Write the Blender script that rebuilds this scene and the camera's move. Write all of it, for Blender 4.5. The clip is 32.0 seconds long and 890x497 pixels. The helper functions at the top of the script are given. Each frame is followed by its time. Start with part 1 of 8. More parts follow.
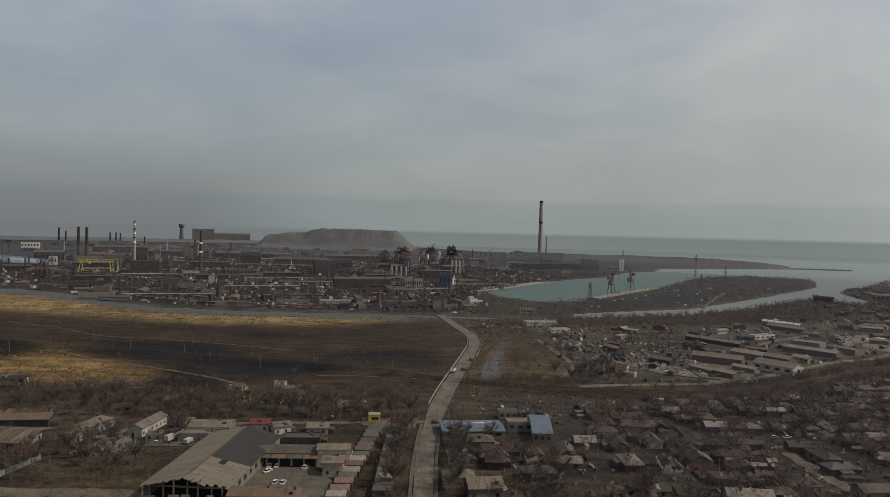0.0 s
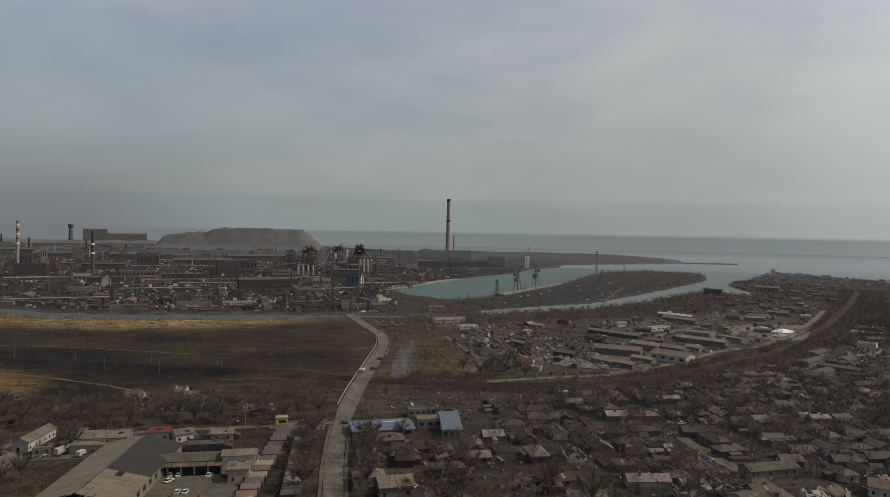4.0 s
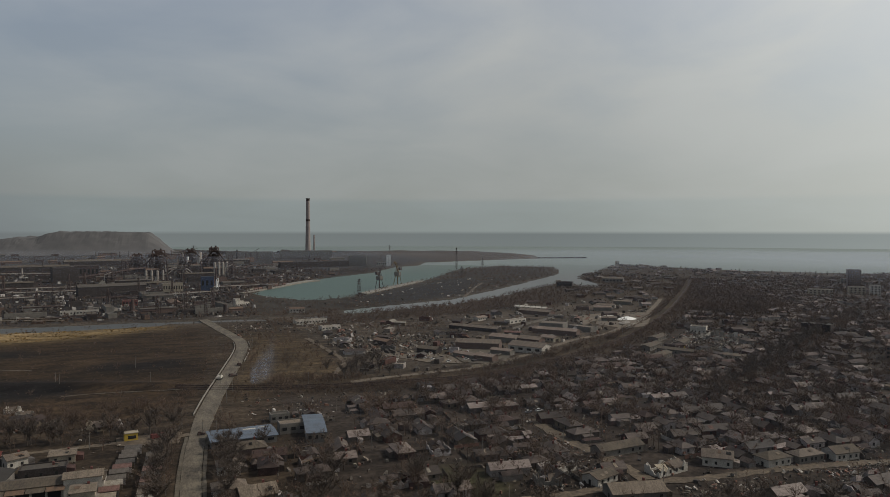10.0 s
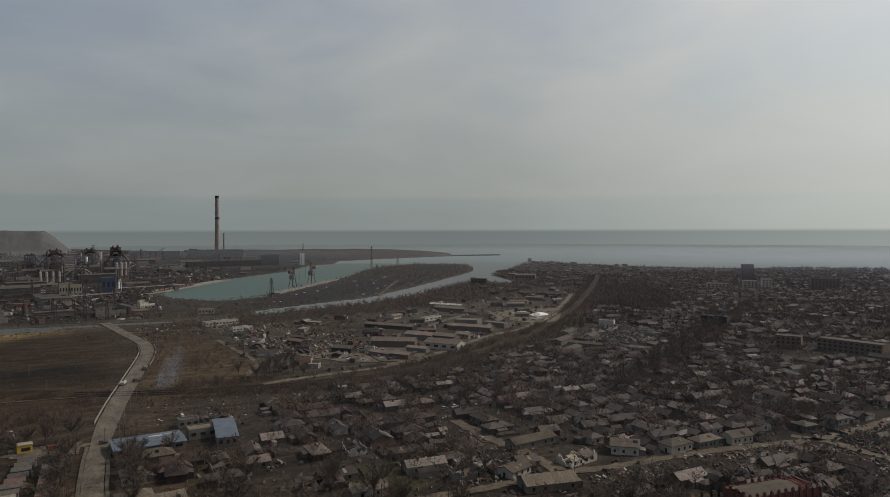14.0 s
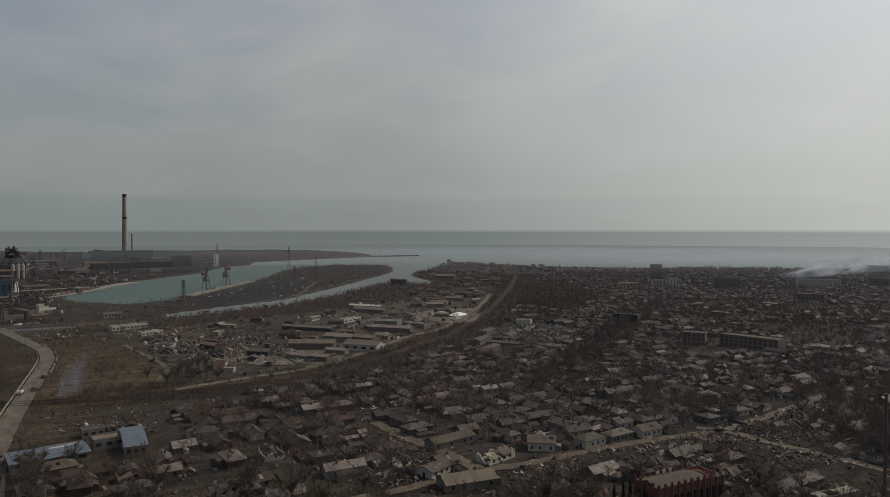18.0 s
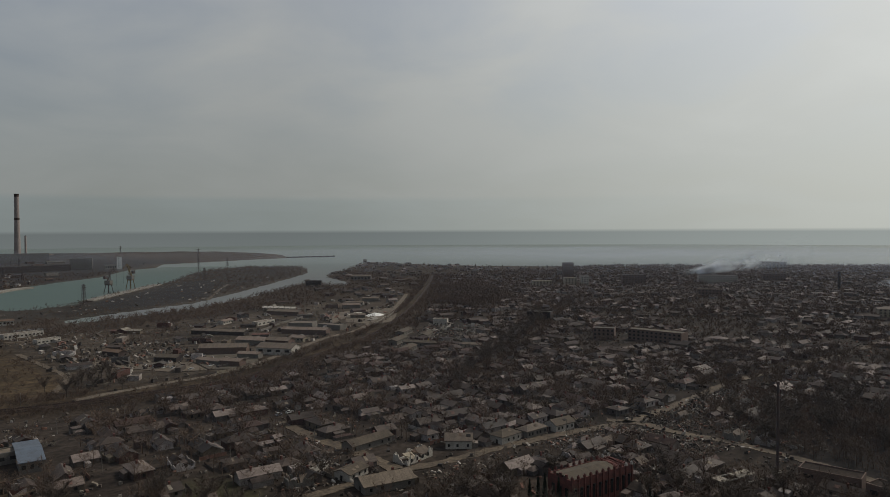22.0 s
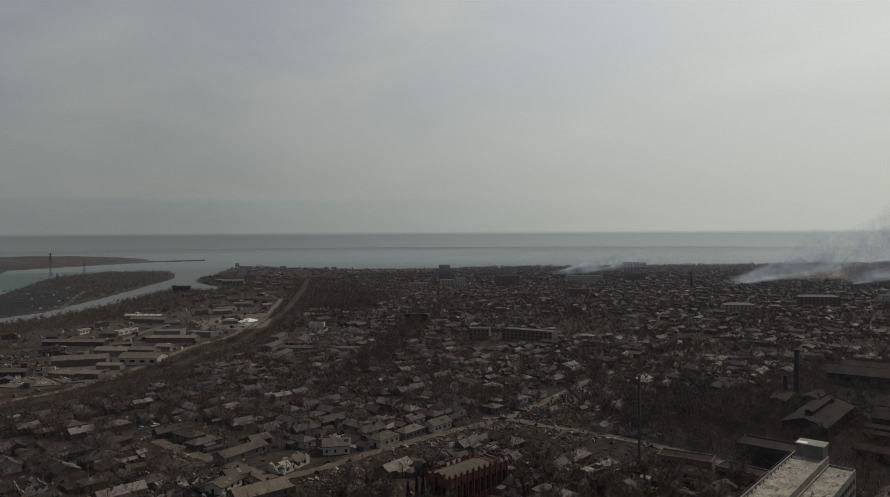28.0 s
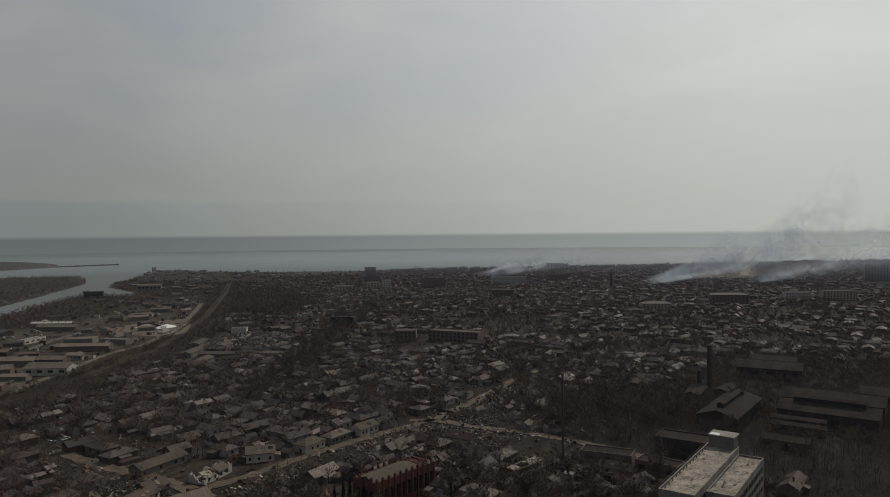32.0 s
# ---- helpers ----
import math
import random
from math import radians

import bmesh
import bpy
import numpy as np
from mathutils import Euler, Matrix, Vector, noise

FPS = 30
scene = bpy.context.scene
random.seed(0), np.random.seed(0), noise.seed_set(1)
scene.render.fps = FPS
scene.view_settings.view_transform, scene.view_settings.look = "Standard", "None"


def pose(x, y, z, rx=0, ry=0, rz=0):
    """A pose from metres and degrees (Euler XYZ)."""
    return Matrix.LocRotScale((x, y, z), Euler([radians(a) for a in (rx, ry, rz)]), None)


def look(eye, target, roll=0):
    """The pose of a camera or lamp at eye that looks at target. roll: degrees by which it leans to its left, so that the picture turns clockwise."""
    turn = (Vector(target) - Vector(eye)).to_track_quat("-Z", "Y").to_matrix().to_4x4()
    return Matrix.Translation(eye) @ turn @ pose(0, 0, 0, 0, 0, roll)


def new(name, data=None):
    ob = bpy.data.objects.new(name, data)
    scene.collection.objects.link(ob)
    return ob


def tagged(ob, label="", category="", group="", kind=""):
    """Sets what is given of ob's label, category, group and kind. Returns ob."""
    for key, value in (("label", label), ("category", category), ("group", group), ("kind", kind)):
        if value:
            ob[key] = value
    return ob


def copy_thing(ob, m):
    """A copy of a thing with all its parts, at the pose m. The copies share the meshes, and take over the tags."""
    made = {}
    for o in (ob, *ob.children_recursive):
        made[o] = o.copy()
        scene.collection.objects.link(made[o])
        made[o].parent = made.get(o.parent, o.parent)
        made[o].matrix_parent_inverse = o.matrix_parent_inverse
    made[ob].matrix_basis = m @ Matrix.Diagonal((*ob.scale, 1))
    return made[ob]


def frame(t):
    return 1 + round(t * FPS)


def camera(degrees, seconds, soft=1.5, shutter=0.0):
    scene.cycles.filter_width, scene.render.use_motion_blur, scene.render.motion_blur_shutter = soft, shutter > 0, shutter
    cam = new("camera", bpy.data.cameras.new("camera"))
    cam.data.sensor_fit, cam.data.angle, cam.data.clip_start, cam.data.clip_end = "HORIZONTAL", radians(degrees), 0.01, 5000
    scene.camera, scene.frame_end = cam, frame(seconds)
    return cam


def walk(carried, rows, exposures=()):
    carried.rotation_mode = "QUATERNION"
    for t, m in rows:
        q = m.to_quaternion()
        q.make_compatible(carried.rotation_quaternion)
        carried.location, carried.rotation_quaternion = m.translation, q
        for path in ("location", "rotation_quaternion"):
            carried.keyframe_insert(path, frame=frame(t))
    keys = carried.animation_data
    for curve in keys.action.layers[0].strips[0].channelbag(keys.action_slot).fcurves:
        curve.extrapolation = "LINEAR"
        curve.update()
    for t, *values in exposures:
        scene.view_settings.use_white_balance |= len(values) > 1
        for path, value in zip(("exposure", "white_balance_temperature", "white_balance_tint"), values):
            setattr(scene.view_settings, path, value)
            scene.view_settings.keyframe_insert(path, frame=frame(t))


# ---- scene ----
EYE = (0.0, 0.0, 100.0)
cam = camera(64.69, 32.0, soft=0.8)
# seconds, turn to the right, tilt, lean (degrees)
ROWS = [
    (0.0, 0.01, -1.359, 1.402), (0.5, 0.94, -1.367, 1.334), (1.0, 1.88, -1.364, 1.277), (1.5, 2.83, -1.358, 1.227),
    (2.0, 3.77, -1.350, 1.184), (2.5, 4.71, -1.341, 1.149), (3.0, 5.62, -1.335, 1.119), (3.5, 6.54, -1.334, 1.080),
    (5.5, 10.34, -1.360, 0.855), (6.0, 11.28, -1.354, 0.778), (6.5, 12.24, -1.342, 0.692), (7.0, 13.19, -1.328, 0.597),
    (7.5, 14.13, -1.318, 0.500), (8.0, 15.06, -1.313, 0.401), (8.5, 15.99, -1.312, 0.304), (9.0, 16.91, -1.316, 0.213),
    (9.5, 17.84, -1.326, 0.121), (10.0, 18.76, -1.340, 0.028), (10.5, 19.68, -1.358, -0.057), (11.0, 20.59, -1.379, -0.122),
    (11.5, 21.46, -1.404, -0.161), (12.0, 22.30, -1.432, -0.173), (12.5, 23.13, -1.460, -0.168), (13.0, 23.97, -1.483, -0.152),
    (13.5, 24.81, -1.502, -0.138), (14.0, 25.67, -1.515, -0.135), (14.5, 26.50, -1.524, -0.123), (16.5, 29.70, -1.513, 0.071),
    (17.0, 30.52, -1.499, 0.074), (17.5, 31.36, -1.479, 0.053), (18.0, 32.22, -1.459, 0.015), (18.5, 33.07, -1.445, -0.029),
    (19.0, 33.93, -1.436, -0.079), (19.5, 34.79, -1.431, -0.135), (20.0, 35.64, -1.432, -0.188), (20.5, 36.49, -1.437, -0.234),
    (21.0, 37.35, -1.448, -0.270), (21.5, 38.20, -1.461, -0.284), (22.0, 39.05, -1.472, -0.268), (22.5, 39.92, -1.478, -0.234),
    (23.0, 40.77, -1.479, -0.198), (23.5, 41.62, -1.475, -0.176), (24.0, 42.46, -1.465, -0.172), (24.5, 43.31, -1.453, -0.190),
    (25.0, 44.16, -1.442, -0.225), (25.5, 45.01, -1.429, -0.252), (27.5, 48.23, -1.332, -0.290), (28.0, 49.03, -1.301, -0.316),
    (28.5, 49.82, -1.267, -0.352), (29.0, 50.61, -1.238, -0.399), (29.5, 51.38, -1.217, -0.446), (30.0, 52.13, -1.202, -0.486),
    (30.5, 52.86, -1.193, -0.520), (31.0, 53.59, -1.189, -0.538), (31.5, 54.31, -1.186, -0.537), (32.0, 55.06, -1.177, -0.517),
]


def aim(turn, tilt, lean):
    a, b = radians(turn), radians(tilt)
    way = Vector((math.sin(a) * math.cos(b), math.cos(a) * math.cos(b), math.sin(b)))
    return look(EYE, Vector(EYE) + way * 100.0, lean)


walk(cam, [(t, aim(turn, tilt, lean)) for t, turn, tilt, lean in ROWS],
     [(0.0, 0.0, 6320, 10), (6.0, -0.04, 6320, 10), (9.0, -0.13, 6320, 10), (13.0, -0.2, 6320, 10), (19.0, -0.32, 6320, 10), (25.0, -0.46, 6320, 10), (32.0, -0.56, 6320, 10)])

# ---------------------------------------------------------------- light
SUN_TURN, SUN_HIGH = 97.0, 45.0      # degrees to the right of the first view; above the horizon
world = bpy.data.worlds.new("sky")
scene.world = world
world.use_nodes = True
wn, wl = world.node_tree.nodes, world.node_tree.links
wn.clear()


def wnode(kind, **settings):
    n = wn.new(kind)
    for key, value in settings.items():
        n.inputs[key].default_value = value
    return n


sky = wn.new("ShaderNodeTexSky")
sky.sky_type, sky.sun_disc = "NISHITA", False
sky.sun_elevation, sky.sun_rotation = radians(SUN_HIGH), radians(SUN_TURN)
sky.air_density, sky.dust_density, sky.ozone_density = 1.0, 2.5, 1.2
coord = wn.new("ShaderNodeTexCoord")
split = wn.new("ShaderNodeSeparateXYZ")
wl.new(coord.outputs["Generated"], split.inputs[0])
# cloud deck: flat layers, so the pattern is stretched sideways near the horizon
lift = wn.new("ShaderNodeMath")
lift.operation, lift.inputs[1].default_value = "ADD", 0.22
wl.new(split.outputs["Z"], lift.inputs[0])
flat = wn.new("ShaderNodeVectorMath")
flat.operation = "DIVIDE"
both = wn.new("ShaderNodeCombineXYZ")
for i in range(3):
    wl.new(lift.outputs[0], both.inputs[i])
wl.new(coord.outputs["Generated"], flat.inputs[0])
wl.new(both.outputs[0], flat.inputs[1])
puffs = wnode("ShaderNodeTexNoise", Scale=1.5, Detail=5.0, Roughness=0.5, Distortion=0.35)
wl.new(flat.outputs[0], puffs.inputs["Vector"])
cover_ramp = wn.new("ShaderNodeValToRGB")
cover_ramp.color_ramp.elements[0].position, cover_ramp.color_ramp.elements[1].position = 0.36, 0.66
wl.new(puffs.outputs["Fac"], cover_ramp.inputs[0])
# more cloud towards the sun's side
side = wn.new("ShaderNodeVectorMath")
side.operation = "DOT_PRODUCT"
side.inputs[1].default_value = (math.sin(radians(SUN_TURN)), math.cos(radians(SUN_TURN)), 0.0)
wl.new(coord.outputs["Generated"], side.inputs[0])
sidemap = wnode("ShaderNodeMapRange", **{"From Min": -0.5, "From Max": 0.95, "To Min": 0.38, "To Max": 0.9})
wl.new(side.outputs["Value"], sidemap.inputs["Value"])
amount = wn.new("ShaderNodeMath")
amount.operation, amount.use_clamp = "MULTIPLY_ADD", True
wl.new(cover_ramp.outputs[0], amount.inputs[0])
amount.inputs[1].default_value = 0.35
wl.new(sidemap.outputs[0], amount.inputs[2])
cloud_col = wn.new("ShaderNodeMixRGB")
cloud_col.inputs[1].default_value, cloud_col.inputs[2].default_value = (3.2, 3.55, 3.85, 1), (5.5, 5.5, 5.2, 1)
wl.new(sidemap.outputs[0], cloud_col.inputs[0])
mixed = wn.new("ShaderNodeMixRGB")
wl.new(amount.outputs[0], mixed.inputs[0])
wl.new(sky.outputs[0], mixed.inputs[1])
wl.new(cloud_col.outputs[0], mixed.inputs[2])
# haze that lies along the horizon, and the far sea under it
lowmap = wnode("ShaderNodeMapRange", **{"From Min": 0.0, "From Max": 0.30, "To Min": 0.92, "To Max": 0.0})
wl.new(split.outputs["Z"], lowmap.inputs["Value"])
haze_col = wn.new("ShaderNodeMixRGB")
haze_col.inputs[1].default_value, haze_col.inputs[2].default_value = (1.95, 2.25, 2.32, 1), (3.8, 3.84, 3.38, 1)
wl.new(sidemap.outputs[0], haze_col.inputs[0])
hazed = wn.new("ShaderNodeMixRGB")
wl.new(lowmap.outputs[0], hazed.inputs[0])
shade = wnode("ShaderNodeMapRange", **{"From Min": 0.34, "From Max": 0.66, "To Min": 0.94, "To Max": 1.06})
wl.new(puffs.outputs["Fac"], shade.inputs["Value"])
mottled = wn.new("ShaderNodeVectorMath")
mottled.operation = "SCALE"
wl.new(mixed.outputs[0], mottled.inputs[0])
wl.new(shade.outputs[0], mottled.inputs["Scale"])
wl.new(mottled.outputs[0], hazed.inputs[1])
wl.new(haze_col.outputs[0], hazed.inputs[2])
under = wnode("ShaderNodeMapRange", **{"From Min": -0.003, "From Max": 0.0015, "To Min": 1.0, "To Max": 0.0})
wl.new(split.outputs["Z"], under.inputs["Value"])
sea_mix = wn.new("ShaderNodeMixRGB")
deep = wnode("ShaderNodeMapRange", **{"From Min": 0.0, "From Max": -0.021})
wl.new(split.outputs["Z"], deep.inputs["Value"])
far_sea = wn.new("ShaderNodeMixRGB")
far_sea.inputs[1].default_value, far_sea.inputs[2].default_value = (1.84, 2.04, 1.98, 1), (1.96, 2.18, 2.10, 1)
wl.new(deep.outputs[0], far_sea.inputs[0])
# towards the sun a reflection of the bright haze is painted into the backdrop sea
gleam = wnode("ShaderNodeMapRange", **{"From Min": 0.45, "From Max": 1.0, "To Min": 0.0, "To Max": 0.32})
wl.new(side.outputs["Value"], gleam.inputs["Value"])
bright_sea = wn.new("ShaderNodeMixRGB")
wl.new(gleam.outputs[0], bright_sea.inputs[0])
wl.new(far_sea.outputs[0], bright_sea.inputs[1])
wl.new(haze_col.outputs[0], bright_sea.inputs[2])
wl.new(bright_sea.outputs[0], sea_mix.inputs[2])
wl.new(under.outputs[0], sea_mix.inputs[0])
toward = wnode("ShaderNodeMapRange", **{"From Min": 0.3, "From Max": 1.0})
wl.new(side.outputs["Value"], toward.inputs["Value"])
steep = wn.new("ShaderNodeMath")
steep.operation, steep.inputs[1].default_value = "POWER", 1.35
wl.new(toward.outputs[0], steep.inputs[0])
glow = wn.new("ShaderNodeMath")
glow.operation, glow.inputs[1].default_value, glow.inputs[2].default_value = "MULTIPLY_ADD", 0.9, 1.0
wl.new(steep.outputs[0], glow.inputs[0])
# a bank of darker haze that stands over the sea, with a level top
bank_low = wnode("ShaderNodeMapRange", **{"From Min": 0.050, "From Max": 0.040})
bank_low.interpolation_type = "SMOOTHSTEP"
wl.new(split.outputs["Z"], bank_low.inputs["Value"])
bank_side = wnode("ShaderNodeMapRange", **{"From Min": 0.86, "From Max": 0.35})
wl.new(side.outputs["Value"], bank_side.inputs["Value"])
bank = wn.new("ShaderNodeMath")
bank.operation = "MULTIPLY"
wl.new(bank_low.outputs[0], bank.inputs[0])
wl.new(bank_side.outputs[0], bank.inputs[1])
banked = wn.new("ShaderNodeMixRGB")
banked.blend_type, banked.inputs[2].default_value = "MULTIPLY", (0.88, 0.93, 0.955, 1)
wl.new(bank.outputs[0], banked.inputs[0])
wl.new(banked.outputs[0], sea_mix.inputs[1])
wl.new(hazed.outputs[0], banked.inputs[1])
brighter = wn.new("ShaderNodeVectorMath")
brighter.operation = "SCALE"
# smoky haze that lies low over the works
west = wnode("ShaderNodeMapRange", **{"From Min": -0.16, "From Max": -0.34, "To Min": 0.0, "To Max": 0.9})
wl.new(split.outputs["X"], west.inputs["Value"])
low = wnode("ShaderNodeMapRange", **{"From Min": 0.12, "From Max": -0.004})
wl.new(split.outputs["Z"], low.inputs["Value"])
smog = wn.new("ShaderNodeMath")
smog.operation = "MULTIPLY"
wl.new(west.outputs[0], smog.inputs[0])
wl.new(low.outputs[0], smog.inputs[1])
smoky = wn.new("ShaderNodeMixRGB")
smoky.inputs[2].default_value = (1.74, 1.84, 1.90, 1)
wl.new(smog.outputs[0], smoky.inputs[0])
wl.new(sea_mix.outputs[0], smoky.inputs[1])
wl.new(smoky.outputs[0], brighter.inputs[0])
wl.new(glow.outputs[0], brighter.inputs["Scale"])
backing = wnode("ShaderNodeBackground", Strength=0.1)
wl.new(brighter.outputs[0], backing.inputs["Color"])
wl.new(backing.outputs[0], wn.new("ShaderNodeOutputWorld").inputs["Surface"])

sun = new("sun", bpy.data.lights.new("sun", "SUN"))
sun.data.energy, sun.data.angle, sun.data.color = 3.1, radians(1.5), (1.0, 0.91, 0.78)
sun.matrix_world = look((math.sin(radians(SUN_TURN)) * math.cos(radians(SUN_HIGH)) * 900, math.cos(radians(SUN_TURN)) * math.cos(radians(SUN_HIGH)) * 900,
                         math.sin(radians(SUN_HIGH)) * 900), (0, 0, 0))


# ---------------------------------------------------------------- materials
def material(name, color, color2=None, scale=1.0, rough=0.9, metal=0.0, bump=0.0, fine=8.0, palette=None, island=False, streak=None, spec=0.25):
    """A worn surface: two noises mix two colours; palette: colours chosen per object (or per island)."""
    m = bpy.data.materials.new(name)
    m.use_nodes = True
    n, l = m.node_tree.nodes, m.node_tree.links
    bsdf = n["Principled BSDF"]
    bsdf.inputs["Roughness"].default_value, bsdf.inputs["Metallic"].default_value = rough, metal
    bsdf.inputs["Specular IOR Level"].default_value = spec
    tc = n.new("ShaderNodeTexCoord")
    where = tc.outputs["Object"]
    if streak:
        mp = n.new("ShaderNodeMapping")
        mp.inputs["Scale"].default_value = streak
        l.new(where, mp.inputs["Vector"])
        where = mp.outputs[0]
    big = n.new("ShaderNodeTexNoise")
    big.inputs["Scale"].default_value, big.inputs["Detail"].default_value = scale, 4.0
    l.new(where, big.inputs["Vector"])
    small = n.new("ShaderNodeTexNoise")
    small.inputs["Scale"].default_value, small.inputs["Detail"].default_value = scale * fine, 3.0
    l.new(where, small.inputs["Vector"])
    fac = n.new("ShaderNodeMath")
    fac.operation = "ADD"
    l.new(big.outputs["Fac"], fac.inputs[0])
    l.new(small.outputs["Fac"], fac.inputs[1])
    rng = n.new("ShaderNodeMapRange")
    rng.inputs["From Min"].default_value, rng.inputs["From Max"].default_value = 0.72, 1.28
    l.new(fac.outputs[0], rng.inputs["Value"])
    mix = n.new("ShaderNodeMixRGB")
    l.new(rng.outputs[0], mix.inputs[0])
    second = color2 or tuple(c * 0.6 for c in color)
    mix.inputs[1].default_value, mix.inputs[2].default_value = (*color, 1), (*second, 1)
    if palette:
        rnd = n.new("ShaderNodeNewGeometry").outputs["Random Per Island"] if island else n.new("ShaderNodeObjectInfo").outputs["Random"]
        ramp = n.new("ShaderNodeValToRGB")
        ramp.color_ramp.interpolation = "CONSTANT"
        while len(ramp.color_ramp.elements) < len(palette):
            ramp.color_ramp.elements.new(0.5)
        for i, c in enumerate(palette):
            ramp.color_ramp.elements[i].position = i / len(palette)
            ramp.color_ramp.elements[i].color = (*c, 1)
        l.new(rnd, ramp.inputs[0])
        dark = n.new("ShaderNodeMixRGB")
        dark.blend_type, dark.inputs[2].default_value = "MULTIPLY", (0.36, 0.33, 0.31, 1)
        l.new(rng.outputs[0], dark.inputs[0])
        l.new(ramp.outputs[0], dark.inputs[1])
        l.new(dark.outputs[0], bsdf.inputs["Base Color"])
    else:
        l.new(mix.outputs[0], bsdf.inputs["Base Color"])
    if bump:
        bp = n.new("ShaderNodeBump")
        bp.inputs["Strength"].default_value, bp.inputs["Distance"].default_value = bump, 0.3
        l.new(small.outputs["Fac"], bp.inputs["Height"])
        l.new(bp.outputs[0], bsdf.inputs["Normal"])
    return m


WALLS = [(0.24, 0.21, 0.17), (0.14, 0.12, 0.092), (0.11, 0.055, 0.04), (0.38, 0.35, 0.30), (0.11, 0.093, 0.074), (0.18, 0.15, 0.10), (0.085, 0.05, 0.04), (0.13, 0.12, 0.105), (0.50, 0.47, 0.42)]
ROOFS = [(0.092, 0.078, 0.062), (0.066, 0.054, 0.042), (0.115, 0.098, 0.078), (0.058, 0.042, 0.033), (0.14, 0.12, 0.095), (0.075, 0.062, 0.048), (0.085, 0.055, 0.042), (0.046, 0.041, 0.036),
         (0.10, 0.085, 0.066), (0.062, 0.052, 0.041), (0.24, 0.215, 0.18), (0.31, 0.285, 0.245), (0.13, 0.115, 0.095)]
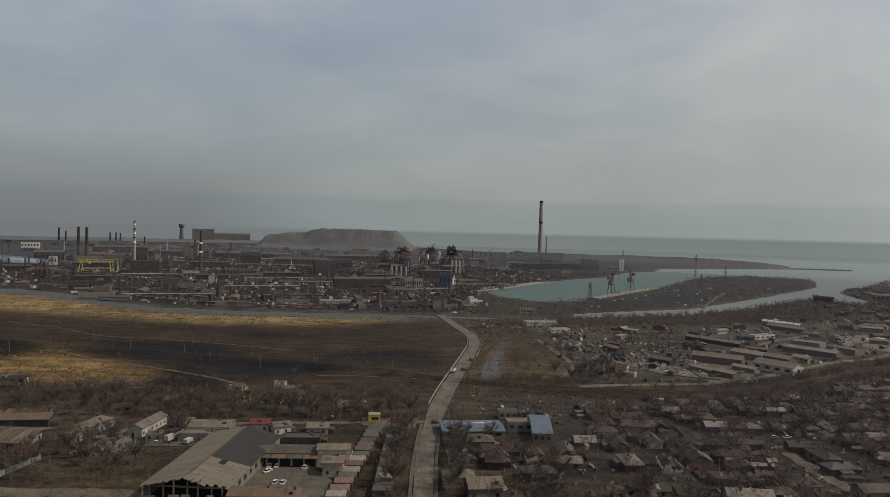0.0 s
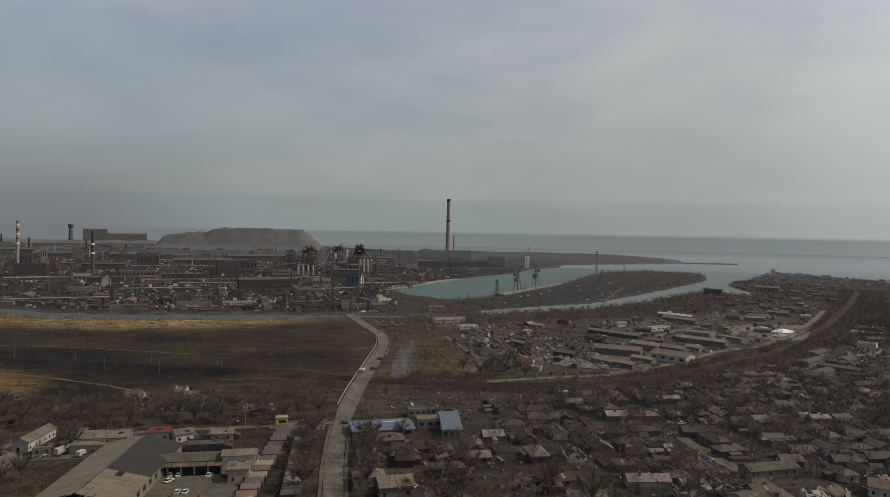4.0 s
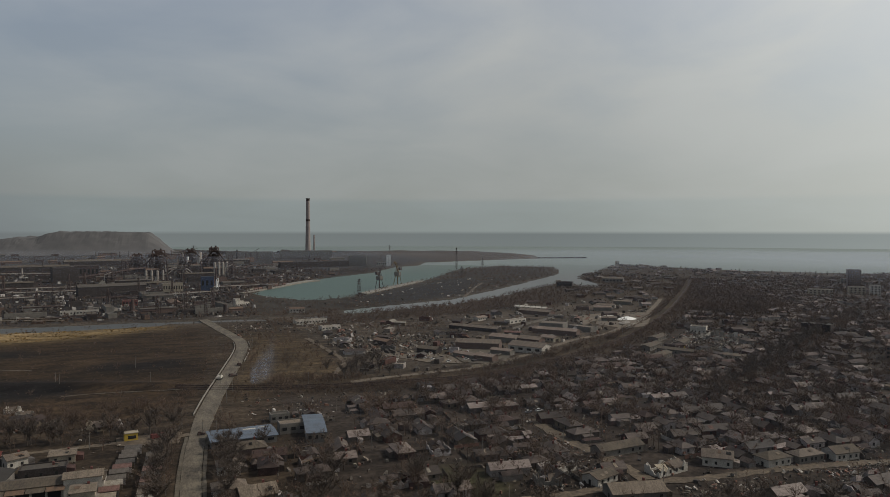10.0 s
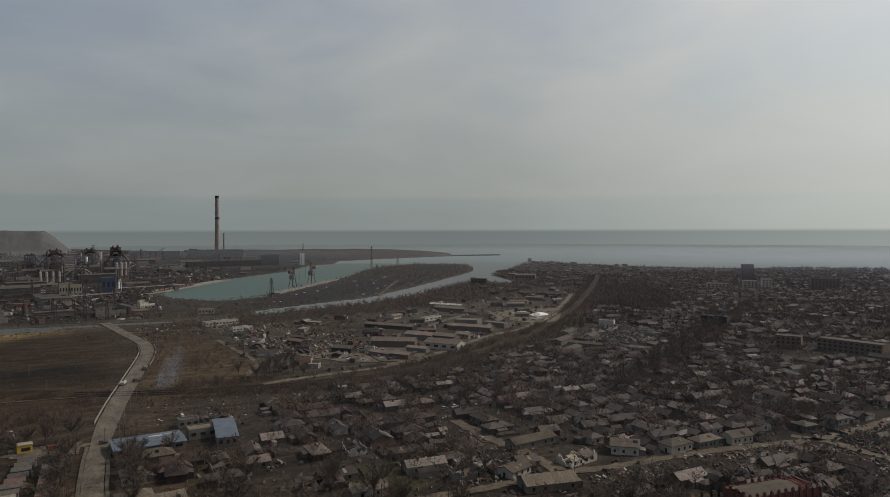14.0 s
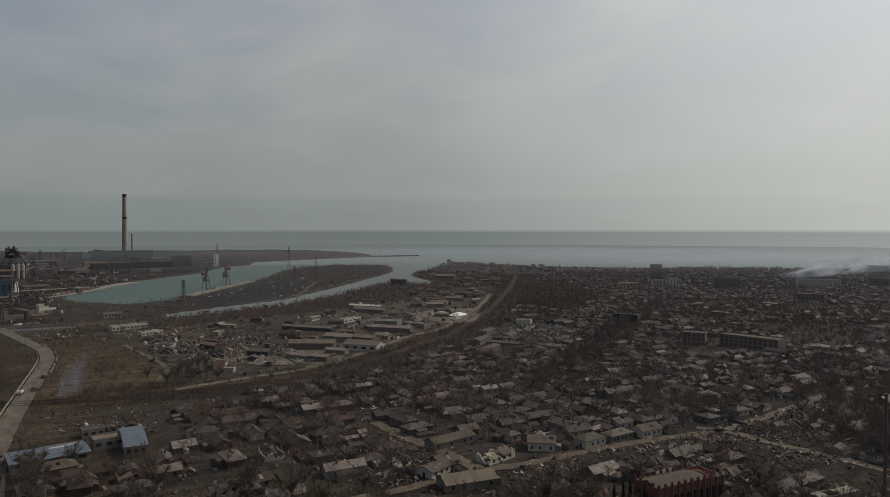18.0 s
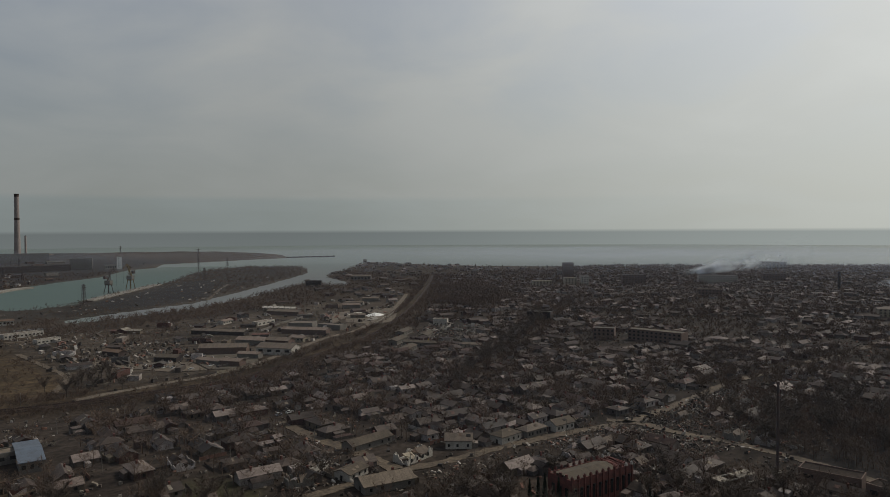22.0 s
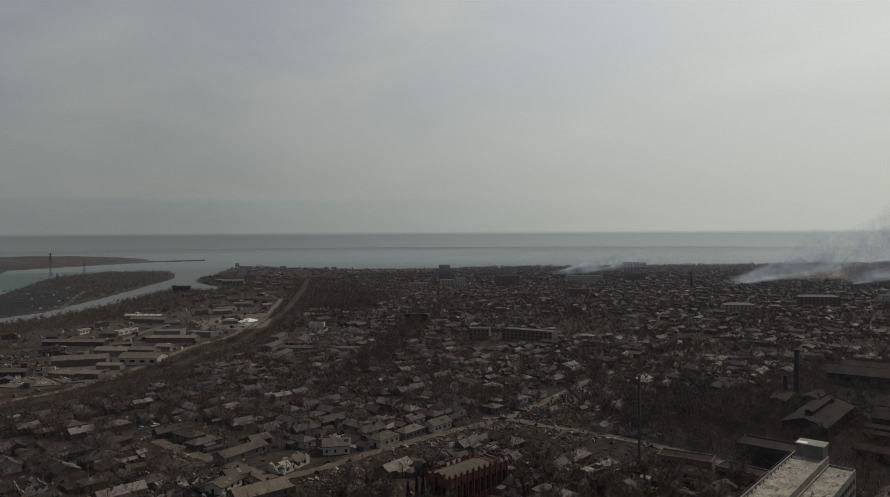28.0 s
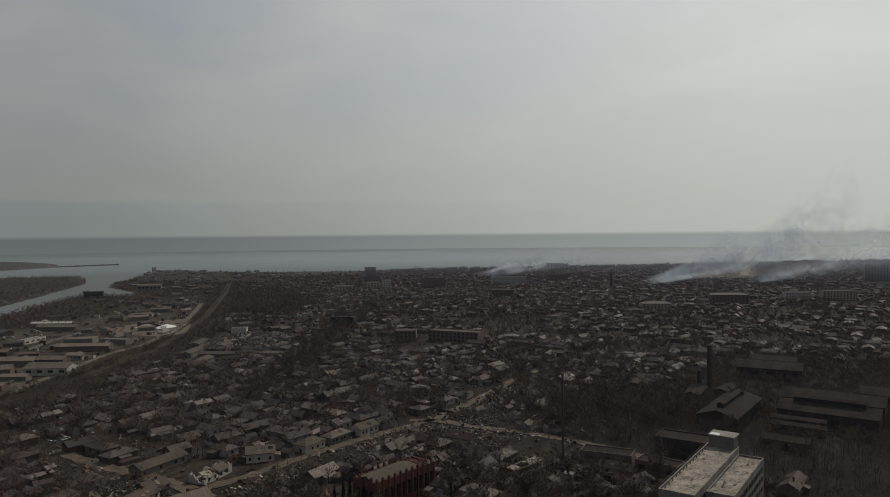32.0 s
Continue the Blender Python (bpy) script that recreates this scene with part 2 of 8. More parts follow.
M = {
    "house_wall": material("house_wall", (1, 1, 1), scale=0.5, palette=[(w[0] * 0.85, w[1] * 0.83, w[2] * 0.89) for w in WALLS]),
    "house_roof": material("house_roof", (1, 1, 1), scale=0.35, palette=[(w[0] * 0.71, w[1] * 0.63, w[2] * 0.65) for w in ROOFS], rough=0.7, streak=(1, 4, 1), spec=0.25),
    # house palettes lifted towards grey: distance haze put into the colour
    "hazed_wall": material("hazed_wall", (1, 1, 1), scale=0.3, palette=[(w[0] * 0.75 + 0.035, w[1] * 0.75 + 0.033, w[2] * 0.8 + 0.033) for w in WALLS], island=True),
    "hazed_roof": material("hazed_roof", (1, 1, 1), scale=0.25, palette=[(w[0] * 0.77 + 0.008, w[1] * 0.70 + 0.007, w[2] * 0.74 + 0.008) for w in ROOFS], island=True, rough=0.75, spec=0.15),
    "white_wall": material("white_wall", (0.44, 0.41, 0.36), (0.25, 0.23, 0.195), 0.4),
    "cream_wall": material("cream_wall", (0.32, 0.275, 0.205), (0.20, 0.172, 0.13), 0.4),
    "grey_wall": material("grey_wall", (0.165, 0.15, 0.13), (0.095, 0.087, 0.076), 0.25),
    "dark_wall": material("dark_wall", (0.055, 0.046, 0.042), (0.026, 0.022, 0.021), 0.2, spec=0.1),
    "brick": material("brick", (0.150, 0.050, 0.040), (0.062, 0.030, 0.026), 0.6, bump=0.2),
    "brown_wall": material("brown_wall", (0.13, 0.088, 0.07), (0.085, 0.06, 0.05), 0.3),
    "concrete": material("concrete", (0.25, 0.23, 0.195), (0.11, 0.10, 0.086), 0.2),
    "slate": material("slate", (0.140, 0.110, 0.084), (0.060, 0.047, 0.037), 0.25, rough=0.8, streak=(1.6, 0.5, 1)),
    "tar_roof": material("tar_roof", (0.046, 0.040, 0.034), (0.074, 0.063, 0.051), 0.15),
    "felt_black": material("felt_black", (0.020, 0.018, 0.016), (0.034, 0.030, 0.026), 0.2),
    "burnt_roof": material("burnt_roof", (0.040, 0.030, 0.024), (0.010, 0.008, 0.007), 0.11, fine=7, streak=(1.4, 0.6, 1), spec=0.06),
    "grey_roof": material("grey_roof", (0.172, 0.136, 0.103), (0.075, 0.061, 0.045), 0.2, streak=(1.5, 0.5, 1)),
    "depot_roof": material("depot_roof", (0.200, 0.155, 0.125), (0.090, 0.068, 0.055), 0.16, streak=(1.6, 0.5, 1)),
    "old_roof": material("old_roof", (0.092, 0.073, 0.052), (0.042, 0.034, 0.026), 0.15, streak=(1.5, 0.5, 1)),
    "rust_roof": material("rust_roof", (0.125, 0.080, 0.052), (0.07, 0.048, 0.035), 0.3, streak=(1.5, 0.4, 1)),
    "barn_roof": material("barn_roof", (0.150, 0.126, 0.088), (0.092, 0.077, 0.055), 0.2, streak=(1.8, 0.3, 1)),
    "roof_felt": material("roof_felt", (0.34, 0.30, 0.24), (0.070, 0.058, 0.046), 0.22, fine=6),
    "paving": material("paving", (0.105, 0.088, 0.064), (0.045, 0.038, 0.029), 0.12, fine=7),
    "red_roof": material("red_roof", (0.125, 0.030, 0.025), (0.075, 0.026, 0.022), 0.4),
    "blue_roof": material("blue_roof", (0.10, 0.127, 0.165), (0.065, 0.072, 0.085), 0.22, rough=0.7),
    "glass_dark": material("glass_dark", (0.020, 0.019, 0.018), rough=0.6, spec=0.12),
    # near-black colour that stands for the unlit inside of openings
    "inside_shade": material("inside_shade", (0.015, 0.014, 0.013)),
    "wood": material("wood", (0.16, 0.115, 0.075), (0.09, 0.065, 0.045), 0.8),
    "bark": material("bark", (0.085, 0.068, 0.055), (0.05, 0.041, 0.034), 1.0),
    "twig": material("twig", (0.090, 0.067, 0.050), (0.048, 0.0375, 0.030), 0.5),
    "scrub": material("scrub", (0.118, 0.079, 0.055), (0.056, 0.0385, 0.028), 0.02, fine=14),
    "steel_dark": material("steel_dark", (0.042, 0.037, 0.036), (0.075, 0.046, 0.038), 0.12, rough=0.75),
    "rust": material("rust", (0.070, 0.045, 0.037), (0.034, 0.027, 0.025), 0.08, rough=0.85),
    "pipe": material("pipe", (0.30, 0.28, 0.25), (0.19, 0.15, 0.12), 0.1, rough=0.6),
    "yellow": material("yellow", (0.42, 0.30, 0.03), (0.36, 0.24, 0.05), 0.3),
    "crane_paint": material("crane_paint", (0.17, 0.125, 0.045), (0.10, 0.065, 0.035), 0.3),
    "blue_paint": material("blue_paint", (0.035, 0.055, 0.105), (0.026, 0.036, 0.06), 0.1),
    "white_paint": material("white_paint", (0.72, 0.72, 0.70), (0.55, 0.54, 0.50), 0.2),
    "road": material("road", (0.135, 0.114, 0.084), (0.048, 0.040, 0.032), 0.12, fine=9, streak=(1.3, 0.5, 1)),
    "dirt_road": material("dirt_road", (0.128, 0.098, 0.066), (0.036, 0.028, 0.021), 0.11, fine=7),
    "track": material("track", (0.080, 0.062, 0.042), (0.036, 0.028, 0.020), 0.09, fine=8),
    "sand": material("sand", (0.145, 0.116, 0.086), (0.066, 0.053, 0.039), 0.05, fine=9),
    "kerb": material("kerb", (0.25, 0.23, 0.20), (0.15, 0.138, 0.12), 0.3),
    "chimney_grey": material("chimney_grey", (0.29, 0.25, 0.235), (0.22, 0.19, 0.178), 0.02),
    # grey-blue of distance haze put into the colour of the farthest blocks
    "haze_block": material("haze_block", (0.105, 0.108, 0.112), (0.080, 0.082, 0.085), 0.01),
    # slag lightened and greyed: distance haze put into its colour
    "slag": material("slag", (0.092, 0.089, 0.089), (0.070, 0.069, 0.070), 0.006, bump=0.15, fine=4),
    "rubble": material("rubble", (1, 1, 1), scale=0.5, palette=[(0.22, 0.19, 0.15), (0.19, 0.17, 0.145), (0.10, 0.08, 0.065), (0.20, 0.11, 0.08), (0.42, 0.39, 0.35), (0.06, 0.052, 0.046), (0.10, 0.085, 0.07), (0.05, 0.042, 0.036)], island=True),
    "scrap": material("scrap", (1, 1, 1), scale=0.3, palette=[(0.07, 0.058, 0.05), (0.11, 0.095, 0.08), (0.05, 0.042, 0.037), (0.09, 0.06, 0.046), (0.20, 0.185, 0.165), (0.06, 0.052, 0.046), (0.42, 0.40, 0.37), (0.10, 0.08, 0.066), (0.045, 0.036, 0.033)], island=True),
    "lockup_roof": material("lockup_roof", (1, 1, 1), scale=0.6, palette=[(0.20, 0.125, 0.10), (0.27, 0.245, 0.20), (0.11, 0.095, 0.08), (0.24, 0.20, 0.15), (0.15, 0.085, 0.07), (0.085, 0.075, 0.066)]),
    # ridge colour greyed to stand for the haze before it
    "hazed_land": material("hazed_land", (0.10, 0.098, 0.096), (0.08, 0.077, 0.075), 0.004),
    "reed": material("reed", (0.165, 0.107, 0.040), (0.125, 0.080, 0.031), 0.03),
    "evergreen": material("evergreen", (0.022, 0.032, 0.020), (0.014, 0.02, 0.013), 0.6),
    "fence_board": material("fence_board", (0.15, 0.165, 0.165), (0.09, 0.095, 0.09), 0.6),
    "tyre": material("tyre", (0.02, 0.02, 0.02)),
    "car_paint": material("car_paint", (1, 1, 1), scale=0.4, palette=[(0.62, 0.62, 0.60), (0.55, 0.55, 0.55), (0.16, 0.17, 0.19), (0.66, 0.65, 0.62)], rough=0.4),
    "army_paint": material("army_paint", (0.105, 0.115, 0.075), (0.07, 0.075, 0.05), 0.5),
}


def water_material(name, color, mirror, rough, ripple, open_color=None, reach=(1500.0, 2100.0)):
    """Water: light from its own depth and a rippled mirror; open_color takes over further out (along y)."""
    m = bpy.data.materials.new(name)
    m.use_nodes = True
    n, l = m.node_tree.nodes, m.node_tree.links
    n.clear()
    out, deep, gloss, mix = n.new("ShaderNodeOutputMaterial"), n.new("ShaderNodeBsdfDiffuse"), n.new("ShaderNodeBsdfGlossy"), n.new("ShaderNodeMixShader")
    gloss.inputs["Roughness"].default_value, gloss.inputs["Color"].default_value = rough, (0.92, 0.95, 0.95, 1)
    mix.inputs[0].default_value = mirror
    tc = n.new("ShaderNodeTexCoord")
    where = n.new("ShaderNodeMapping")
    where.inputs["Scale"].default_value = (1.0, 0.35, 1.0)
    l.new(tc.outputs["Object"], where.inputs["Vector"])
    wave, drift = n.new("ShaderNodeTexNoise"), n.new("ShaderNodeTexNoise")
    wave.inputs["Scale"].default_value, wave.inputs["Detail"].default_value = 0.06, 5.0
    drift.inputs["Scale"].default_value, drift.inputs["Detail"].default_value = 0.004, 4.0
    l.new(tc.outputs["Object"], wave.inputs["Vector"])
    l.new(where.outputs[0], drift.inputs["Vector"])
    tone = n.new("ShaderNodeMapRange")
    tone.inputs["From Min"].default_value, tone.inputs["From Max"].default_value = 0.3, 0.7
    tone.inputs["To Min"].default_value, tone.inputs["To Max"].default_value = 0.88, 1.12
    l.new(drift.outputs["Fac"], tone.inputs["Value"])
    shade = n.new("ShaderNodeVectorMath")
    shade.operation = "SCALE"
    l.new(tone.outputs[0], shade.inputs["Scale"])
    if open_color:
        part_of, far_out, blend = n.new("ShaderNodeSeparateXYZ"), n.new("ShaderNodeMapRange"), n.new("ShaderNodeMixRGB")
        l.new(tc.outputs["Object"], part_of.inputs[0])
        l.new(part_of.outputs["Y"], far_out.inputs["Value"])
        far_out.inputs["From Min"].default_value, far_out.inputs["From Max"].default_value = reach
        l.new(far_out.outputs[0], blend.inputs[0])
        blend.inputs[1].default_value, blend.inputs[2].default_value = (*color, 1), (*open_color, 1)
        l.new(blend.outputs[0], shade.inputs[0])
    else:
        shade.inputs[0].default_value = color
    l.new(shade.outputs[0], deep.inputs["Color"])
    bp = n.new("ShaderNodeBump")
    bp.inputs["Strength"].default_value, bp.inputs["Distance"].default_value = ripple, 2.0
    l.new(wave.outputs["Fac"], bp.inputs["Height"])
    l.new(bp.outputs[0], gloss.inputs["Normal"])
    l.new(deep.outputs[0], mix.inputs[1])
    l.new(gloss.outputs[0], mix.inputs[2])
    l.new(mix.outputs[0], out.inputs["Surface"])
    return m


def ground_material():
    m = bpy.data.materials.new("ground")
    m.use_nodes = True
    n, l = m.node_tree.nodes, m.node_tree.links
    b = n["Principled BSDF"]
    b.inputs["Roughness"].default_value, b.inputs["Specular IOR Level"].default_value = 1.0, 0.1
    col = n.new("ShaderNodeVertexColor")
    col.layer_name = "cover"
    tc = n.new("ShaderNodeTexCoord")
    last = col.outputs["Color"]
    for scale, low, high, stretch in ((0.012, 0.62, 1.4, (0.6, 1.3, 1)), (0.07, 0.45, 1.55, (0.6, 1.6, 1)), (0.35, 0.5, 1.5, (1, 1, 1))):
        mp = n.new("ShaderNodeMapping")
        mp.inputs["Scale"].default_value = stretch
        l.new(tc.outputs["Object"], mp.inputs["Vector"])
        tex = n.new("ShaderNodeTexNoise")
        tex.inputs["Scale"].default_value, tex.inputs["Detail"].default_value = scale, 5.0
        l.new(mp.outputs[0], tex.inputs["Vector"])
        rng = n.new("ShaderNodeMapRange")
        rng.inputs["From Min"].default_value, rng.inputs["From Max"].default_value = 0.3, 0.7
        rng.inputs["To Min"].default_value, rng.inputs["To Max"].default_value = low, high
        l.new(tex.outputs["Fac"], rng.inputs["Value"])
        mul = n.new("ShaderNodeMixRGB")
        mul.blend_type, mul.inputs[0].default_value = "MULTIPLY", 1.0
        l.new(last, mul.inputs[1])
        l.new(rng.outputs[0], mul.inputs[2])
        last = mul.outputs[0]
    l.new(last, b.inputs["Base Color"])
    return m


# ---------------------------------------------------------------- mesh tools
class Build:
    """Collects the faces of one part."""

    def __init__(self):
        self.v, self.f = [], []

    def add(self, verts, faces):
        k = len(self.v)
        self.v += [tuple(p) for p in verts]
        self.f += [tuple(k + i for i in f) for f in faces]
        return self

    def box(self, x, y, z, sx, sy, sz, turn=0.0):
        """x, y: middle; z: underside."""
        c, s = math.cos(radians(turn)), math.sin(radians(turn))
        p = []
        for dz in (0, sz):
            for dx, dy in ((-sx / 2, -sy / 2), (sx / 2, -sy / 2), (sx / 2, sy / 2), (-sx / 2, sy / 2)):
                p.append((x + c * dx - s * dy, y + s * dx + c * dy, z + dz))
        return self.add(p, [(3, 2, 1, 0), (4, 5, 6, 7), (0, 1, 5, 4), (1, 2, 6, 5), (2, 3, 7, 6), (3, 0, 4, 7)])

    def tube(self, x, y, z0, z1, r0, r1, n=12, cap=True):
        p = [(x + r * math.cos(2 * math.pi * i / n), y + r * math.sin(2 * math.pi * i / n), z) for z, r in ((z0, r0), (z1, r1)) for i in range(n)]
        f = [(i, (i + 1) % n, n + (i + 1) % n, n + i) for i in range(n)]
        if cap:
            f += [tuple(range(n, 2 * n)), tuple(range(n - 1, -1, -1))]
        return self.add(p, f)

    def beam(self, a, b, r, n=4, r2=None):
        a, b = Vector(a), Vector(b)
        w = (b - a)
        if w.length < 1e-6:
            return self
        q = w.to_track_quat("Z", "Y").to_matrix()
        p = []
        for base, rad in ((a, r), (b, r if r2 is None else r2)):
            for i in range(n):
                t = 2 * math.pi * (i + 0.5) / n
                p.append(base + q @ Vector((rad * math.cos(t), rad * math.sin(t), 0)))
        f = [(i, (i + 1) % n, n + (i + 1) % n, n + i) for i in range(n)] + [tuple(range(n, 2 * n)), tuple(range(n - 1, -1, -1))]
        return self.add(p, f)

    def plate(self, a, b, c, d, thick=0.12):
        """A bent or fallen sheet through four corners."""
        p = [Vector(q) for q in (a, b, c, d)]
        n = (p[1] - p[0]).cross(p[3] - p[0]).normalized() * thick
        return self.add(p + [q + n for q in p], [(3, 2, 1, 0), (4, 5, 6, 7), (0, 1, 5, 4), (1, 2, 6, 5), (2, 3, 7, 6), (3, 0, 4, 7)])

    def gable(self, L, W, z, h, over=0.5, thick=0.25, x=0.0, y=0.0):
        """Two slopes with a ridge along x, as plates with thickness."""
        a, b = L / 2 + over, W / 2 + over
        drop = h * over / (W / 2)
        for s in (-1, 1):
            p = [(x - a, y + s * b, z - drop), (x + a, y + s * b, z - drop), (x + a, y, z + h), (x - a, y, z + h)]
            p += [(u, v, w + thick) for u, v, w in p]
            f = [(3, 2, 1, 0), (4, 5, 6, 7), (0, 1, 5, 4), (1, 2, 6, 5), (2, 3, 7, 6), (3, 0, 4, 7)]
            self.add(p, f if s < 0 else [tuple(reversed(q)) for q in f])
        return self

    def hip(self, L, W, z, h, over=0.5, thick=0.2, x=0.0, y=0.0):
        a, b = L / 2 + over, W / 2 + over
        r = max(0.3, a - b)
        p = [(-a, -b, z), (a, -b, z), (a, b, z), (-a, b, z), (-a, -b, z - thick), (a, -b, z - thick), (a, b, z - thick), (-a, b, z - thick), (-r, 0, z + h), (r, 0, z + h)]
        return self.add([(x + u, y + v, w) for u, v, w in p], [(0, 1, 9, 8), (1, 2, 9), (2, 3, 8, 9), (3, 0, 8), (4, 5, 1, 0), (5, 6, 2, 1), (6, 7, 3, 2), (7, 4, 0, 3), (7, 6, 5, 4)])

    def gable_walls(self, L, W, h, hr, t=0.3):
        """The walled body of a house, one closed shell with gables at both ends."""
        a, b = L / 2, W / 2
        p = [(x, y, z) for x in (-a, a) for y, z in ((-b, 0), (b, 0), (b, h), (0, h + hr), (-b, h))]
        return self.add(p, [(0, 1, 2, 3, 4)[::-1], (5, 6, 7, 8, 9), (0, 5, 9, 4), (1, 2, 7, 6), (2, 3, 8, 7), (4, 9, 8, 3), (0, 1, 6, 5)])

    def parapet_walls(self, L, W, h, up=0.8, t=0.4):
        """Four walls that rise round a flat roof, one closed shell."""
        ring = lambda a, b, z: [(-a, -b, z), (a, -b, z), (a, b, z), (-a, b, z)]
        p = ring(L / 2, W / 2, 0) + ring(L / 2, W / 2, h + up) + ring(L / 2 - t, W / 2 - t, h + up) + ring(L / 2 - t, W / 2 - t, h - 0.2)
        f = [(k + i, k + (i + 1) % 4, k + 4 + (i + 1) % 4, k + 4 + i) for k in (0, 4, 8) for i in range(4)] + [(12, 13, 14, 15), (3, 2, 1, 0)]
        return self.add(p, f)

    def lathe(self, rings, n=20):
        """A turned body from rows of height and radius."""
        p = [(r * math.cos(2 * math.pi * i / n), r * math.sin(2 * math.pi * i / n), z) for z, r in rings for i in range(n)]
        f = [(k * n + i, k * n + (i + 1) % n, (k + 1) * n + (i + 1) % n, (k + 1) * n + i) for k in range(len(rings) - 1) for i in range(n)]
        m = (len(rings) - 1) * n
        return self.add(p, f + [tuple(range(m, m + n)), tuple(range(n - 1, -1, -1))])

    def mesh(self, name, mat):
        me = bpy.data.meshes.new(name)
        me.from_pydata(self.v, [], self.f)
        me.materials.append(mat)
        me.update()
        return me


def thing(name, x, y, z=0.0, turn=0.0, label="", category="", group=""):
    ob = new(name)
    ob.empty_display_size = 1.0
    ob.matrix_basis = pose(x, y, z, 0, 0, turn)
    return tagged(ob, label, category, group)


def part(name, b, mat, parent, label=""):
    me = b.mesh(name, mat) if isinstance(b, Build) else b
    ob = new(name, me)
    ob.parent = parent
    return tagged(ob, label)


def single(name, b, mat, x, y, z=0.0, turn=0.0, label="", category="", group="", kind=""):
    ob = new(name, b.mesh(name, mat))
    ob.matrix_basis = pose(x, y, z, 0, 0, turn)
    return tagged(ob, label, category, group, kind)


def bulk(name, verts, faces, mats, mat_index=None, label="", category="", kind="stuff", smooth=False):
    """One object from numpy arrays: verts (n, 3), faces (m, 4) or (m, 3)."""
    me = bpy.data.meshes.new(name)
    m, k = faces.shape
    me.vertices.add(len(verts))
    me.vertices.foreach_set("co", np.ascontiguousarray(verts, dtype=np.float32).ravel())
    me.loops.add(m * k)
    me.loops.foreach_set("vertex_index", np.ascontiguousarray(faces, dtype=np.int32).ravel())
    me.polygons.add(m)
    me.polygons.foreach_set("loop_start", np.arange(0, m * k, k, dtype=np.int32))
    for q in mats:
        me.materials.append(q)
    if mat_index is not None:
        me.polygons.foreach_set("material_index", np.ascontiguousarray(mat_index, dtype=np.int32))
    me.polygons.foreach_set("use_smooth", np.full(m, smooth))
    me.update(calc_edges=True)
    return tagged(new(name, me), label, category, "", kind)


def spread(template, places):
    """Copies of a template (verts, faces) at rows of x, y, z, turn, scale, height scale, joined into one pair of arrays."""
    tv, tf = template
    places = np.asarray(places, dtype=float).reshape(-1, 6)
    c, s = np.cos(places[:, 3]), np.sin(places[:, 3])
    x = (tv[None, :, 0] * c[:, None] - tv[None, :, 1] * s[:, None]) * places[:, 4, None] + places[:, 0, None]
    y = (tv[None, :, 0] * s[:, None] + tv[None, :, 1] * c[:, None]) * places[:, 4, None] + places[:, 1, None]
    z = tv[None, :, 2] * places[:, 5, None] + places[:, 2, None]
    v = np.stack([x, y, z], -1).reshape(-1, 3)
    f = (tf[None] + (np.arange(len(places)) * len(tv))[:, None, None]).reshape(-1, tf.shape[1])
    return v, f


def inside(poly, x, y):
    """Which of the points lie in the polygon."""
    x, y = np.asarray(x, float), np.asarray(y, float)
    hit = np.zeros(x.shape, bool)
    n = len(poly)
    for i in range(n):
        (x0, y0), (x1, y1) = poly[i], poly[(i + 1) % n]
        if y0 == y1:
            continue
        hit ^= ((y0 > y) != (y1 > y)) & (x < (x1 - x0) * (y - y0) / (y1 - y0) + x0)
    return hit


def off_line(line, x, y):
    """Distance of points from a polyline."""
    x, y = np.asarray(x, float), np.asarray(y, float)
    d = np.full(x.shape, 1e9)
    for (x0, y0), (x1, y1) in zip(line, line[1:]):
        ux, uy = x1 - x0, y1 - y0
        k = np.clip(((x - x0) * ux + (y - y0) * uy) / (ux * ux + uy * uy), 0, 1)
        d = np.minimum(d, np.hypot(x - x0 - k * ux, y - y0 - k * uy))
    return d


def smooth_line(line, step=8.0):
    """A rounded, evenly stepped version of a polyline."""
    out = []
    n = len(line)
    for i in range(n - 1):
        p0, p1, p2, p3 = (Vector(line[max(0, min(n - 1, i + k))]) for k in (-1, 0, 1, 2))
        m = max(1, int((p2 - p1).length / step))
        for j in range(m):
            t = j / m
            out.append(0.5 * ((2 * p1) + (p2 - p0) * t + (2 * p0 - 5 * p1 + 4 * p2 - p3) * t * t + (3 * p1 - p0 - 3 * p2 + p3) * t ** 3))
    out.append(Vector(line[-1]))
    return [(p.x, p.y) for p in out]


def ribbon(line, width, z0, z1, rough=0.0):
    """A flat band of that width along a polyline, with thickness."""
    b, n = Build(), len(line)
    rng = random.Random(len(line))
    v = []
    for i in range(n):
        a, c = Vector(line[max(0, i - 1)]), Vector(line[min(n - 1, i + 1)])
        d = (c - a).normalized()
        w = width[i] if isinstance(width, (list, tuple)) else width
        for s in (-1, 1):
            o = s * (w / 2 + rng.uniform(-rough, rough))
            v += [(line[i][0] - d.y * o, line[i][1] + d.x * o, z1), (line[i][0] - d.y * o, line[i][1] + d.x * o, z0)]
    f = []
    for i in range(n - 1):
        k = i * 4
        f += [(k, k + 2, k + 6, k + 4)[::-1], (k, k + 4, k + 5, k + 1)[::-1], (k + 2, k + 3, k + 7, k + 6)[::-1]]
    return b.add(v, f)


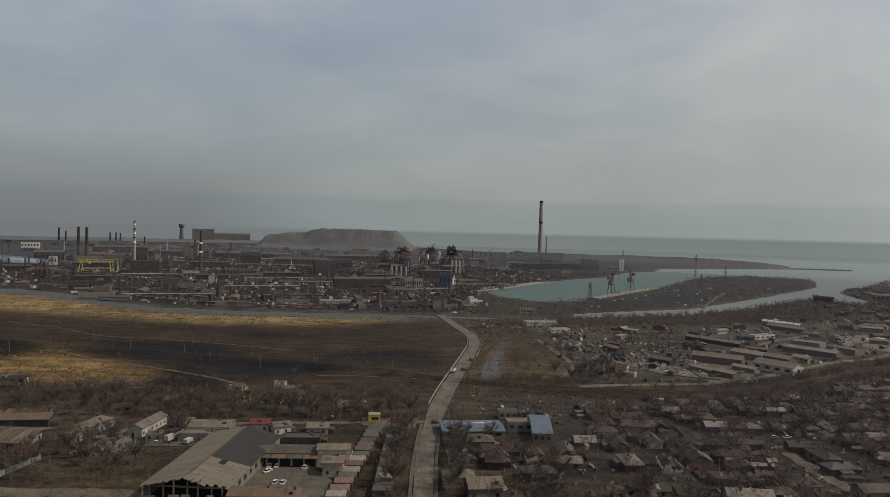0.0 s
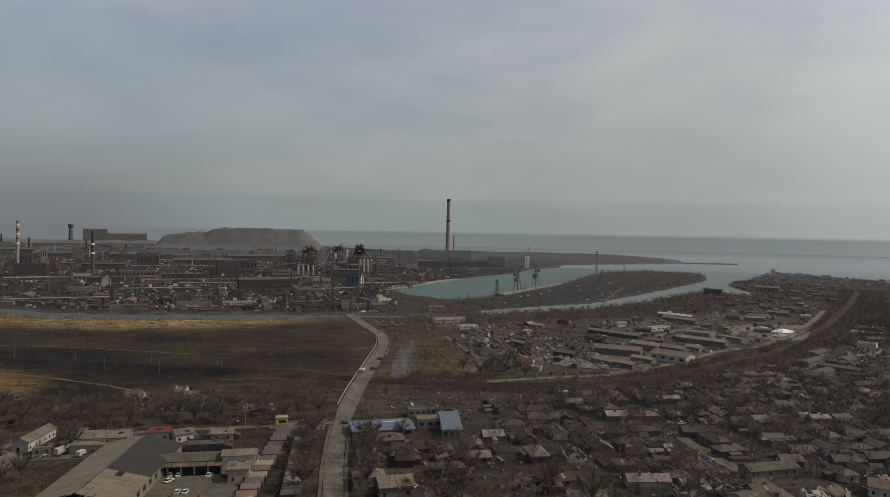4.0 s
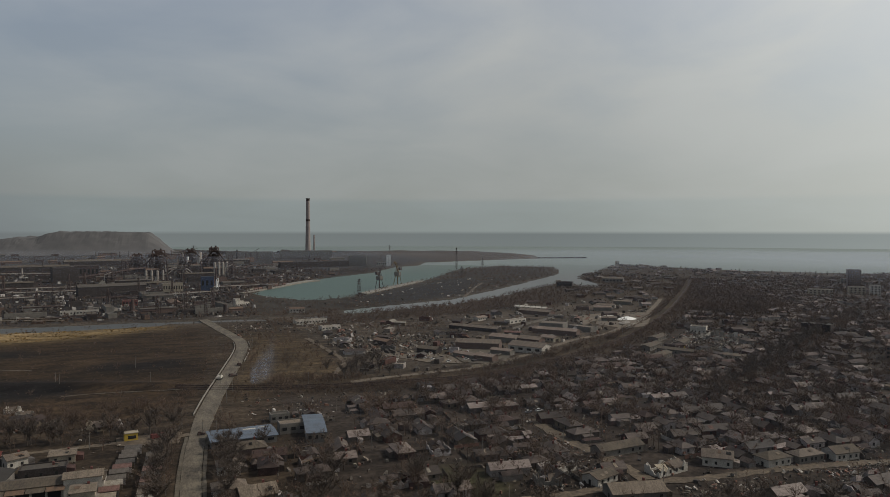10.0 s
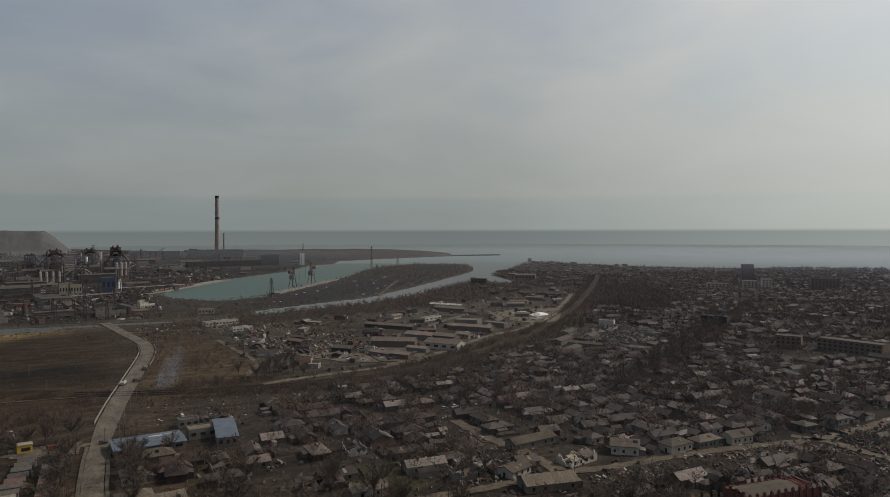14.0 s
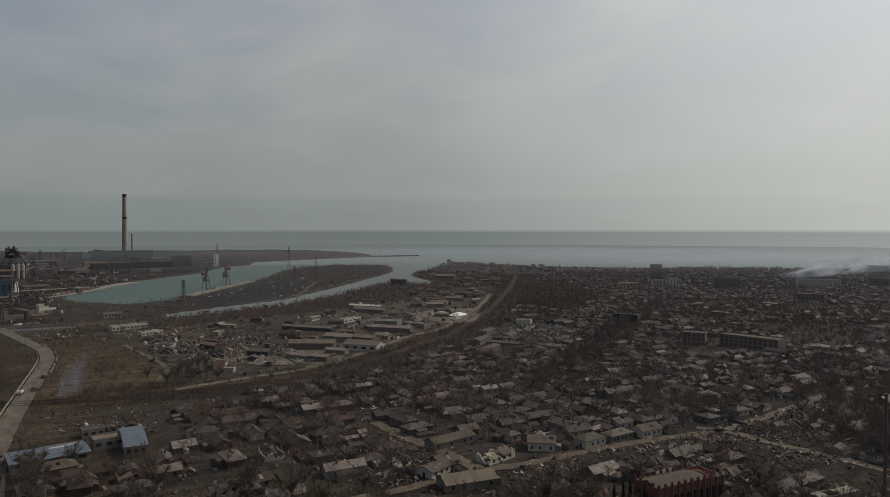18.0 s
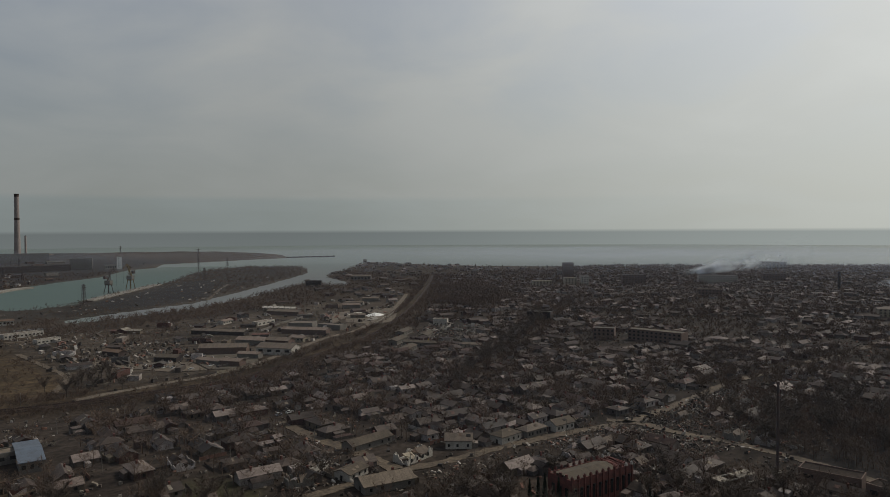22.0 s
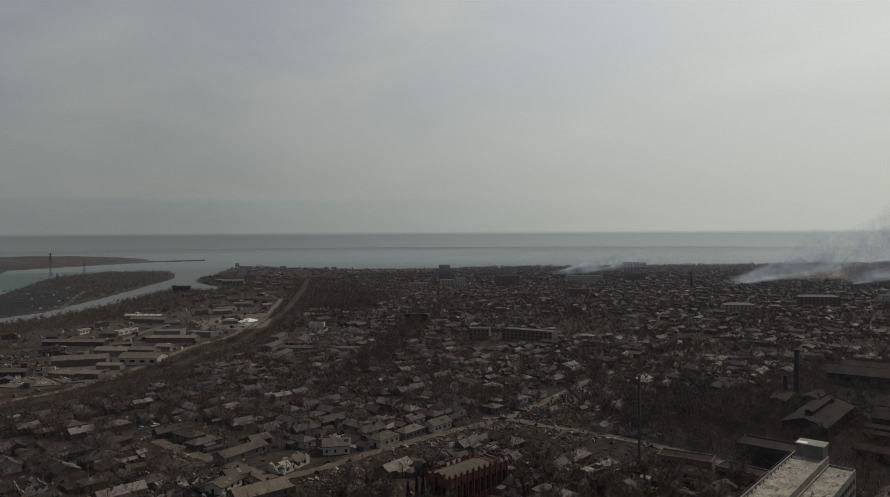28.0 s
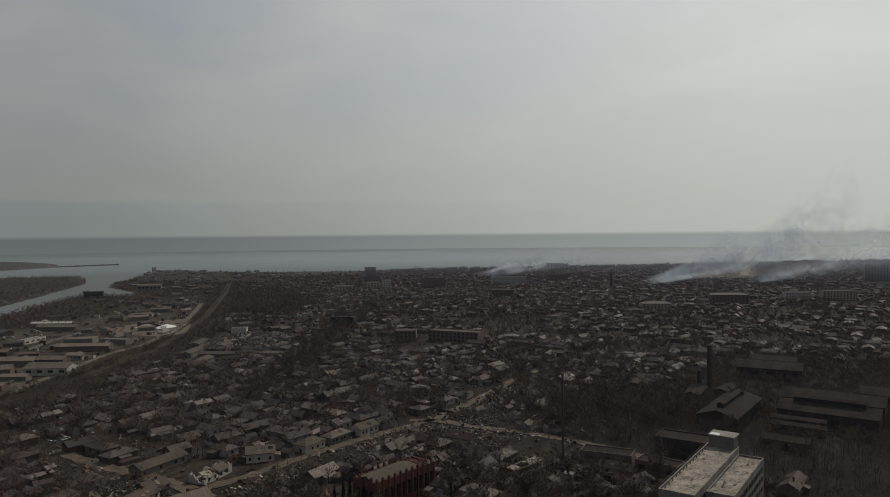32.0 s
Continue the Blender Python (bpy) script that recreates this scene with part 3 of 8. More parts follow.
# ---------------------------------------------------------------- the plan (metres; x right and y ahead of the first view)
SEA = [(60, 1194), (147, 1390), (272, 1566), (387, 1697), (505, 1941), (609, 2038), (681, 2221), (896, 2316), (1206, 2440), (1290, 2640), (1340, 3050), (1100, 3380),
       (700, 3400), (179, 3800), (-192, 4400), (-400, 5200), (5200, 5200), (5200, -2600), (3400, -700), (2500, 390), (2080, 690), (1730, 1040), (1400, 1400), (1300, 1560),
       (1230, 1800), (1200, 1880), (1025, 1677), (769, 1364), (708, 1148), (672, 1134), (658, 1240), (522, 1106), (435, 1014), (317, 917), (237, 885), (166, 856)]
PENINSULA_BITE = [(100, 846), (20, 848), (-42, 849), (-82, 847), (-143, 840), (-198, 840), (-254, 846), (-302, 854), (-350, 862), (-398, 892), (-452, 923), (-530, 994), (-607, 1040),
                  (-666, 1053), (-1300, 1500), (-1260, 1420), (-624, 986), (-565, 967), (-491, 921), (-426, 871), (-376, 844), (-332, 817), (-284, 804), (-239, 797), (-188, 797),
                  (-135, 797), (-78, 803), (-40, 810), (30, 815), (110, 820), (180, 845)]
PENINSULA = [(40, 1140), (70, 1136), (140, 1036), (210, 1080), (254, 1147), (421, 1393), (473, 1467), (582, 1681), (697, 1843), (827, 1927), (945, 1827), (890, 1678), (804, 1515),
             (599, 1269), (457, 1111), (342, 987), (254, 947), (175, 900), (80, 870), (-40, 900), (-40, 1100)]
REEDS = [(-1200, 1376), (-624, 984), (-491, 919), (-426, 869), (-332, 815), (-239, 795), (-135, 795), (-78, 801), (-26, 790), (-99, 737), (-140, 721), (-270, 728), (-397, 762), (-493, 779),
         (-1100, 1150)]
REEDS_NEAR = [(-420, 600), (-321, 530), (-308, 547), (-253, 513), (-196, 476), (-191, 449), (-221, 428), (-269, 451), (-330, 470)]
BURNT = [[(-290, 607), (-195, 601), (-146, 531), (-91, 527), (-77, 476), (-127, 464), (-195, 502), (-240, 524), (-280, 557)],
         [(-192, 463), (-187, 482), (-139, 452), (-140, 423), (-172, 427)],
         [(-421, 619), (-378, 598), (-315, 552), (-319, 504), (-345, 498)],
         [(-233, 669), (-153, 674), (-120, 643), (-166, 622)],
         [(-85, 585), (-19, 588), (-16, 561), (-68, 548)]]
FIELD = [(-1100, 1150), (-493, 779), (-270, 728), (-99, 737), (-10, 775), (0, 700), (5, 560), (-10, 440), (-40, 400), (-120, 405), (-240, 420), (-420, 430), (-900, 700)]
FIELD_EAST = [(34, 740), (80, 700), (96, 590), (100, 530), (80, 475), (30, 430), (12, 440), (34, 618)]
YARDS = [(90, 720), (160, 760), (300, 800), (420, 860), (560, 900), (640, 890), (513, 739), (384, 612), (326, 580), (235, 511), (148, 476), (108, 468), (95, 560)]
WORKS = [(-2600, 3000), (-1300, 1500), (-654, 1060), (-412, 910), (-243, 852), (-54, 856), (60, 870), (60, 1194), (147, 1390), (272, 1566), (387, 1697), (505, 1941), (650, 2221), (800, 2400),
         (700, 3300), (179, 3800), (-400, 4600), (-2600, 4700)]
COAL = [(222, 1065), (397, 1295), (567, 1465), (383, 1035), (254, 957)]
RAIL = [(-600, 640), (-300, 560), (-77, 505), (14, 471), (71, 456), (125, 452), (188, 458), (264, 498), (368, 568), (533, 730), (778, 1009), (960, 1230)]
RAIL_LANE = [(90, 461), (108, 466), (148, 474), (185, 481), (235, 510), (286, 549), (326, 579), (384, 611), (513, 738), (645, 892)]
MAIN_ROAD = [(-6, 150), (-6, 262), (-6.5, 313), (-4, 370), (3, 437), (13.5, 511), (27, 608), (29, 650), (26, 685), (12, 757), (-4, 842)]
STREETS = [[(100, 236), (134, 236), (167, 237), (192, 234), (247, 231), (309, 222), (390, 231), (442, 237), (626, 234), (726, 240), (900, 250)],
           [(167, 237), (167, 264), (164, 297), (163, 322), (166, 338)], [(296, 231), (304.6, 216), (304, 197), (308, 178), (309.5, 159), (309, 138), (305, 108), (300, 60)],
           [(303, 359), (338, 376), (497, 471), (596, 543), (800, 680)], [(-300, 330), (-170, 325), (-110, 352), (-40, 362), (-6, 366)], [(-159, 296), (-156, 319), (-152, 339), (-146, 362)],
           [(89, 666), (97, 584), (100, 534), (84, 490)], [(18, 752), (60, 746), (110, 740)], [(376, 1015), (458, 1180), (517, 1289)], [(-433, 697), (-368, 667), (-303, 623), (-222, 606), (-120, 572)], [(-330, 560), (-304, 548), (-253, 513), (-212, 494), (-172, 473), (-139, 452), (-110, 420)],
           [(-84, 476), (-53, 477), (-15, 473)], [(-802, 1268), (-568, 1093), (-391, 1003), (-273, 934)], [(-260, 262), (-162, 257), (-112, 256), (-72, 236), (-40, 225)]]
RUIN_YARD = [(382, 520), (460, 595), (504, 554), (420, 470)]
PARK = [(579, 734), (736, 948), (878, 999), (732, 738), (602, 665)]
SCHOOL_WOOD = [(690, 455), (745, 380), (610, 310), (572, 350)]
MEADOW = [(-162, 310), (-130, 304), (-107, 277), (-111, 250), (-140, 250), (-168, 280)]
WOOD = [(325, 125), (395, 130), (415, 172), (345, 182)]
FACTORY = [(215, 40), (300, 40), (300, 140), (600, 140), (620, -60), (215, -60)]


def in_water(x, y):
    return (inside(SEA, x, y) & ~inside(PENINSULA, x, y)) | (inside(PENINSULA_BITE, x, y) & ~inside(PENINSULA, x, y))


def depth_in(poly, x, y):
    """Distance from a polygon's edge, positive inside."""
    d = off_line(poly + poly[:1], x, y)
    return np.where(inside(poly, x, y), d, -d)


def shore_depth(x, y):
    """Distance from the shore, positive over water."""
    land = depth_in(PENINSULA, x, y)
    return np.maximum(np.minimum(depth_in(SEA, x, y), -land), np.minimum(depth_in(PENINSULA_BITE, x, y), -land))


# ---------------------------------------------------------------- ground, water, roads
def build_ground():
    az = np.radians(np.concatenate([np.arange(-38.0, 95.0, 0.19), np.arange(95.0, 322.0, 3.0)]))
    r = np.concatenate([[0.01, 60, 130, 200], np.geomspace(235, 4960, 170)])
    A, R = np.meshgrid(az, r)
    x, y = R * np.sin(A), R * np.cos(A)
    wob = np.array([noise.noise((a / 37, b / 37, 0)) for a, b in zip(x.ravel(), y.ravel())]).reshape(x.shape)
    wob2 = np.array([noise.noise((a / 9, b / 9, 5)) for a, b in zip(x.ravel(), y.ravel())]).reshape(x.shape)
    wx, wy = x + wob * 9 + wob2 * 3, y + wob2 * 9 - wob * 5
    z = 0.4 * wob
    col = np.empty(x.shape + (4,))
    col[:] = (0.035, 0.0255, 0.0170, 1)
    paint = [(WORKS, (0.0190, 0.0160, 0.0146)), (FIELD, (0.0255, 0.0163, 0.0088)), (FIELD_EAST, (0.047, 0.033, 0.0185)), (YARDS, (0.047, 0.037, 0.0275)), (MEADOW, (0.052, 0.039, 0.022)), (REEDS, (0.15, 0.105, 0.05)),
             (REEDS_NEAR, (0.128, 0.082, 0.032)), (PENINSULA, (0.027, 0.0225, 0.0175)), (COAL, (0.019, 0.0175, 0.0165)), (RUIN_YARD, (0.17, 0.15, 0.125))]
    for poly, c in paint + [(p, (0.0085, 0.0070, 0.0062)) for p in BURNT]:
        col[inside(poly, wx, wy)] = (*c, 1)
    # far works ground painted greyer, to imitate haze over it
    col[inside(WORKS, wx, wy) & (y > 1900)] = (0.027, 0.0262, 0.0262, 1)
    town = (x > 40) & (y < np.interp(wx, [p[0] for p in RAIL], [p[1] for p in RAIL]) - 20)
    col[town] = (0.0290, 0.0225, 0.0177, 1)
    col[(np.abs(wx - 98) < 13) & (np.abs(wy - 262) < 14)] = (0.036, 0.0345, 0.0165, 1)
    band = (off_line(RAIL, wx, wy) < 24) & (x > 30)
    col[band] = (0.036, 0.0255, 0.0155, 1)
    deep = shore_depth(x, y) + wob * 5 + wob2 * 2.5
    deep = deep - 9 * np.clip((190 - x) / 90, 0, 1) * np.clip((x + 120) / 80, 0, 1)
    wet = deep > -4
    shore = (deep > -9) & (wob2 > -0.25) | wet
    col[shore] = (0.062, 0.052, 0.041, 1)
    z = np.where(wet, np.clip(-(deep + 4) * 0.33, -6, 0.3), z)
    dike = off_line([(500, 3350), (900, 3330), (1180, 3150), (1230, 2750), (1190, 2520)], x, y)
    z = np.where(wet, z, z + 11 * np.clip(1 - dike / 110, 0, 1))
    bank = off_line([(-600, 640), (-300, 560), (-77, 505), (-30, 488)], x, y)
    z = np.where(wet, z, z + 2.5 * np.clip(1.6 - bank / 8, 0, 1))
    col[inside(FACTORY, wx, wy) | inside(WOOD, wx, wy)] = (0.0185, 0.016, 0.0145, 1)
    for _ in range(2):
        col[:, 3:-3] = (col[:, :-6] + col[:, 2:-4] + col[:, 3:-3] + col[:, 4:-2] + col[:, 6:]) / 5
        col[1:-1] = (col[:-2] + col[1:-1] * 2 + col[2:]) / 4
    n, m = x.shape
    v = np.stack([x, y, z], -1).reshape(-1, 3)
    i, j = np.meshgrid(np.arange(n - 1), np.arange(m), indexing="ij")
    k = (j + 1) % m
    f = np.stack([i * m + j, i * m + k, (i + 1) * m + k, (i + 1) * m + j], -1).reshape(-1, 4)[:, ::-1]
    ob = bulk("ground", v, f, [ground_material()], label="brown late-winter ground with dry grass, burnt patches and bare earth", category="ground", kind="structure", smooth=True)
    att = ob.data.color_attributes.new("cover", "FLOAT_COLOR", "POINT")
    att.data.foreach_set("color", col.reshape(-1))
    return ob


build_ground()
sheet = Build()
sheet.add([(0, 0, -1.5)] + [(4965 * math.cos(2 * math.pi * i / 180), 4965 * math.sin(2 * math.pi * i / 180), -1.5) for i in range(180)], [(0, i + 1, (i + 1) % 180 + 1) for i in range(180)])
single("sea", sheet, water_material("sea_water", (0.070, 0.091, 0.075), 0.26, 0.3, 0.1), 0, 0, 0, label="calm grey-blue sea under a hazy sky", category="sea", kind="structure")
HARBOUR = [(40, 1100), (60, 1200), (147, 1400), (272, 1580), (387, 1710), (505, 1955), (640, 2060), (760, 2000), (830, 1900), (760, 1800), (700, 1700), (600, 1500), (421, 1300), (254, 1100), (140, 1000)]
mole = Build()
for i in range(24):
    k = i / 23
    mole.box(1196 + 206 * k, 2452 - 26 * k, -4, 10, 6 + 2 * (i % 2), 6.0 + 0.6 * ((i * 7) % 3), i * 31 % 20)
single("breakwater", mole, M["dark_wall"], 0, 0, label="thin dark stone breakwater running out to sea", category="breakwater", kind="structure")
single("harbour", Build().add([(x, y, -1.2) for x, y in HARBOUR][::-1], [tuple(range(len(HARBOUR)))]), water_material("harbour_water", (0.038, 0.069, 0.055), 0.16, 0.35, 0.15, (0.070, 0.091, 0.075)), 0, 0, 0,
       label="still turquoise water of a harbour basin", category="water", kind="structure")

single("river", Build().add([(x, y, -1.3) for x, y in PENINSULA_BITE[::-1]], [tuple(range(len(PENINSULA_BITE)))]), water_material("river_water", (0.040, 0.040, 0.037), 0.13, 0.4, 0.3), 0, 0, 0,
       label="narrow dull grey river between reeds and the works", category="river", kind="structure")
MOUTH = [(200, 835), (250, 860), (450, 990), (680, 1110), (800, 1360), (1060, 1680), (1210, 1880), (1000, 1950), (860, 1780), (700, 1500), (480, 1200), (300, 1000), (200, 910)]
single("river_mouth", Build().add([(x, y, -1.25) for x, y in MOUTH], [tuple(range(len(MOUTH)))]), water_material("mouth_water", (0.066, 0.068, 0.063), 0.24, 0.35, 0.2, (0.070, 0.091, 0.075), (1350.0, 1900.0)), 0, 0, 0,
       label="pale grey river mouth beside the cape", category="river", kind="structure")
road_line = smooth_line(MAIN_ROAD)
single("road", ribbon(road_line, [8.0 + 2.2 * min(1, max(0, (y - 360) / 40)) for x, y in road_line], -0.3, 0.45, 0.15), M["road"], 0, 0, label="pale worn asphalt road with a curve at its far end", category="road", kind="structure")
for s, nm in ((-1, "pavement_west"), (1, "pavement_east")):
    edge = [(x + s * 5.0, y) for x, y in road_line if y < 362]
    single(nm, ribbon(edge, 1.5, -0.3, 0.6, 0.25), M["paving"], 0, 0, label="raised grey pavement with a kerb beside the road", category="pavement", kind="structure")
for i, line in enumerate(STREETS):
    single("street", ribbon(smooth_line(line, 3.0), 6.0 if i in (0, 2) else 7.0 if i == 1 else 8.5 if i == 13 else 2.4 if i > 8 else 4.4, -0.4, 0.32, 0.9), M["track" if i in (3, 9, 11) else "dirt_road"], 0, 0, label="unpaved light-brown dirt street between houses", category="street", kind="structure")
single("lane", ribbon(smooth_line(RAIL_LANE, 4.0), 6.0, -0.4, 0.3, 0.8), M["sand"], 0, 0, label="pale dirt lane along the railway", category="street", kind="structure")
for off in (-7, -2.5, 2.5):
    for s in (-0.76, 0.76):
        line = smooth_line([(x + off * 0.5 + s * 0.5, y + off + s) for x, y in RAIL])
        single("rail", ribbon(line, 0.18, 0.1, 0.55), M["rust"], 0, 0, label="rusty steel rail of a railway track", category="rail", kind="structure")


# ---------------------------------------------------------------- far works: chimneys, furnaces, halls
# low land beyond the works, with haze put into its colour
ridge = Build()
pts = [(-42 + i * 0.7) for i in range(42)]
rows_ = []
for a in pts:
    top = 14 + 8 * noise.noise((a * 0.35, 1, 0)) + 5 * noise.noise((a * 1.7, 3, 0))
    top *= min(1.0, (-12.6 - a) / 3.0 + 0.15) if a > -15 else 1.0
    c, s_ = math.cos(radians(a)), math.sin(radians(a))
    rows_.append([(4500 * s_, 4500 * c, 0), (4700 * s_, 4700 * c, max(2, top)), (4950 * s_, 4950 * c, max(1, top * 0.9))])
ridge.add([p for r in rows_ for p in r], [(i * 3 + j, i * 3 + 3 + j, i * 3 + 4 + j, i * 3 + 1 + j) for i in range(len(rows_) - 1) for j in range(2)])
single("distant_land", ridge, M["hazed_land"], 0, 0, label="low grey land on the horizon behind the works", category="hills", kind="structure")


def chimney(x, y, h, r0, r1, label, mat="chimney_grey", bands=None, name="factory_chimney"):
    root = thing(name, x, y, 0, 0, label, "chimney")
    n = 9
    b = Build().lathe([(h * k / n, r1 + (r0 - r1) * (1 - k / n) ** 1.5) for k in range(n + 1)])
    part("shaft", b, M[mat], root)
    part("rim", Build().tube(0, 0, h * 0.985, h, r1 * 1.12, r1 * 1.12, 20), M["steel_dark"], root, "dark rim round the mouth")
    part("footing", Build().tube(0, 0, -1, h * 0.03, r0 * 1.2, r0 * 1.15, 16), M["concrete"], root)
    for k, m in bands or ():
        rr = r1 + (r0 - r1) * (1 - k) ** 1.5
        part("band", Build().tube(0, 0, h * k, h * (k + 0.035), rr + 0.12, rr + 0.1, 20), M[m], root, "painted ring")
    return root


chimney(410, 3022, 243, 12, 7.6, "very tall tapered grey-brown power station chimney", bands=[(0.6, "rust"), (0.955, "steel_dark")])
chimney(436, 3020, 88, 4.2, 3.2, "slim dark chimney beside the tall one")
STRIPES = [(0.5, "white_paint"), (0.6, "rust"), (0.7, "white_paint"), (0.8, "rust"), (0.9, "white_paint")]
chimney(-781, 1768, 108, 4.0, 3.0, "red and white banded works chimney", "pipe", STRIPES)
chimney(-502, 1446, 90, 3.4, 2.8, "dark chimney with white bands", "steel_dark", STRIPES[:3:2])
for x, y, h, r in ((-1022, 1959, 89, 4.5), (-1003, 1967, 88, 4.8), (-2143, 3900, 72, 6), (-2105, 3900, 55, 5), (-1853, 3888, 52, 5), (-1830, 3909, 52, 5), (-1806, 3909, 50, 5),
                   (101, 2553, 38, 3), (-1240, 2900, 50, 4), (-700, 2300, 46, 4), (-960, 2700, 48, 4)):
    chimney(x, y, h, r, r * 0.75, "dark brick works chimney in the haze", "dark_wall")


def hall(x, y, L, W, h, turn=0.0, kind="gable", wall="grey_wall", roof="slate", label="", name="factory_hall", category="factory hall", bays=0, rise=None, monitor=False):
    """A shed or hall: four walls, roof, doors and a row of windows along the long side that faces the camera."""
    root = thing(name, x, y, 0, turn, label or "long industrial hall with a low-pitched grey roof", category)
    rise = W * 0.16 if rise is None else rise
    if kind == "gable":
        part("wall", Build().gable_walls(L, W, h, rise), M[wall], root)
        part("roof", Build().gable(L, W, h, rise, 0.6, 0.3), M[roof], root)
    elif kind == "hip":
        part("wall", Build().gable_walls(L, W, h, 0.01), M[wall], root)
        part("roof", Build().hip(L, W, h, rise, 0.6), M[roof], root)
    else:
        part("wall", Build().parapet_walls(L, W, h), M[wall], root)
        part("roof", Build().box(0, 0, h - 0.1, L - 0.8, W - 0.8, 0.35), M[roof], root)
    if monitor:
        top = h + rise - 0.4
        part("roof_light", Build().box(0, 0, top, L * 0.72, W * 0.16, 2.2), M["glass_dark"], root, "raised glazed roof light")
        part("roof_light_cap", Build().gable(L * 0.72, W * 0.16, top + 2.2, 0.8, 0.4, 0.2), M[roof], root)
    if bays:
        step = L / bays
        win = Build().box(0, 0, 0, step * 0.5, 0.16, h * 0.36).mesh("window", M["glass_dark"])
        near_side = Matrix.Rotation(radians(turn), 3, "Z") @ Vector((0, 1, 0))
        for s in (-1 if near_side.dot(Vector((x, y, 0))) > 0 else 1,):
            for i in range(bays):
                ob = part("window", win, None, root)
                ob.matrix_basis = pose(-L / 2 + step * (i + 0.5), s * (W / 2 + 0.03), h * 0.4)
        # solid black panel on the end wall, painted shade of a doorway
        part("door", Build().box(L / 2 + 0.03, 0, 0, 0.14, min(4.0, W * 0.4), min(4.0, h * 0.7)), M["inside_shade"], root, "black panel for the shade in an open doorway")
    return root


hall(351, 2640, 190, 60, 30, -8, "flat", "grey_wall", "tar_roof", "dark power station block at the foot of a tall chimney", "power_station", "power station")
hall(150, 2668, 165, 40, 27, -6, "flat", "grey_wall", "tar_roof", "long grey hall near the shore")
hall(292, 2022, 205, 24, 15, 12, "flat", "dark_wall", "tar_roof", "very long dark hall on the north quay")
hall(-626, 1468, 56, 24, 24, 20, "flat", "dark_wall", "tar_roof", "dark burnt-out coal bunker of the works")
hall(-142, 1218, 98, 22, 15, 17, "gable", "dark_wall", "tar_roof", "long black shed of the works")
hall(-264, 1552, 48, 22, 30, 20, "flat", "dark_wall", "tar_roof", "tall dark hall of the works")
# headframe with a flared head (the part called tank), coloured haze grey
far_tower = thing("water_tower", -1672, 4458, 0, 0, "tall flared headframe of the works in haze-tinted grey", "tower")
part("shaft", Build().tube(0, 0, 0, 84, 14, 10, 16), M["haze_block"], far_tower)
part("tank", Build().tube(0, 0, 84, 94, 10, 17, 16).tube(0, 0, 94, 108, 17, 17, 16), M["haze_block"], far_tower)
for x, y, L, h in ((-400, 1960, 150, 14), (-640, 2250, 180, 16), (-300, 2300, 190, 14), (-900, 2200, 150, 18), (-60, 1900, 120, 13), (-780, 1560, 80, 12), (-320, 1380, 70, 12), (-560, 1680, 90, 14), (60, 2300, 140, 12), (-1150, 2500, 180, 18),
                   (-130, 1420, 60, 10), (-440, 1330, 60, 8), (-20, 1560, 70, 13), (-880, 1430, 70, 10), (-620, 1240, 60, 7)):
    hall(x, y, L, L * 0.16, h, 16, "gable", "dark_wall", "old_roof" if L % 20 else "tar_roof", "long dark rolling hall of the works")
hall(-1531, 4449, 131, 60, 80, 18, "flat", "haze_block", "tar_roof", "huge block of a steel works in haze-tinted grey")
hall(-1386, 4547, 238, 60, 50, 18, "gable", "haze_block", "slate", "very long hall of a steel works with haze-tinted grey walls")
hall(-1560, 2645, 60, 30, 22, 25, "flat", "white_wall", "grey_roof", "white block of a works office", bays=6)
hall(-914, 1640, 16, 14, 20, 20, "flat", "white_wall", "grey_roof", "small white tower block of the works", bays=3)
hall(-816, 1994, 16, 14, 41, 18, "flat", "grey_wall", "tar_roof", "tall grey tower of the works", bays=3)
hall(-700, 1624, 24, 20, 42, 18, "flat", "dark_wall", "tar_roof", "dark tall bunker block of the works", bays=3)
hall(-499, 1812, 50, 26, 36, 12, "flat", "rust", "tar_roof", "rust-brown coke oven block", bays=10)
hall(-417, 1446, 60, 20, 13, 14, "flat", "brown_wall", "old_roof", "long brown works building with rows of windows", bays=9)
hall(-483, 1341, 28, 18, 10, 16, "gable", "grey_wall", "grey_roof", "small works building with a pale roof", bays=4)
hall(-980, 1743, 67, 26, 26, 24, "gable", "dark_wall", "tar_roof", "large dark shed of the works", bays=8)
hall(-242, 1663, 46, 24, 28, 8, "flat", "rust", "tar_roof", "tall rust-brown hall of the works", bays=6)
hall(-170, 1330, 16, 14, 10, 98, "gable", "white_wall", "grey_roof", "small hall with a pale pointed gable", rise=7)
hall(-406, 1231, 13, 12, 12, 98, "gable", "white_wall", "grey_roof", "white house with a pointed gable", rise=5)
hall(-99, 1040, 19, 12, 7, 8, "flat", "brick", "grey_roof", "low red-brick building with a pale roof", bays=5)
hall(1, 1259, 21, 16, 24, 0, "flat", "blue_paint", "tar_roof", "blue clad tower building", bays=3)
hall(-53, 1243, 31, 16, 15, 4, "flat", "cream_wall", "tar_roof", "ochre works building with tall windows", bays=8)
hall(-146, 947, 42, 8, 4, 6, "flat", "white_wall", "grey_roof", "long low pale building by the river", bays=12)
tiers = hall(42, 981, 24, 11, 5, 40, "flat", "white_wall", "grey_roof", "gutted pale building with stepped decks", "stepped_building", "building", 7)
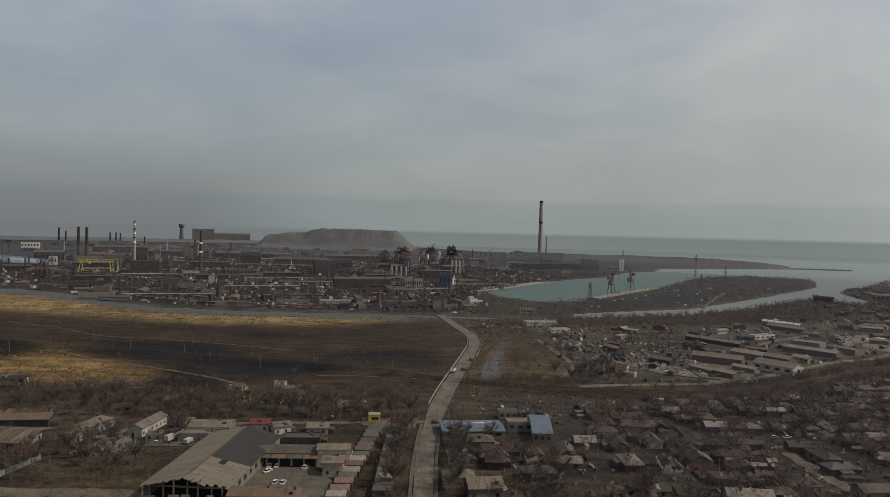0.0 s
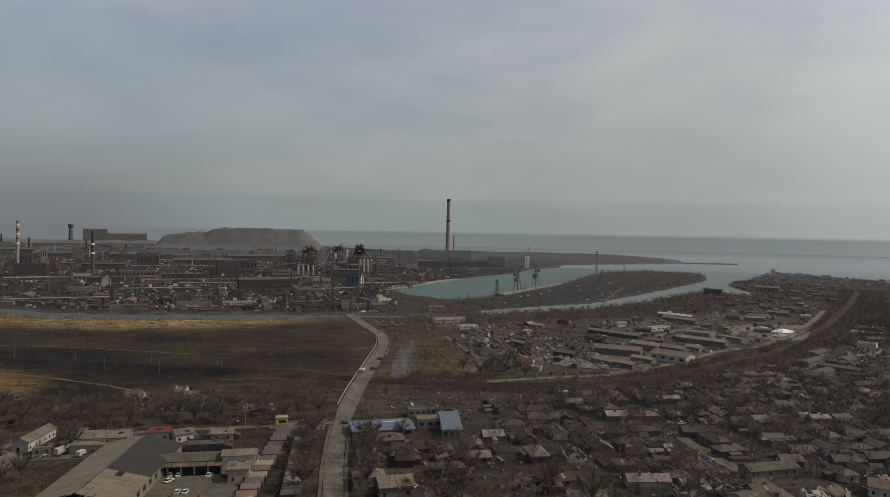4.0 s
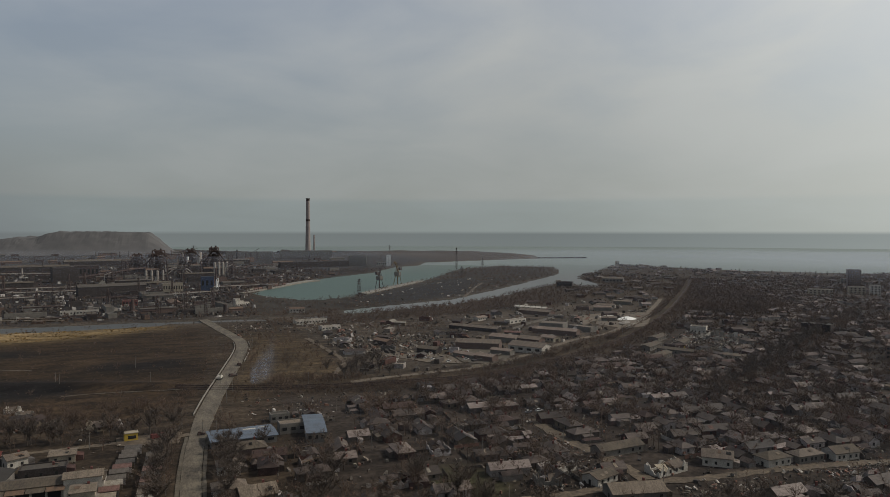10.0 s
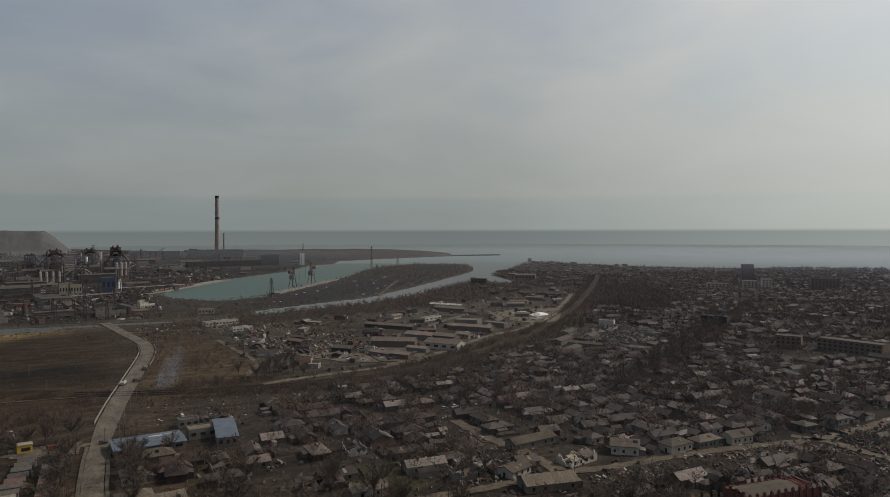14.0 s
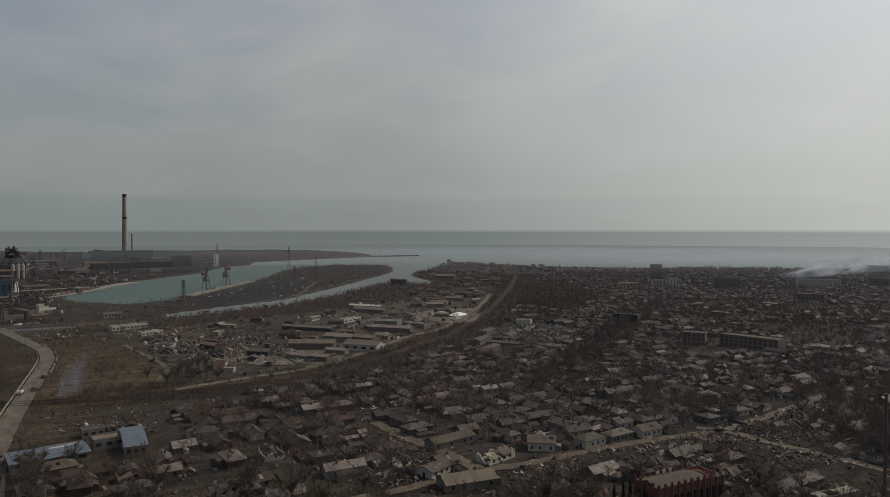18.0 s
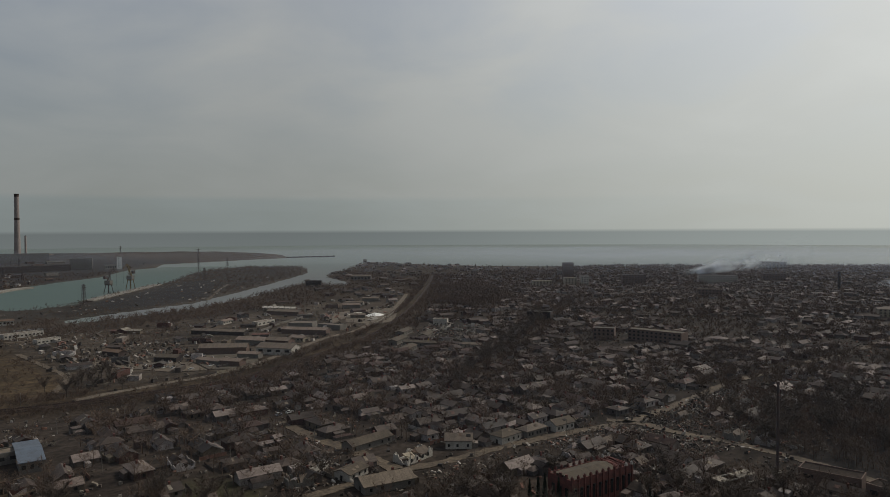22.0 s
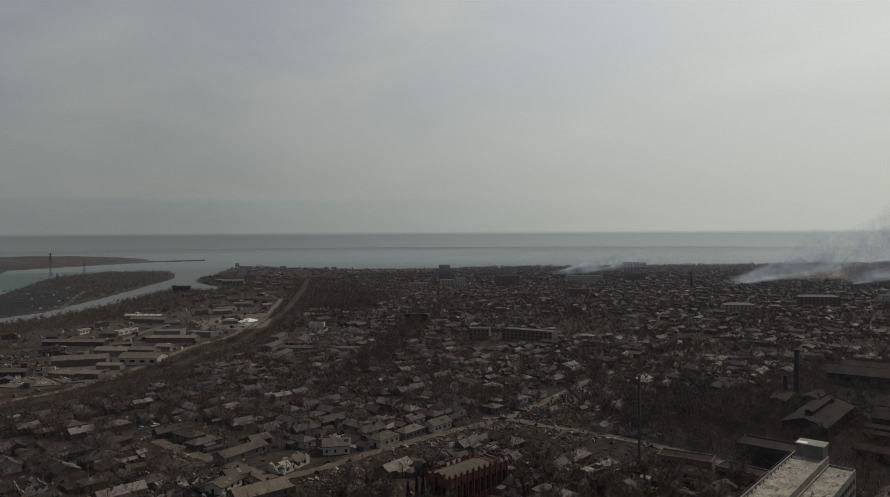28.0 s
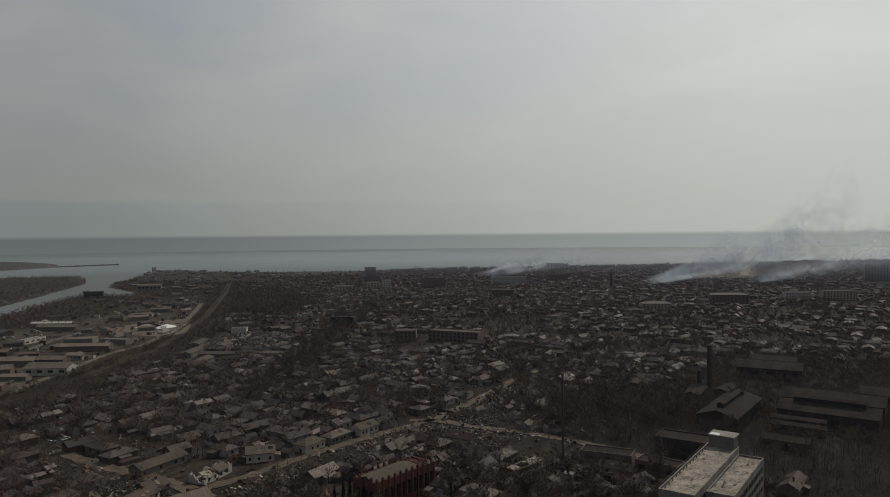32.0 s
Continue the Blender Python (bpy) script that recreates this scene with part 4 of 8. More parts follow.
for i in range(1, 3):
    part("deck", Build().box(-i * 2.5, i * 0.6, 5.0 + (i - 1) * 3.2, 18 - i * 5, 8 - i * 1.5, 2.9), M["white_wall"], tiers)
    part("rail", Build().box(-i * 2.5, -4 + i, 7.9 + (i - 1) * 3.2, 19 - i * 5, 0.3, 0.5), M["kerb"], tiers)
hall(107, 773, 36, 9, 4, 17, "flat", "white_wall", "grey_roof", "roofless pale low building", bays=10)
hall(119, 718, 21, 8, 3.6, 18, "flat", "white_wall", "grey_roof", "roofless pale low building", bays=6)
hall(106, 885, 18, 8, 5, 1, "gable", "white_wall", "rust_roof", "white house with a rust-red roof", bays=5)
hall(426, 2060, 52, 22, 29, -14, "flat", "grey_wall", "tar_roof", "grey factory block on the harbour")
hall(491, 2030, 28, 14, 11, -14, "flat", "white_wall", "grey_roof", "low white building on the harbour", bays=5)
tower = hall(508, 2012, 13, 12, 32, -14, "flat", "white_paint", "grey_roof", "bright white silo tower on the harbour", "silo_tower", "silo")
part("stripe", Build().box(-1.5, -6.05, 4, 1.2, 0.2, 27), M["grey_wall"], tower, "grey joint between the cells")
hall(613, 1131, 28, 12, 10, -40, "flat", "dark_wall", "tar_roof", "dark warehouse on the river bank", bays=5)
hall(759, 1204, 40, 16, 9, -40, "gable", "grey_wall", "slate", "boat shed on the river bank", bays=6)
hall(1142, 1790, 11, 10, 14, -30, "flat", "cream_wall", "tar_roof", "small tower house on the cape", bays=2)
# slag heap beyond the works
def slag_heap():
    nx, ny = 90, 34
    v = []
    for j in range(ny):
        for i in range(nx):
            u, w = i / (nx - 1), j / (ny - 1)
            x, y = -930 + u * 790, 3330 + w * 520
            prof = np.interp(u, [0, 0.06, 0.2, 0.30, 0.40, 0.86, 0.93, 1.0], [0, 62, 76, 78, 101, 96, 45, 0])
            depth = min(1.0, min(w, 1 - w) * 4.2)
            z = prof * depth + (noise.noise((x / 60, y / 60, 2)) * 7 + noise.noise((x / 19, y / 19, 4)) * 3.2) * depth
            v.append((x, y, z - 0.5))
    f = [(j * nx + i, j * nx + i + 1, (j + 1) * nx + i + 1, (j + 1) * nx + i) for j in range(ny - 1) for i in range(nx - 1)]
    single("slag_hill", Build().add(v, f), M["slag"], 0, 0, label="flat-topped grey-brown slag heap behind the steel works", category="slag heap")


slag_heap()


def lattice(b, x, y, z0, z1, w0, w1, steps, r, legs=4):
    """A lattice tower's legs and crossed braces."""
    ring = lambda k: [(x + sx * (w0 + (w1 - w0) * k) / 2, y + sy * (w0 + (w1 - w0) * k) / 2, z0 + (z1 - z0) * k) for sx, sy in ((-1, -1), (1, -1), (1, 1), (-1, 1))]
    for i in range(steps):
        p, q = ring(i / steps), ring((i + 1) / steps)
        for a in range(4):
            b.beam(p[a], q[a], r)
            b.beam(p[a], q[(a + 1) % 4], r * 0.7, 3)
            b.beam(q[a], q[(a + 1) % 4], r * 0.7, 3)
    return b


def pylon(x, y, h, turn, label="grey lattice power pylon", base=6.0):
    root = thing("power_pylon", x, y, 0, turn, label, "pylon")
    part("tower", lattice(Build(), 0, 0, -0.5, h, base, 1.2, 8, 0.28), M["steel_dark"], root)
    for k, w in ((0.72, 0.30), (0.83, 0.36), (0.94, 0.26)):
        part("arm", Build().beam((-h * w / 2, 0, h * k), (h * w / 2, 0, h * k), 0.35).beam((-h * w / 2, 0, h * k), (0, 0, h * k + 2), 0.2).beam((h * w / 2, 0, h * k), (0, 0, h * k + 2), 0.2),
             M["steel_dark"], root)
    return root


for x, y, h, t in ((222, 1065, 28, 30), (640, 1788, 57, 20), (783, 1956, 24, 20), (825, 3250, 38, 15), (-37, 2280, 60, 0), (-838, 1500, 34, 20), (520, 1420, 26, 25)):
    pylon(x, y, h, t)


def harbour_crane(x, y, turn, mat, jib):
    root = thing("harbour_crane", x, y, 0, turn, "level-luffing harbour crane with a raised lattice jib", "crane")
    b = Build()
    for sx in (-4.5, 4.5):
        for sy in (-4.5, 4.5):
            b.beam((sx, sy, 0), (sx * 0.55, sy * 0.55, 12), 0.6)
    part("portal", b.box(0, 0, 11.5, 7, 7, 1.2), M[mat], root)
    part("cab", Build().box(0, 0, 12.7, 6, 9, 5), M["grey_wall"], root, "machine house with dark windows")
    part("mast", lattice(Build(), 0, -1, 17.5, 30, 3.5, 1.5, 4, 0.3), M[mat], root)
    part("jib", Build().beam((0, 2, 16), (jib, 4, 33), 0.55).beam((0, 3.5, 16), (jib, 4, 33), 0.55).beam((jib, 4, 33), (jib + 7, 4, 27), 0.45).beam((0, -1, 30), (jib, 4, 33), 0.3), M[mat], root)
    part("counterweight", Build().box(-6, 0, 20, 4, 4, 4), M["steel_dark"], root)
    part("cable", Build().beam((jib + 7, 4, 27), (jib + 7, 4, 9), 0.12, 3), M["steel_dark"], root)
    return root


harbour_crane(293, 1228, 35, "rust", 13).matrix_basis @= Matrix.Diagonal((1.15, 1.15, 1.2, 1))
harbour_crane(345, 1297, 215, "crane_paint", 12).matrix_basis @= Matrix.Diagonal((1.2, 1.2, 1.35, 1))


def truss(L, z, d):
    """A lattice girder along x."""
    b = Build()
    for y in (-1.2, 4.6):
        for zz in (z, z + d):
            b.beam((-L / 2, y, zz), (L / 2, y, zz), 0.38)
        for i in range(14):
            x = -L / 2 + L * i / 14
            b.beam((x, y, z + d * (i % 2)), (x + L / 14, y, z + d * ((i + 1) % 2)), 0.26)
    return b


# yellow gantry crane over the stock yard
gantry = thing("gantry_crane", -718, 1448, 0, 26, "yellow gantry crane over a stock yard", "crane")
part("girder", truss(66, 21, 4.2), M["yellow"], gantry)
for s in (-1, 1):
    b = Build()
    for dy in (-6, 8):
        b.beam((s * 27, dy, 0), (s * 25, 2, 21), 0.8).beam((s * 33, dy, 0), (s * 29, 2, 21), 0.6)
    part("leg", b, M["yellow"], gantry)
part("trolley", Build().box(8, 2, 24, 6, 7, 3.5), M["steel_dark"], gantry)
part("cab", Build().box(-12, -2, 17, 4, 3, 4), M["yellow"], gantry)


def blast_furnace(x, y, h, w, turn, seed, gallery):
    """A furnace: shaft, charging top, platforms, columns, downcomer, stoves and an inclined hoist."""
    rng = random.Random(seed)
    root = thing("blast_furnace", x, y, 0, turn, "dark rust-stained blast furnace with platforms, pipes and a charging tower", "blast furnace")
    part("shaft", Build().tube(0, 0, 0, h * 0.3, w * 0.17, w * 0.2, 16).tube(0, 0, h * 0.3, h * 0.62, w * 0.2, w * 0.12, 16).tube(0, 0, h * 0.62, h * 0.72, w * 0.12, w * 0.14, 16), M["rust"], root)
    for i in range(6):
        z = h * (0.12 + 0.14 * i)
        part("platform", Build().box(rng.uniform(-2, 2), rng.uniform(-2, 2), z, w * rng.uniform(0.55, 0.95), w * rng.uniform(0.4, 0.7), 0.9), M["steel_dark"], root)
    part("frame", lattice(Build(), 0, 0, 0, h * 0.95, w * 0.72, w * 0.5, 6, 0.75), M["steel_dark"], root)
    part("charging_top", Build().box(0, 0, h * 0.8, w * 0.3, w * 0.3, h * 0.13).tube(w * 0.1, 0, h * 0.93, h * 1.02, 2.4, 2.0, 10).tube(-w * 0.14, 0, h * 0.9, h, 2.0, 1.6, 10), M["steel_dark"], root)
    part("downcomer", Build().beam((0, 0, h * 0.9), (-w * 0.55, 3, h * 0.42), 1.7, 10).beam((w * 0.05, 0, h * 0.95), (w * 0.5, 0, h * 0.6), 1.3, 10), M["rust"], root, "thick sloping gas pipe")
    part("dust_catcher", Build().tube(-w * 0.55, 3, h * 0.14, h * 0.42, 4.2, 4.2, 14).tube(-w * 0.55, 3, h * 0.04, h * 0.14, 1.0, 4.2, 14), M["rust"], root)
    if gallery:
        part("skip_hoist", Build().beam((w * 0.1, 0, h * 0.9), (gallery, -6, 2), 2.2).beam((w * 0.1, 4, h * 0.82), (gallery * 0.8, -2, 3), 1.1), M["steel_dark"], root, "covered inclined hoist")
    part("cast_house", Build().gable_walls(w * 1.1, w * 0.5, h * 0.22, 3), M["dark_wall"], root).matrix_basis = pose(0, -w * 0.5, 0)
    part("cast_house_roof", Build().gable(w * 1.1, w * 0.5, h * 0.22, 3), M["rust_roof"], root).matrix_basis = pose(0, -w * 0.5, 0)
    return root


blast_furnace(-106, 1769, 60, 52, 6, 1, 0)
blast_furnace(-40, 1972, 57, 46, 2, 2, 0)
blast_furnace(17, 1764, 66, 40, -3, 3, 46)
blast_furnace(-160, 1860, 48, 40, 8, 4, -30)
stove = thing("hot_blast_stove", -116, 1542, 0, 0, "pale cylindrical hot-blast stove with a domed top", "stove", "hot-blast stoves")
part("shell", Build().tube(0, 0, 0, 20, 2.4, 2.4, 14).tube(0, 0, 20, 22.5, 2.4, 0.8, 14), M["pipe"], stove)
part("ring", Build().tube(0, 0, 10, 10.6, 2.7, 2.7, 14), M["steel_dark"], stove)
for i in range(1, 4):
    copy_thing(stove, pose(-116 + i * 10.5, 1542 + i, 0))
for i in range(4):
    copy_thing(stove, pose(18 + i * 9, 1700 + i * 2, 0) @ Matrix.Diagonal((1.3, 1.3, 1.4, 1)))
tank = thing("gas_holder", -21, 2369, 0, 0, "pale cylindrical storage tank", "tank")
part("shell", Build().tube(0, 0, 0, 36, 7, 7, 20), M["pipe"], tank)
part("lid", Build().tube(0, 0, 36, 38, 7, 2, 20), M["steel_dark"], tank)
chimney(-46, 1926, 37, 3, 2.6, "short white works chimney", "white_paint")


def arch_pipe(x, y, span, high, turn):
    root = thing("arched_gas_pipe", x, y, 0, turn, "pale arched gas main on trestle legs", "pipe")
    b = Build()
    pts = [(-span / 2 + span * i / 14, 0, 9 + high * math.sin(math.pi * i / 14)) for i in range(15)]
    for p, q in zip(pts, pts[1:]):
        b.beam(p, q, 1.1, 8)
    part("main", b, M["pipe"], root)
    for s in (-1, 1):
        part("leg", Build().beam((s * span / 2, 0, 0), (s * span / 2, 0, 10), 1.0, 6), M["pipe"], root)


arch_pipe(-66, 1624, 44, 14, 4)
arch_pipe(-58, 1640, 44, 12, 4)
arch_pipe(-50, 1690, 36, 10, 4)


def conveyor(p, q, w, mat, label):
    """A covered gallery on trestles between two points (x, y, z)."""
    p, q = Vector(p), Vector(q)
    root = thing("conveyor_gallery", p.x, p.y, 0, 0, label, "gallery")
    part("gallery", Build().beam((0, 0, p.z), (q.x - p.x, q.y - p.y, q.z), w, 4), M[mat], root)
    n = max(2, int((q - p).length / 22))
    for i in range(n):
        k = (i + 0.5) / n
        c = p.lerp(q, k)
        part("trestle", Build().beam((c.x - p.x - 1.5, c.y - p.y, 0), (c.x - p.x, c.y - p.y, c.z - w * 0.7), 0.35).beam((c.x - p.x + 1.5, c.y - p.y, 0), (c.x - p.x, c.y - p.y, c.z - w * 0.7), 0.35),
             M["steel_dark"], root)
    return root


conveyor((-106, 1352, 10), (-56, 1352, 11), 1.7, "cream_wall", "ochre covered gallery on trestles")
conveyor((-616, 1340, 5), (-546, 1358, 6), 1.2, "white_wall", "long white pipe gallery")
conveyor((-350, 1240, 6), (-290, 1290, 9), 1.0, "rust", "rusty pipe gallery on trestles")
conveyor((-60, 1150, 5), (20, 1180, 6), 0.9, "pipe", "grey pipe gallery on trestles")
conveyor((-230, 1480, 14), (-120, 1600, 26), 1.6, "rust", "inclined rusty conveyor gallery")
conveyor((-640, 1560, 12), (-500, 1600, 30), 1.7, "steel_dark", "inclined dark conveyor gallery")
conveyor((60, 1480, 6), (160, 1560, 6), 1.3, "steel_dark", "dark quay gallery on trestles")
conveyor((-420, 1700, 8), (-180, 1730, 10), 1.2, "rust", "rusty gas main on trestles")
conveyor((40, 1800, 12), (190, 1990, 12), 1.4, "steel_dark", "dark conveyor towards the quay")
white_rig = thing("scrubber_tower", 16, 1254, 0, 0, "white scrubber tower with bent pipes", "tower")
part("vessel", Build().tube(0, 0, 6, 16, 1.6, 1.6, 10).tube(0, 0, 16, 19, 1.6, 0.5, 10), M["white_paint"], white_rig)
part("pipe", Build().beam((0, 0, 19), (2.5, 0, 22), 0.6, 8).beam((2.5, 0, 22), (4, 0, 8), 0.6, 8).beam((-2, 0, 0), (0, 0, 7), 0.6, 8).beam((4, 0, 8), (3, 0, 0), 0.5, 8), M["white_paint"], white_rig)
quay_arm = thing("dockside_crane", 149, 2583, 0, 0, "dark slewing crane with a low jib", "crane")
part("post", lattice(Build(), 0, 0, 0, 24, 6, 3, 4, 0.5), M["steel_dark"], quay_arm)
part("jib", Build().beam((-6, 0, 22), (30, 0, 42), 0.9), M["steel_dark"], quay_arm)


# scattered works buildings
def scatter_works():
    rng = random.Random(11)
    kinds = []
    made = 0
    spots = []
    for _ in range(9000):
        if made >= 230:
            break
        a = radians(rng.uniform(-36, 10))
        d = 900 + 3200 * rng.random() ** 1.5
        x, y = d * math.sin(a), d * math.cos(a)
        if not inside(WORKS, [x], [y])[0] or in_water(np.array([x]), np.array([y]))[0]:
            continue
        s = 0.7 + d / 3400
        if any((x - u) ** 2 + (y - v) ** 2 < (13 * s + w) ** 2 for u, v, w in spots):
            continue
        L, W = rng.uniform(10, 46) * s, rng.uniform(5, 13) * s
        spots.append((x, y, W * 0.5))
        k = rng.randrange(14)
        turn = 14 + rng.choice((0, 0, 0, 90)) + rng.uniform(-5, 5)
        if k < len(kinds):
            copy_thing(kinds[k], pose(x, y, 0, 0, 0, turn) @ Matrix.Diagonal((s, s, s, 1)))
        else:
            hgt = rng.choice((3, 4, 4, 5, 6, 7, 10))
            kinds.append(hall(x, y, L / s, W / s, hgt, turn, rng.choice(("flat", "gable", "gable", "flat")), rng.choice(("grey_wall", "dark_wall", "rust", "dark_wall", "brown_wall", "grey_wall")),
                              rng.choice(("tar_roof", "old_roof", "rust_roof", "tar_roof", "old_roof")), "weathered dark building of a steel works", "works_building", "works building"))
        made += 1


scatter_works()


def steel_frame(x, y, h, w, turn, seed):
    """An open steelwork tower with decks, vessels and pipes hung in it."""
    rng = random.Random(seed)
    root = thing("steel_frame", x, y, 0, turn, "dark open steelwork tower with decks and vessels", "steelwork")
    part("frame", lattice(Build(), 0, 0, 0, h, w, w * 0.8, 4, 0.55), M["steel_dark"], root)
    for i in range(rng.randint(2, 4)):
        z = h * (0.2 + 0.22 * i)
        part("deck", Build().box(rng.uniform(-2, 2), 0, z, w * rng.uniform(0.8, 1.3), w * rng.uniform(0.6, 0.95), h * rng.uniform(0.02, 0.1)), M[rng.choice(("steel_dark", "rust", "dark_wall"))], root)
    part("vessel", Build().tube(w * 0.15, 0, h * 0.3, h * 0.85, w * 0.16, w * 0.13, 12).tube(w * 0.15, 0, h * 0.85, h * 0.95, w * 0.13, w * 0.03, 12), M[rng.choice(("rust", "pipe", "steel_dark"))], root)
    part("pipe", Build().beam((w * 0.15, 0, h * 0.93), (-w * 0.7, 0, h * 0.75), w * 0.05, 6).beam((-w * 0.7, 0, h * 0.75), (-w * 0.7, 0, 0), w * 0.05, 6), M[rng.choice(("rust", "pipe"))], root)
    part("stair", Build().beam((w * 0.5, w * 0.5, 0), (-w * 0.4, w * 0.5, h * 0.5), 0.5).beam((-w * 0.4, w * 0.5, h * 0.5), (w * 0.4, w * 0.5, h * 0.9), 0.5), M["steel_dark"], root)
    return root


def pipe_rack(x, y, L, turn, mat):
    root = thing("pipe_rack", x, y, 0, turn, "pipes carried on low trestles across the works", "pipe rack")
    for k, (z, r) in enumerate(((6.0, 0.7), (7.2, 0.45), (6.2, 0.4))):
        part("pipe", Build().beam((-L / 2, k * 1.5, z), (L / 2, k * 1.5, z), r, 6), M[mat if k == 0 else "rust"], root)
    for i in range(max(3, int(L / 18))):
        part("trestle", Build().box(-L / 2 + (i + 0.5) * L / max(3, int(L / 18)), 1.5, 0, 0.7, 4.4, 5.4), M["steel_dark"], root)
    return root


def fill_works():
    rng = random.Random(47)
    for i in range(16):
        steel_frame(rng.uniform(-175, 60), rng.uniform(1560, 1960), rng.uniform(22, 50), rng.uniform(11, 20), rng.uniform(-10, 20), i)
    for i in range(14):
        a, d = radians(rng.uniform(-30, -6)), rng.uniform(1350, 2600)
        steel_frame(d * math.sin(a), d * math.cos(a), rng.uniform(14, 36), rng.uniform(9, 18), rng.uniform(0, 30), 60 + i)
    for i in range(34):
        a, d = radians(rng.uniform(-33, 4)), rng.uniform(1000, 2500)
        x, y = d * math.sin(a), d * math.cos(a)
        if inside(WORKS, [x], [y])[0] and not in_water(np.array([x]), np.array([y]))[0]:
            pipe_rack(x, y, rng.uniform(50, 170), 14 + rng.choice((0, 0, 90)) + rng.uniform(-6, 6), rng.choice(("rust", "pipe", "steel_dark", "pipe")))
    for i in range(26):
        a, d = radians(rng.uniform(-34, 2)), rng.uniform(1300, 2900)
        x, y = d * math.sin(a), d * math.cos(a)
        if inside(WORKS, [x], [y])[0] and not in_water(np.array([x]), np.array([y]))[0]:
            chimney(x, y, rng.uniform(18, 44), rng.uniform(1.3, 2.4), rng.uniform(0.9, 1.4), "thin dark flue of the works", rng.choice(("dark_wall", "rust", "steel_dark", "pipe")))


fill_works()

# ---------------------------------------------------------------- storage yards beside the railway
YARD_HALLS = [(222, 563, 41, 17, 6, -33, "gable", "brown_wall", "slate"), (256, 533, 34, 20, 6, -54, "gable", "white_wall", "slate"), (196, 524, 25, 9, 3.4, -65, "gable", "grey_wall", "depot_roof"),
              (206, 506, 18, 10, 4.4, -57, "gable", "brown_wall", "depot_roof"), (325, 617, 50, 13, 5, -51, "gable", "brown_wall", "depot_roof"), (343, 657, 27, 24, 6, -43, "flat", "grey_wall", "slate"),
              (361, 628, 30, 15, 5, -65, "flat", "grey_wall", "slate"), (259, 590, 30, 15, 5, -54, "gable", "grey_wall", "depot_roof"), (259, 668, 62, 11, 4, -53, "gable", "dark_wall", "slate"),
              (380, 772, 48, 15, 5, -60, "gable", "brown_wall", "slate"), (293, 740, 20, 9, 4, 36, "gable", "white_wall", "depot_roof"), (322, 707, 32, 9, 4, 28, "flat", "white_wall", "depot_roof"),
              (175, 556, 20, 12, 4, -48, "gable", "dark_wall", "old_roof"), (149, 609, 20, 10, 4, -65, "gable", "rust", "rust_roof"), (229, 528, 20, 9, 4, -53, "gable", "grey_wall", "depot_roof"),
              (276, 572, 24, 14, 5, -55, "gable", "brown_wall", "slate"), (299, 579, 18, 11, 4, -70, "gable", "cream_wall", "depot_roof"), (430, 690, 18, 10, 4, -30, "gable", "grey_wall", "slate"),
              (478, 783, 24, 12, 5, -25, "gable", "grey_wall", "depot_roof"), (500, 810, 26, 10, 4.5, -40, "gable", "white_wall", "slate"), (545, 840, 26, 10, 5, -40, "gable", "grey_wall", "slate"),
              (460, 800, 18, 9, 4, -40, "flat", "brown_wall", "slate")]
for x, y, L, W, h, t, kind, wall, roof in YARD_HALLS:
    hall(x, y, L * 0.92, W * 0.86, h * 0.9, t, kind, wall, roof, "storage shed with a worn low roof in a depot", "storage_shed", "shed", 4 if wall in ("white_wall", "cream_wall") else 0)
for i in range(6):
    hall(386 + i * 4.6, 842 - i * 6.6, 5, 9, 2.8, -35, "gable", "grey_wall", "white_wall", "open shed with a pale sheet roof", "pale_shed", "shed")


def wall_run(name, line, h, t, mat, label):
    """A yard wall of separate panels between posts."""
    root = thing(name, line[0][0], line[0][1], 0, 0, label, "wall")
    x0, y0 = line[0]
    for (ax, ay), (bx, by) in zip(line, line[1:]):
        L, turn = math.hypot(bx - ax, by - ay), math.degrees(math.atan2(by - ay, bx - ax))
        n = max(1, int(L / 4))
        me = Build().box(0, 0, 0, L / n - 0.15, t, h).mesh("panel", M[mat])
        post = Build().box(0, 0, 0, 0.25, t * 1.8, h + 0.2).mesh("post", M["kerb"])
        for i in range(n):
            k = (i + 0.5) / n
            part("panel", me, None, root).matrix_basis = pose(ax + (bx - ax) * k - x0, ay + (by - ay) * k - y0, 0, 0, 0, turn)
            part("post", post, None, root).matrix_basis = pose(ax + (bx - ax) * i / n - x0, ay + (by - ay) * i / n - y0, 0, 0, 0, turn)


ys = random.Random(44)
n_sheds = 0
while n_sheds < 36:
    x, y = ys.uniform(95, 600), ys.uniform(480, 880)
    if inside(YARDS, [x], [y])[0] and off_line(RAIL_LANE, [x], [y])[0] > 8 and all((x - r[0]) ** 2 + (y - r[1]) ** 2 > (r[2] * 0.5 + 5) ** 2 for r in YARD_HALLS):
        hall(x, y, ys.uniform(6, 18), ys.uniform(4, 7), ys.uniform(2.4, 4), ys.choice((-36, 54)) + ys.uniform(-8, 8), ys.choice(("gable", "flat")), "house_wall", ys.choice(("house_roof", "lockup_roof")),
             "small depot shed with a worn roof", "depot_shed", "shed")
        n_sheds += 1
wall_run("yard_wall", [(184, 481.5), (197, 484)], 2.2, 0.3, "cream_wall", "pale yellow concrete yard wall")
wall_run("yard_wall", [(200, 484.5), (221, 488.5)], 2.2, 0.3, "cream_wall", "pale yellow concrete yard wall")
wall_run("yard_wall", [(412, 628), (470, 683), (500, 712)], 2.2, 0.3, "white_wall", "whitewashed concrete yard wall")
wall_run("yard_wall", [(297, 658), (334, 694), (390, 738)], 2.2, 0.3, "grey_wall", "grey concrete yard wall")


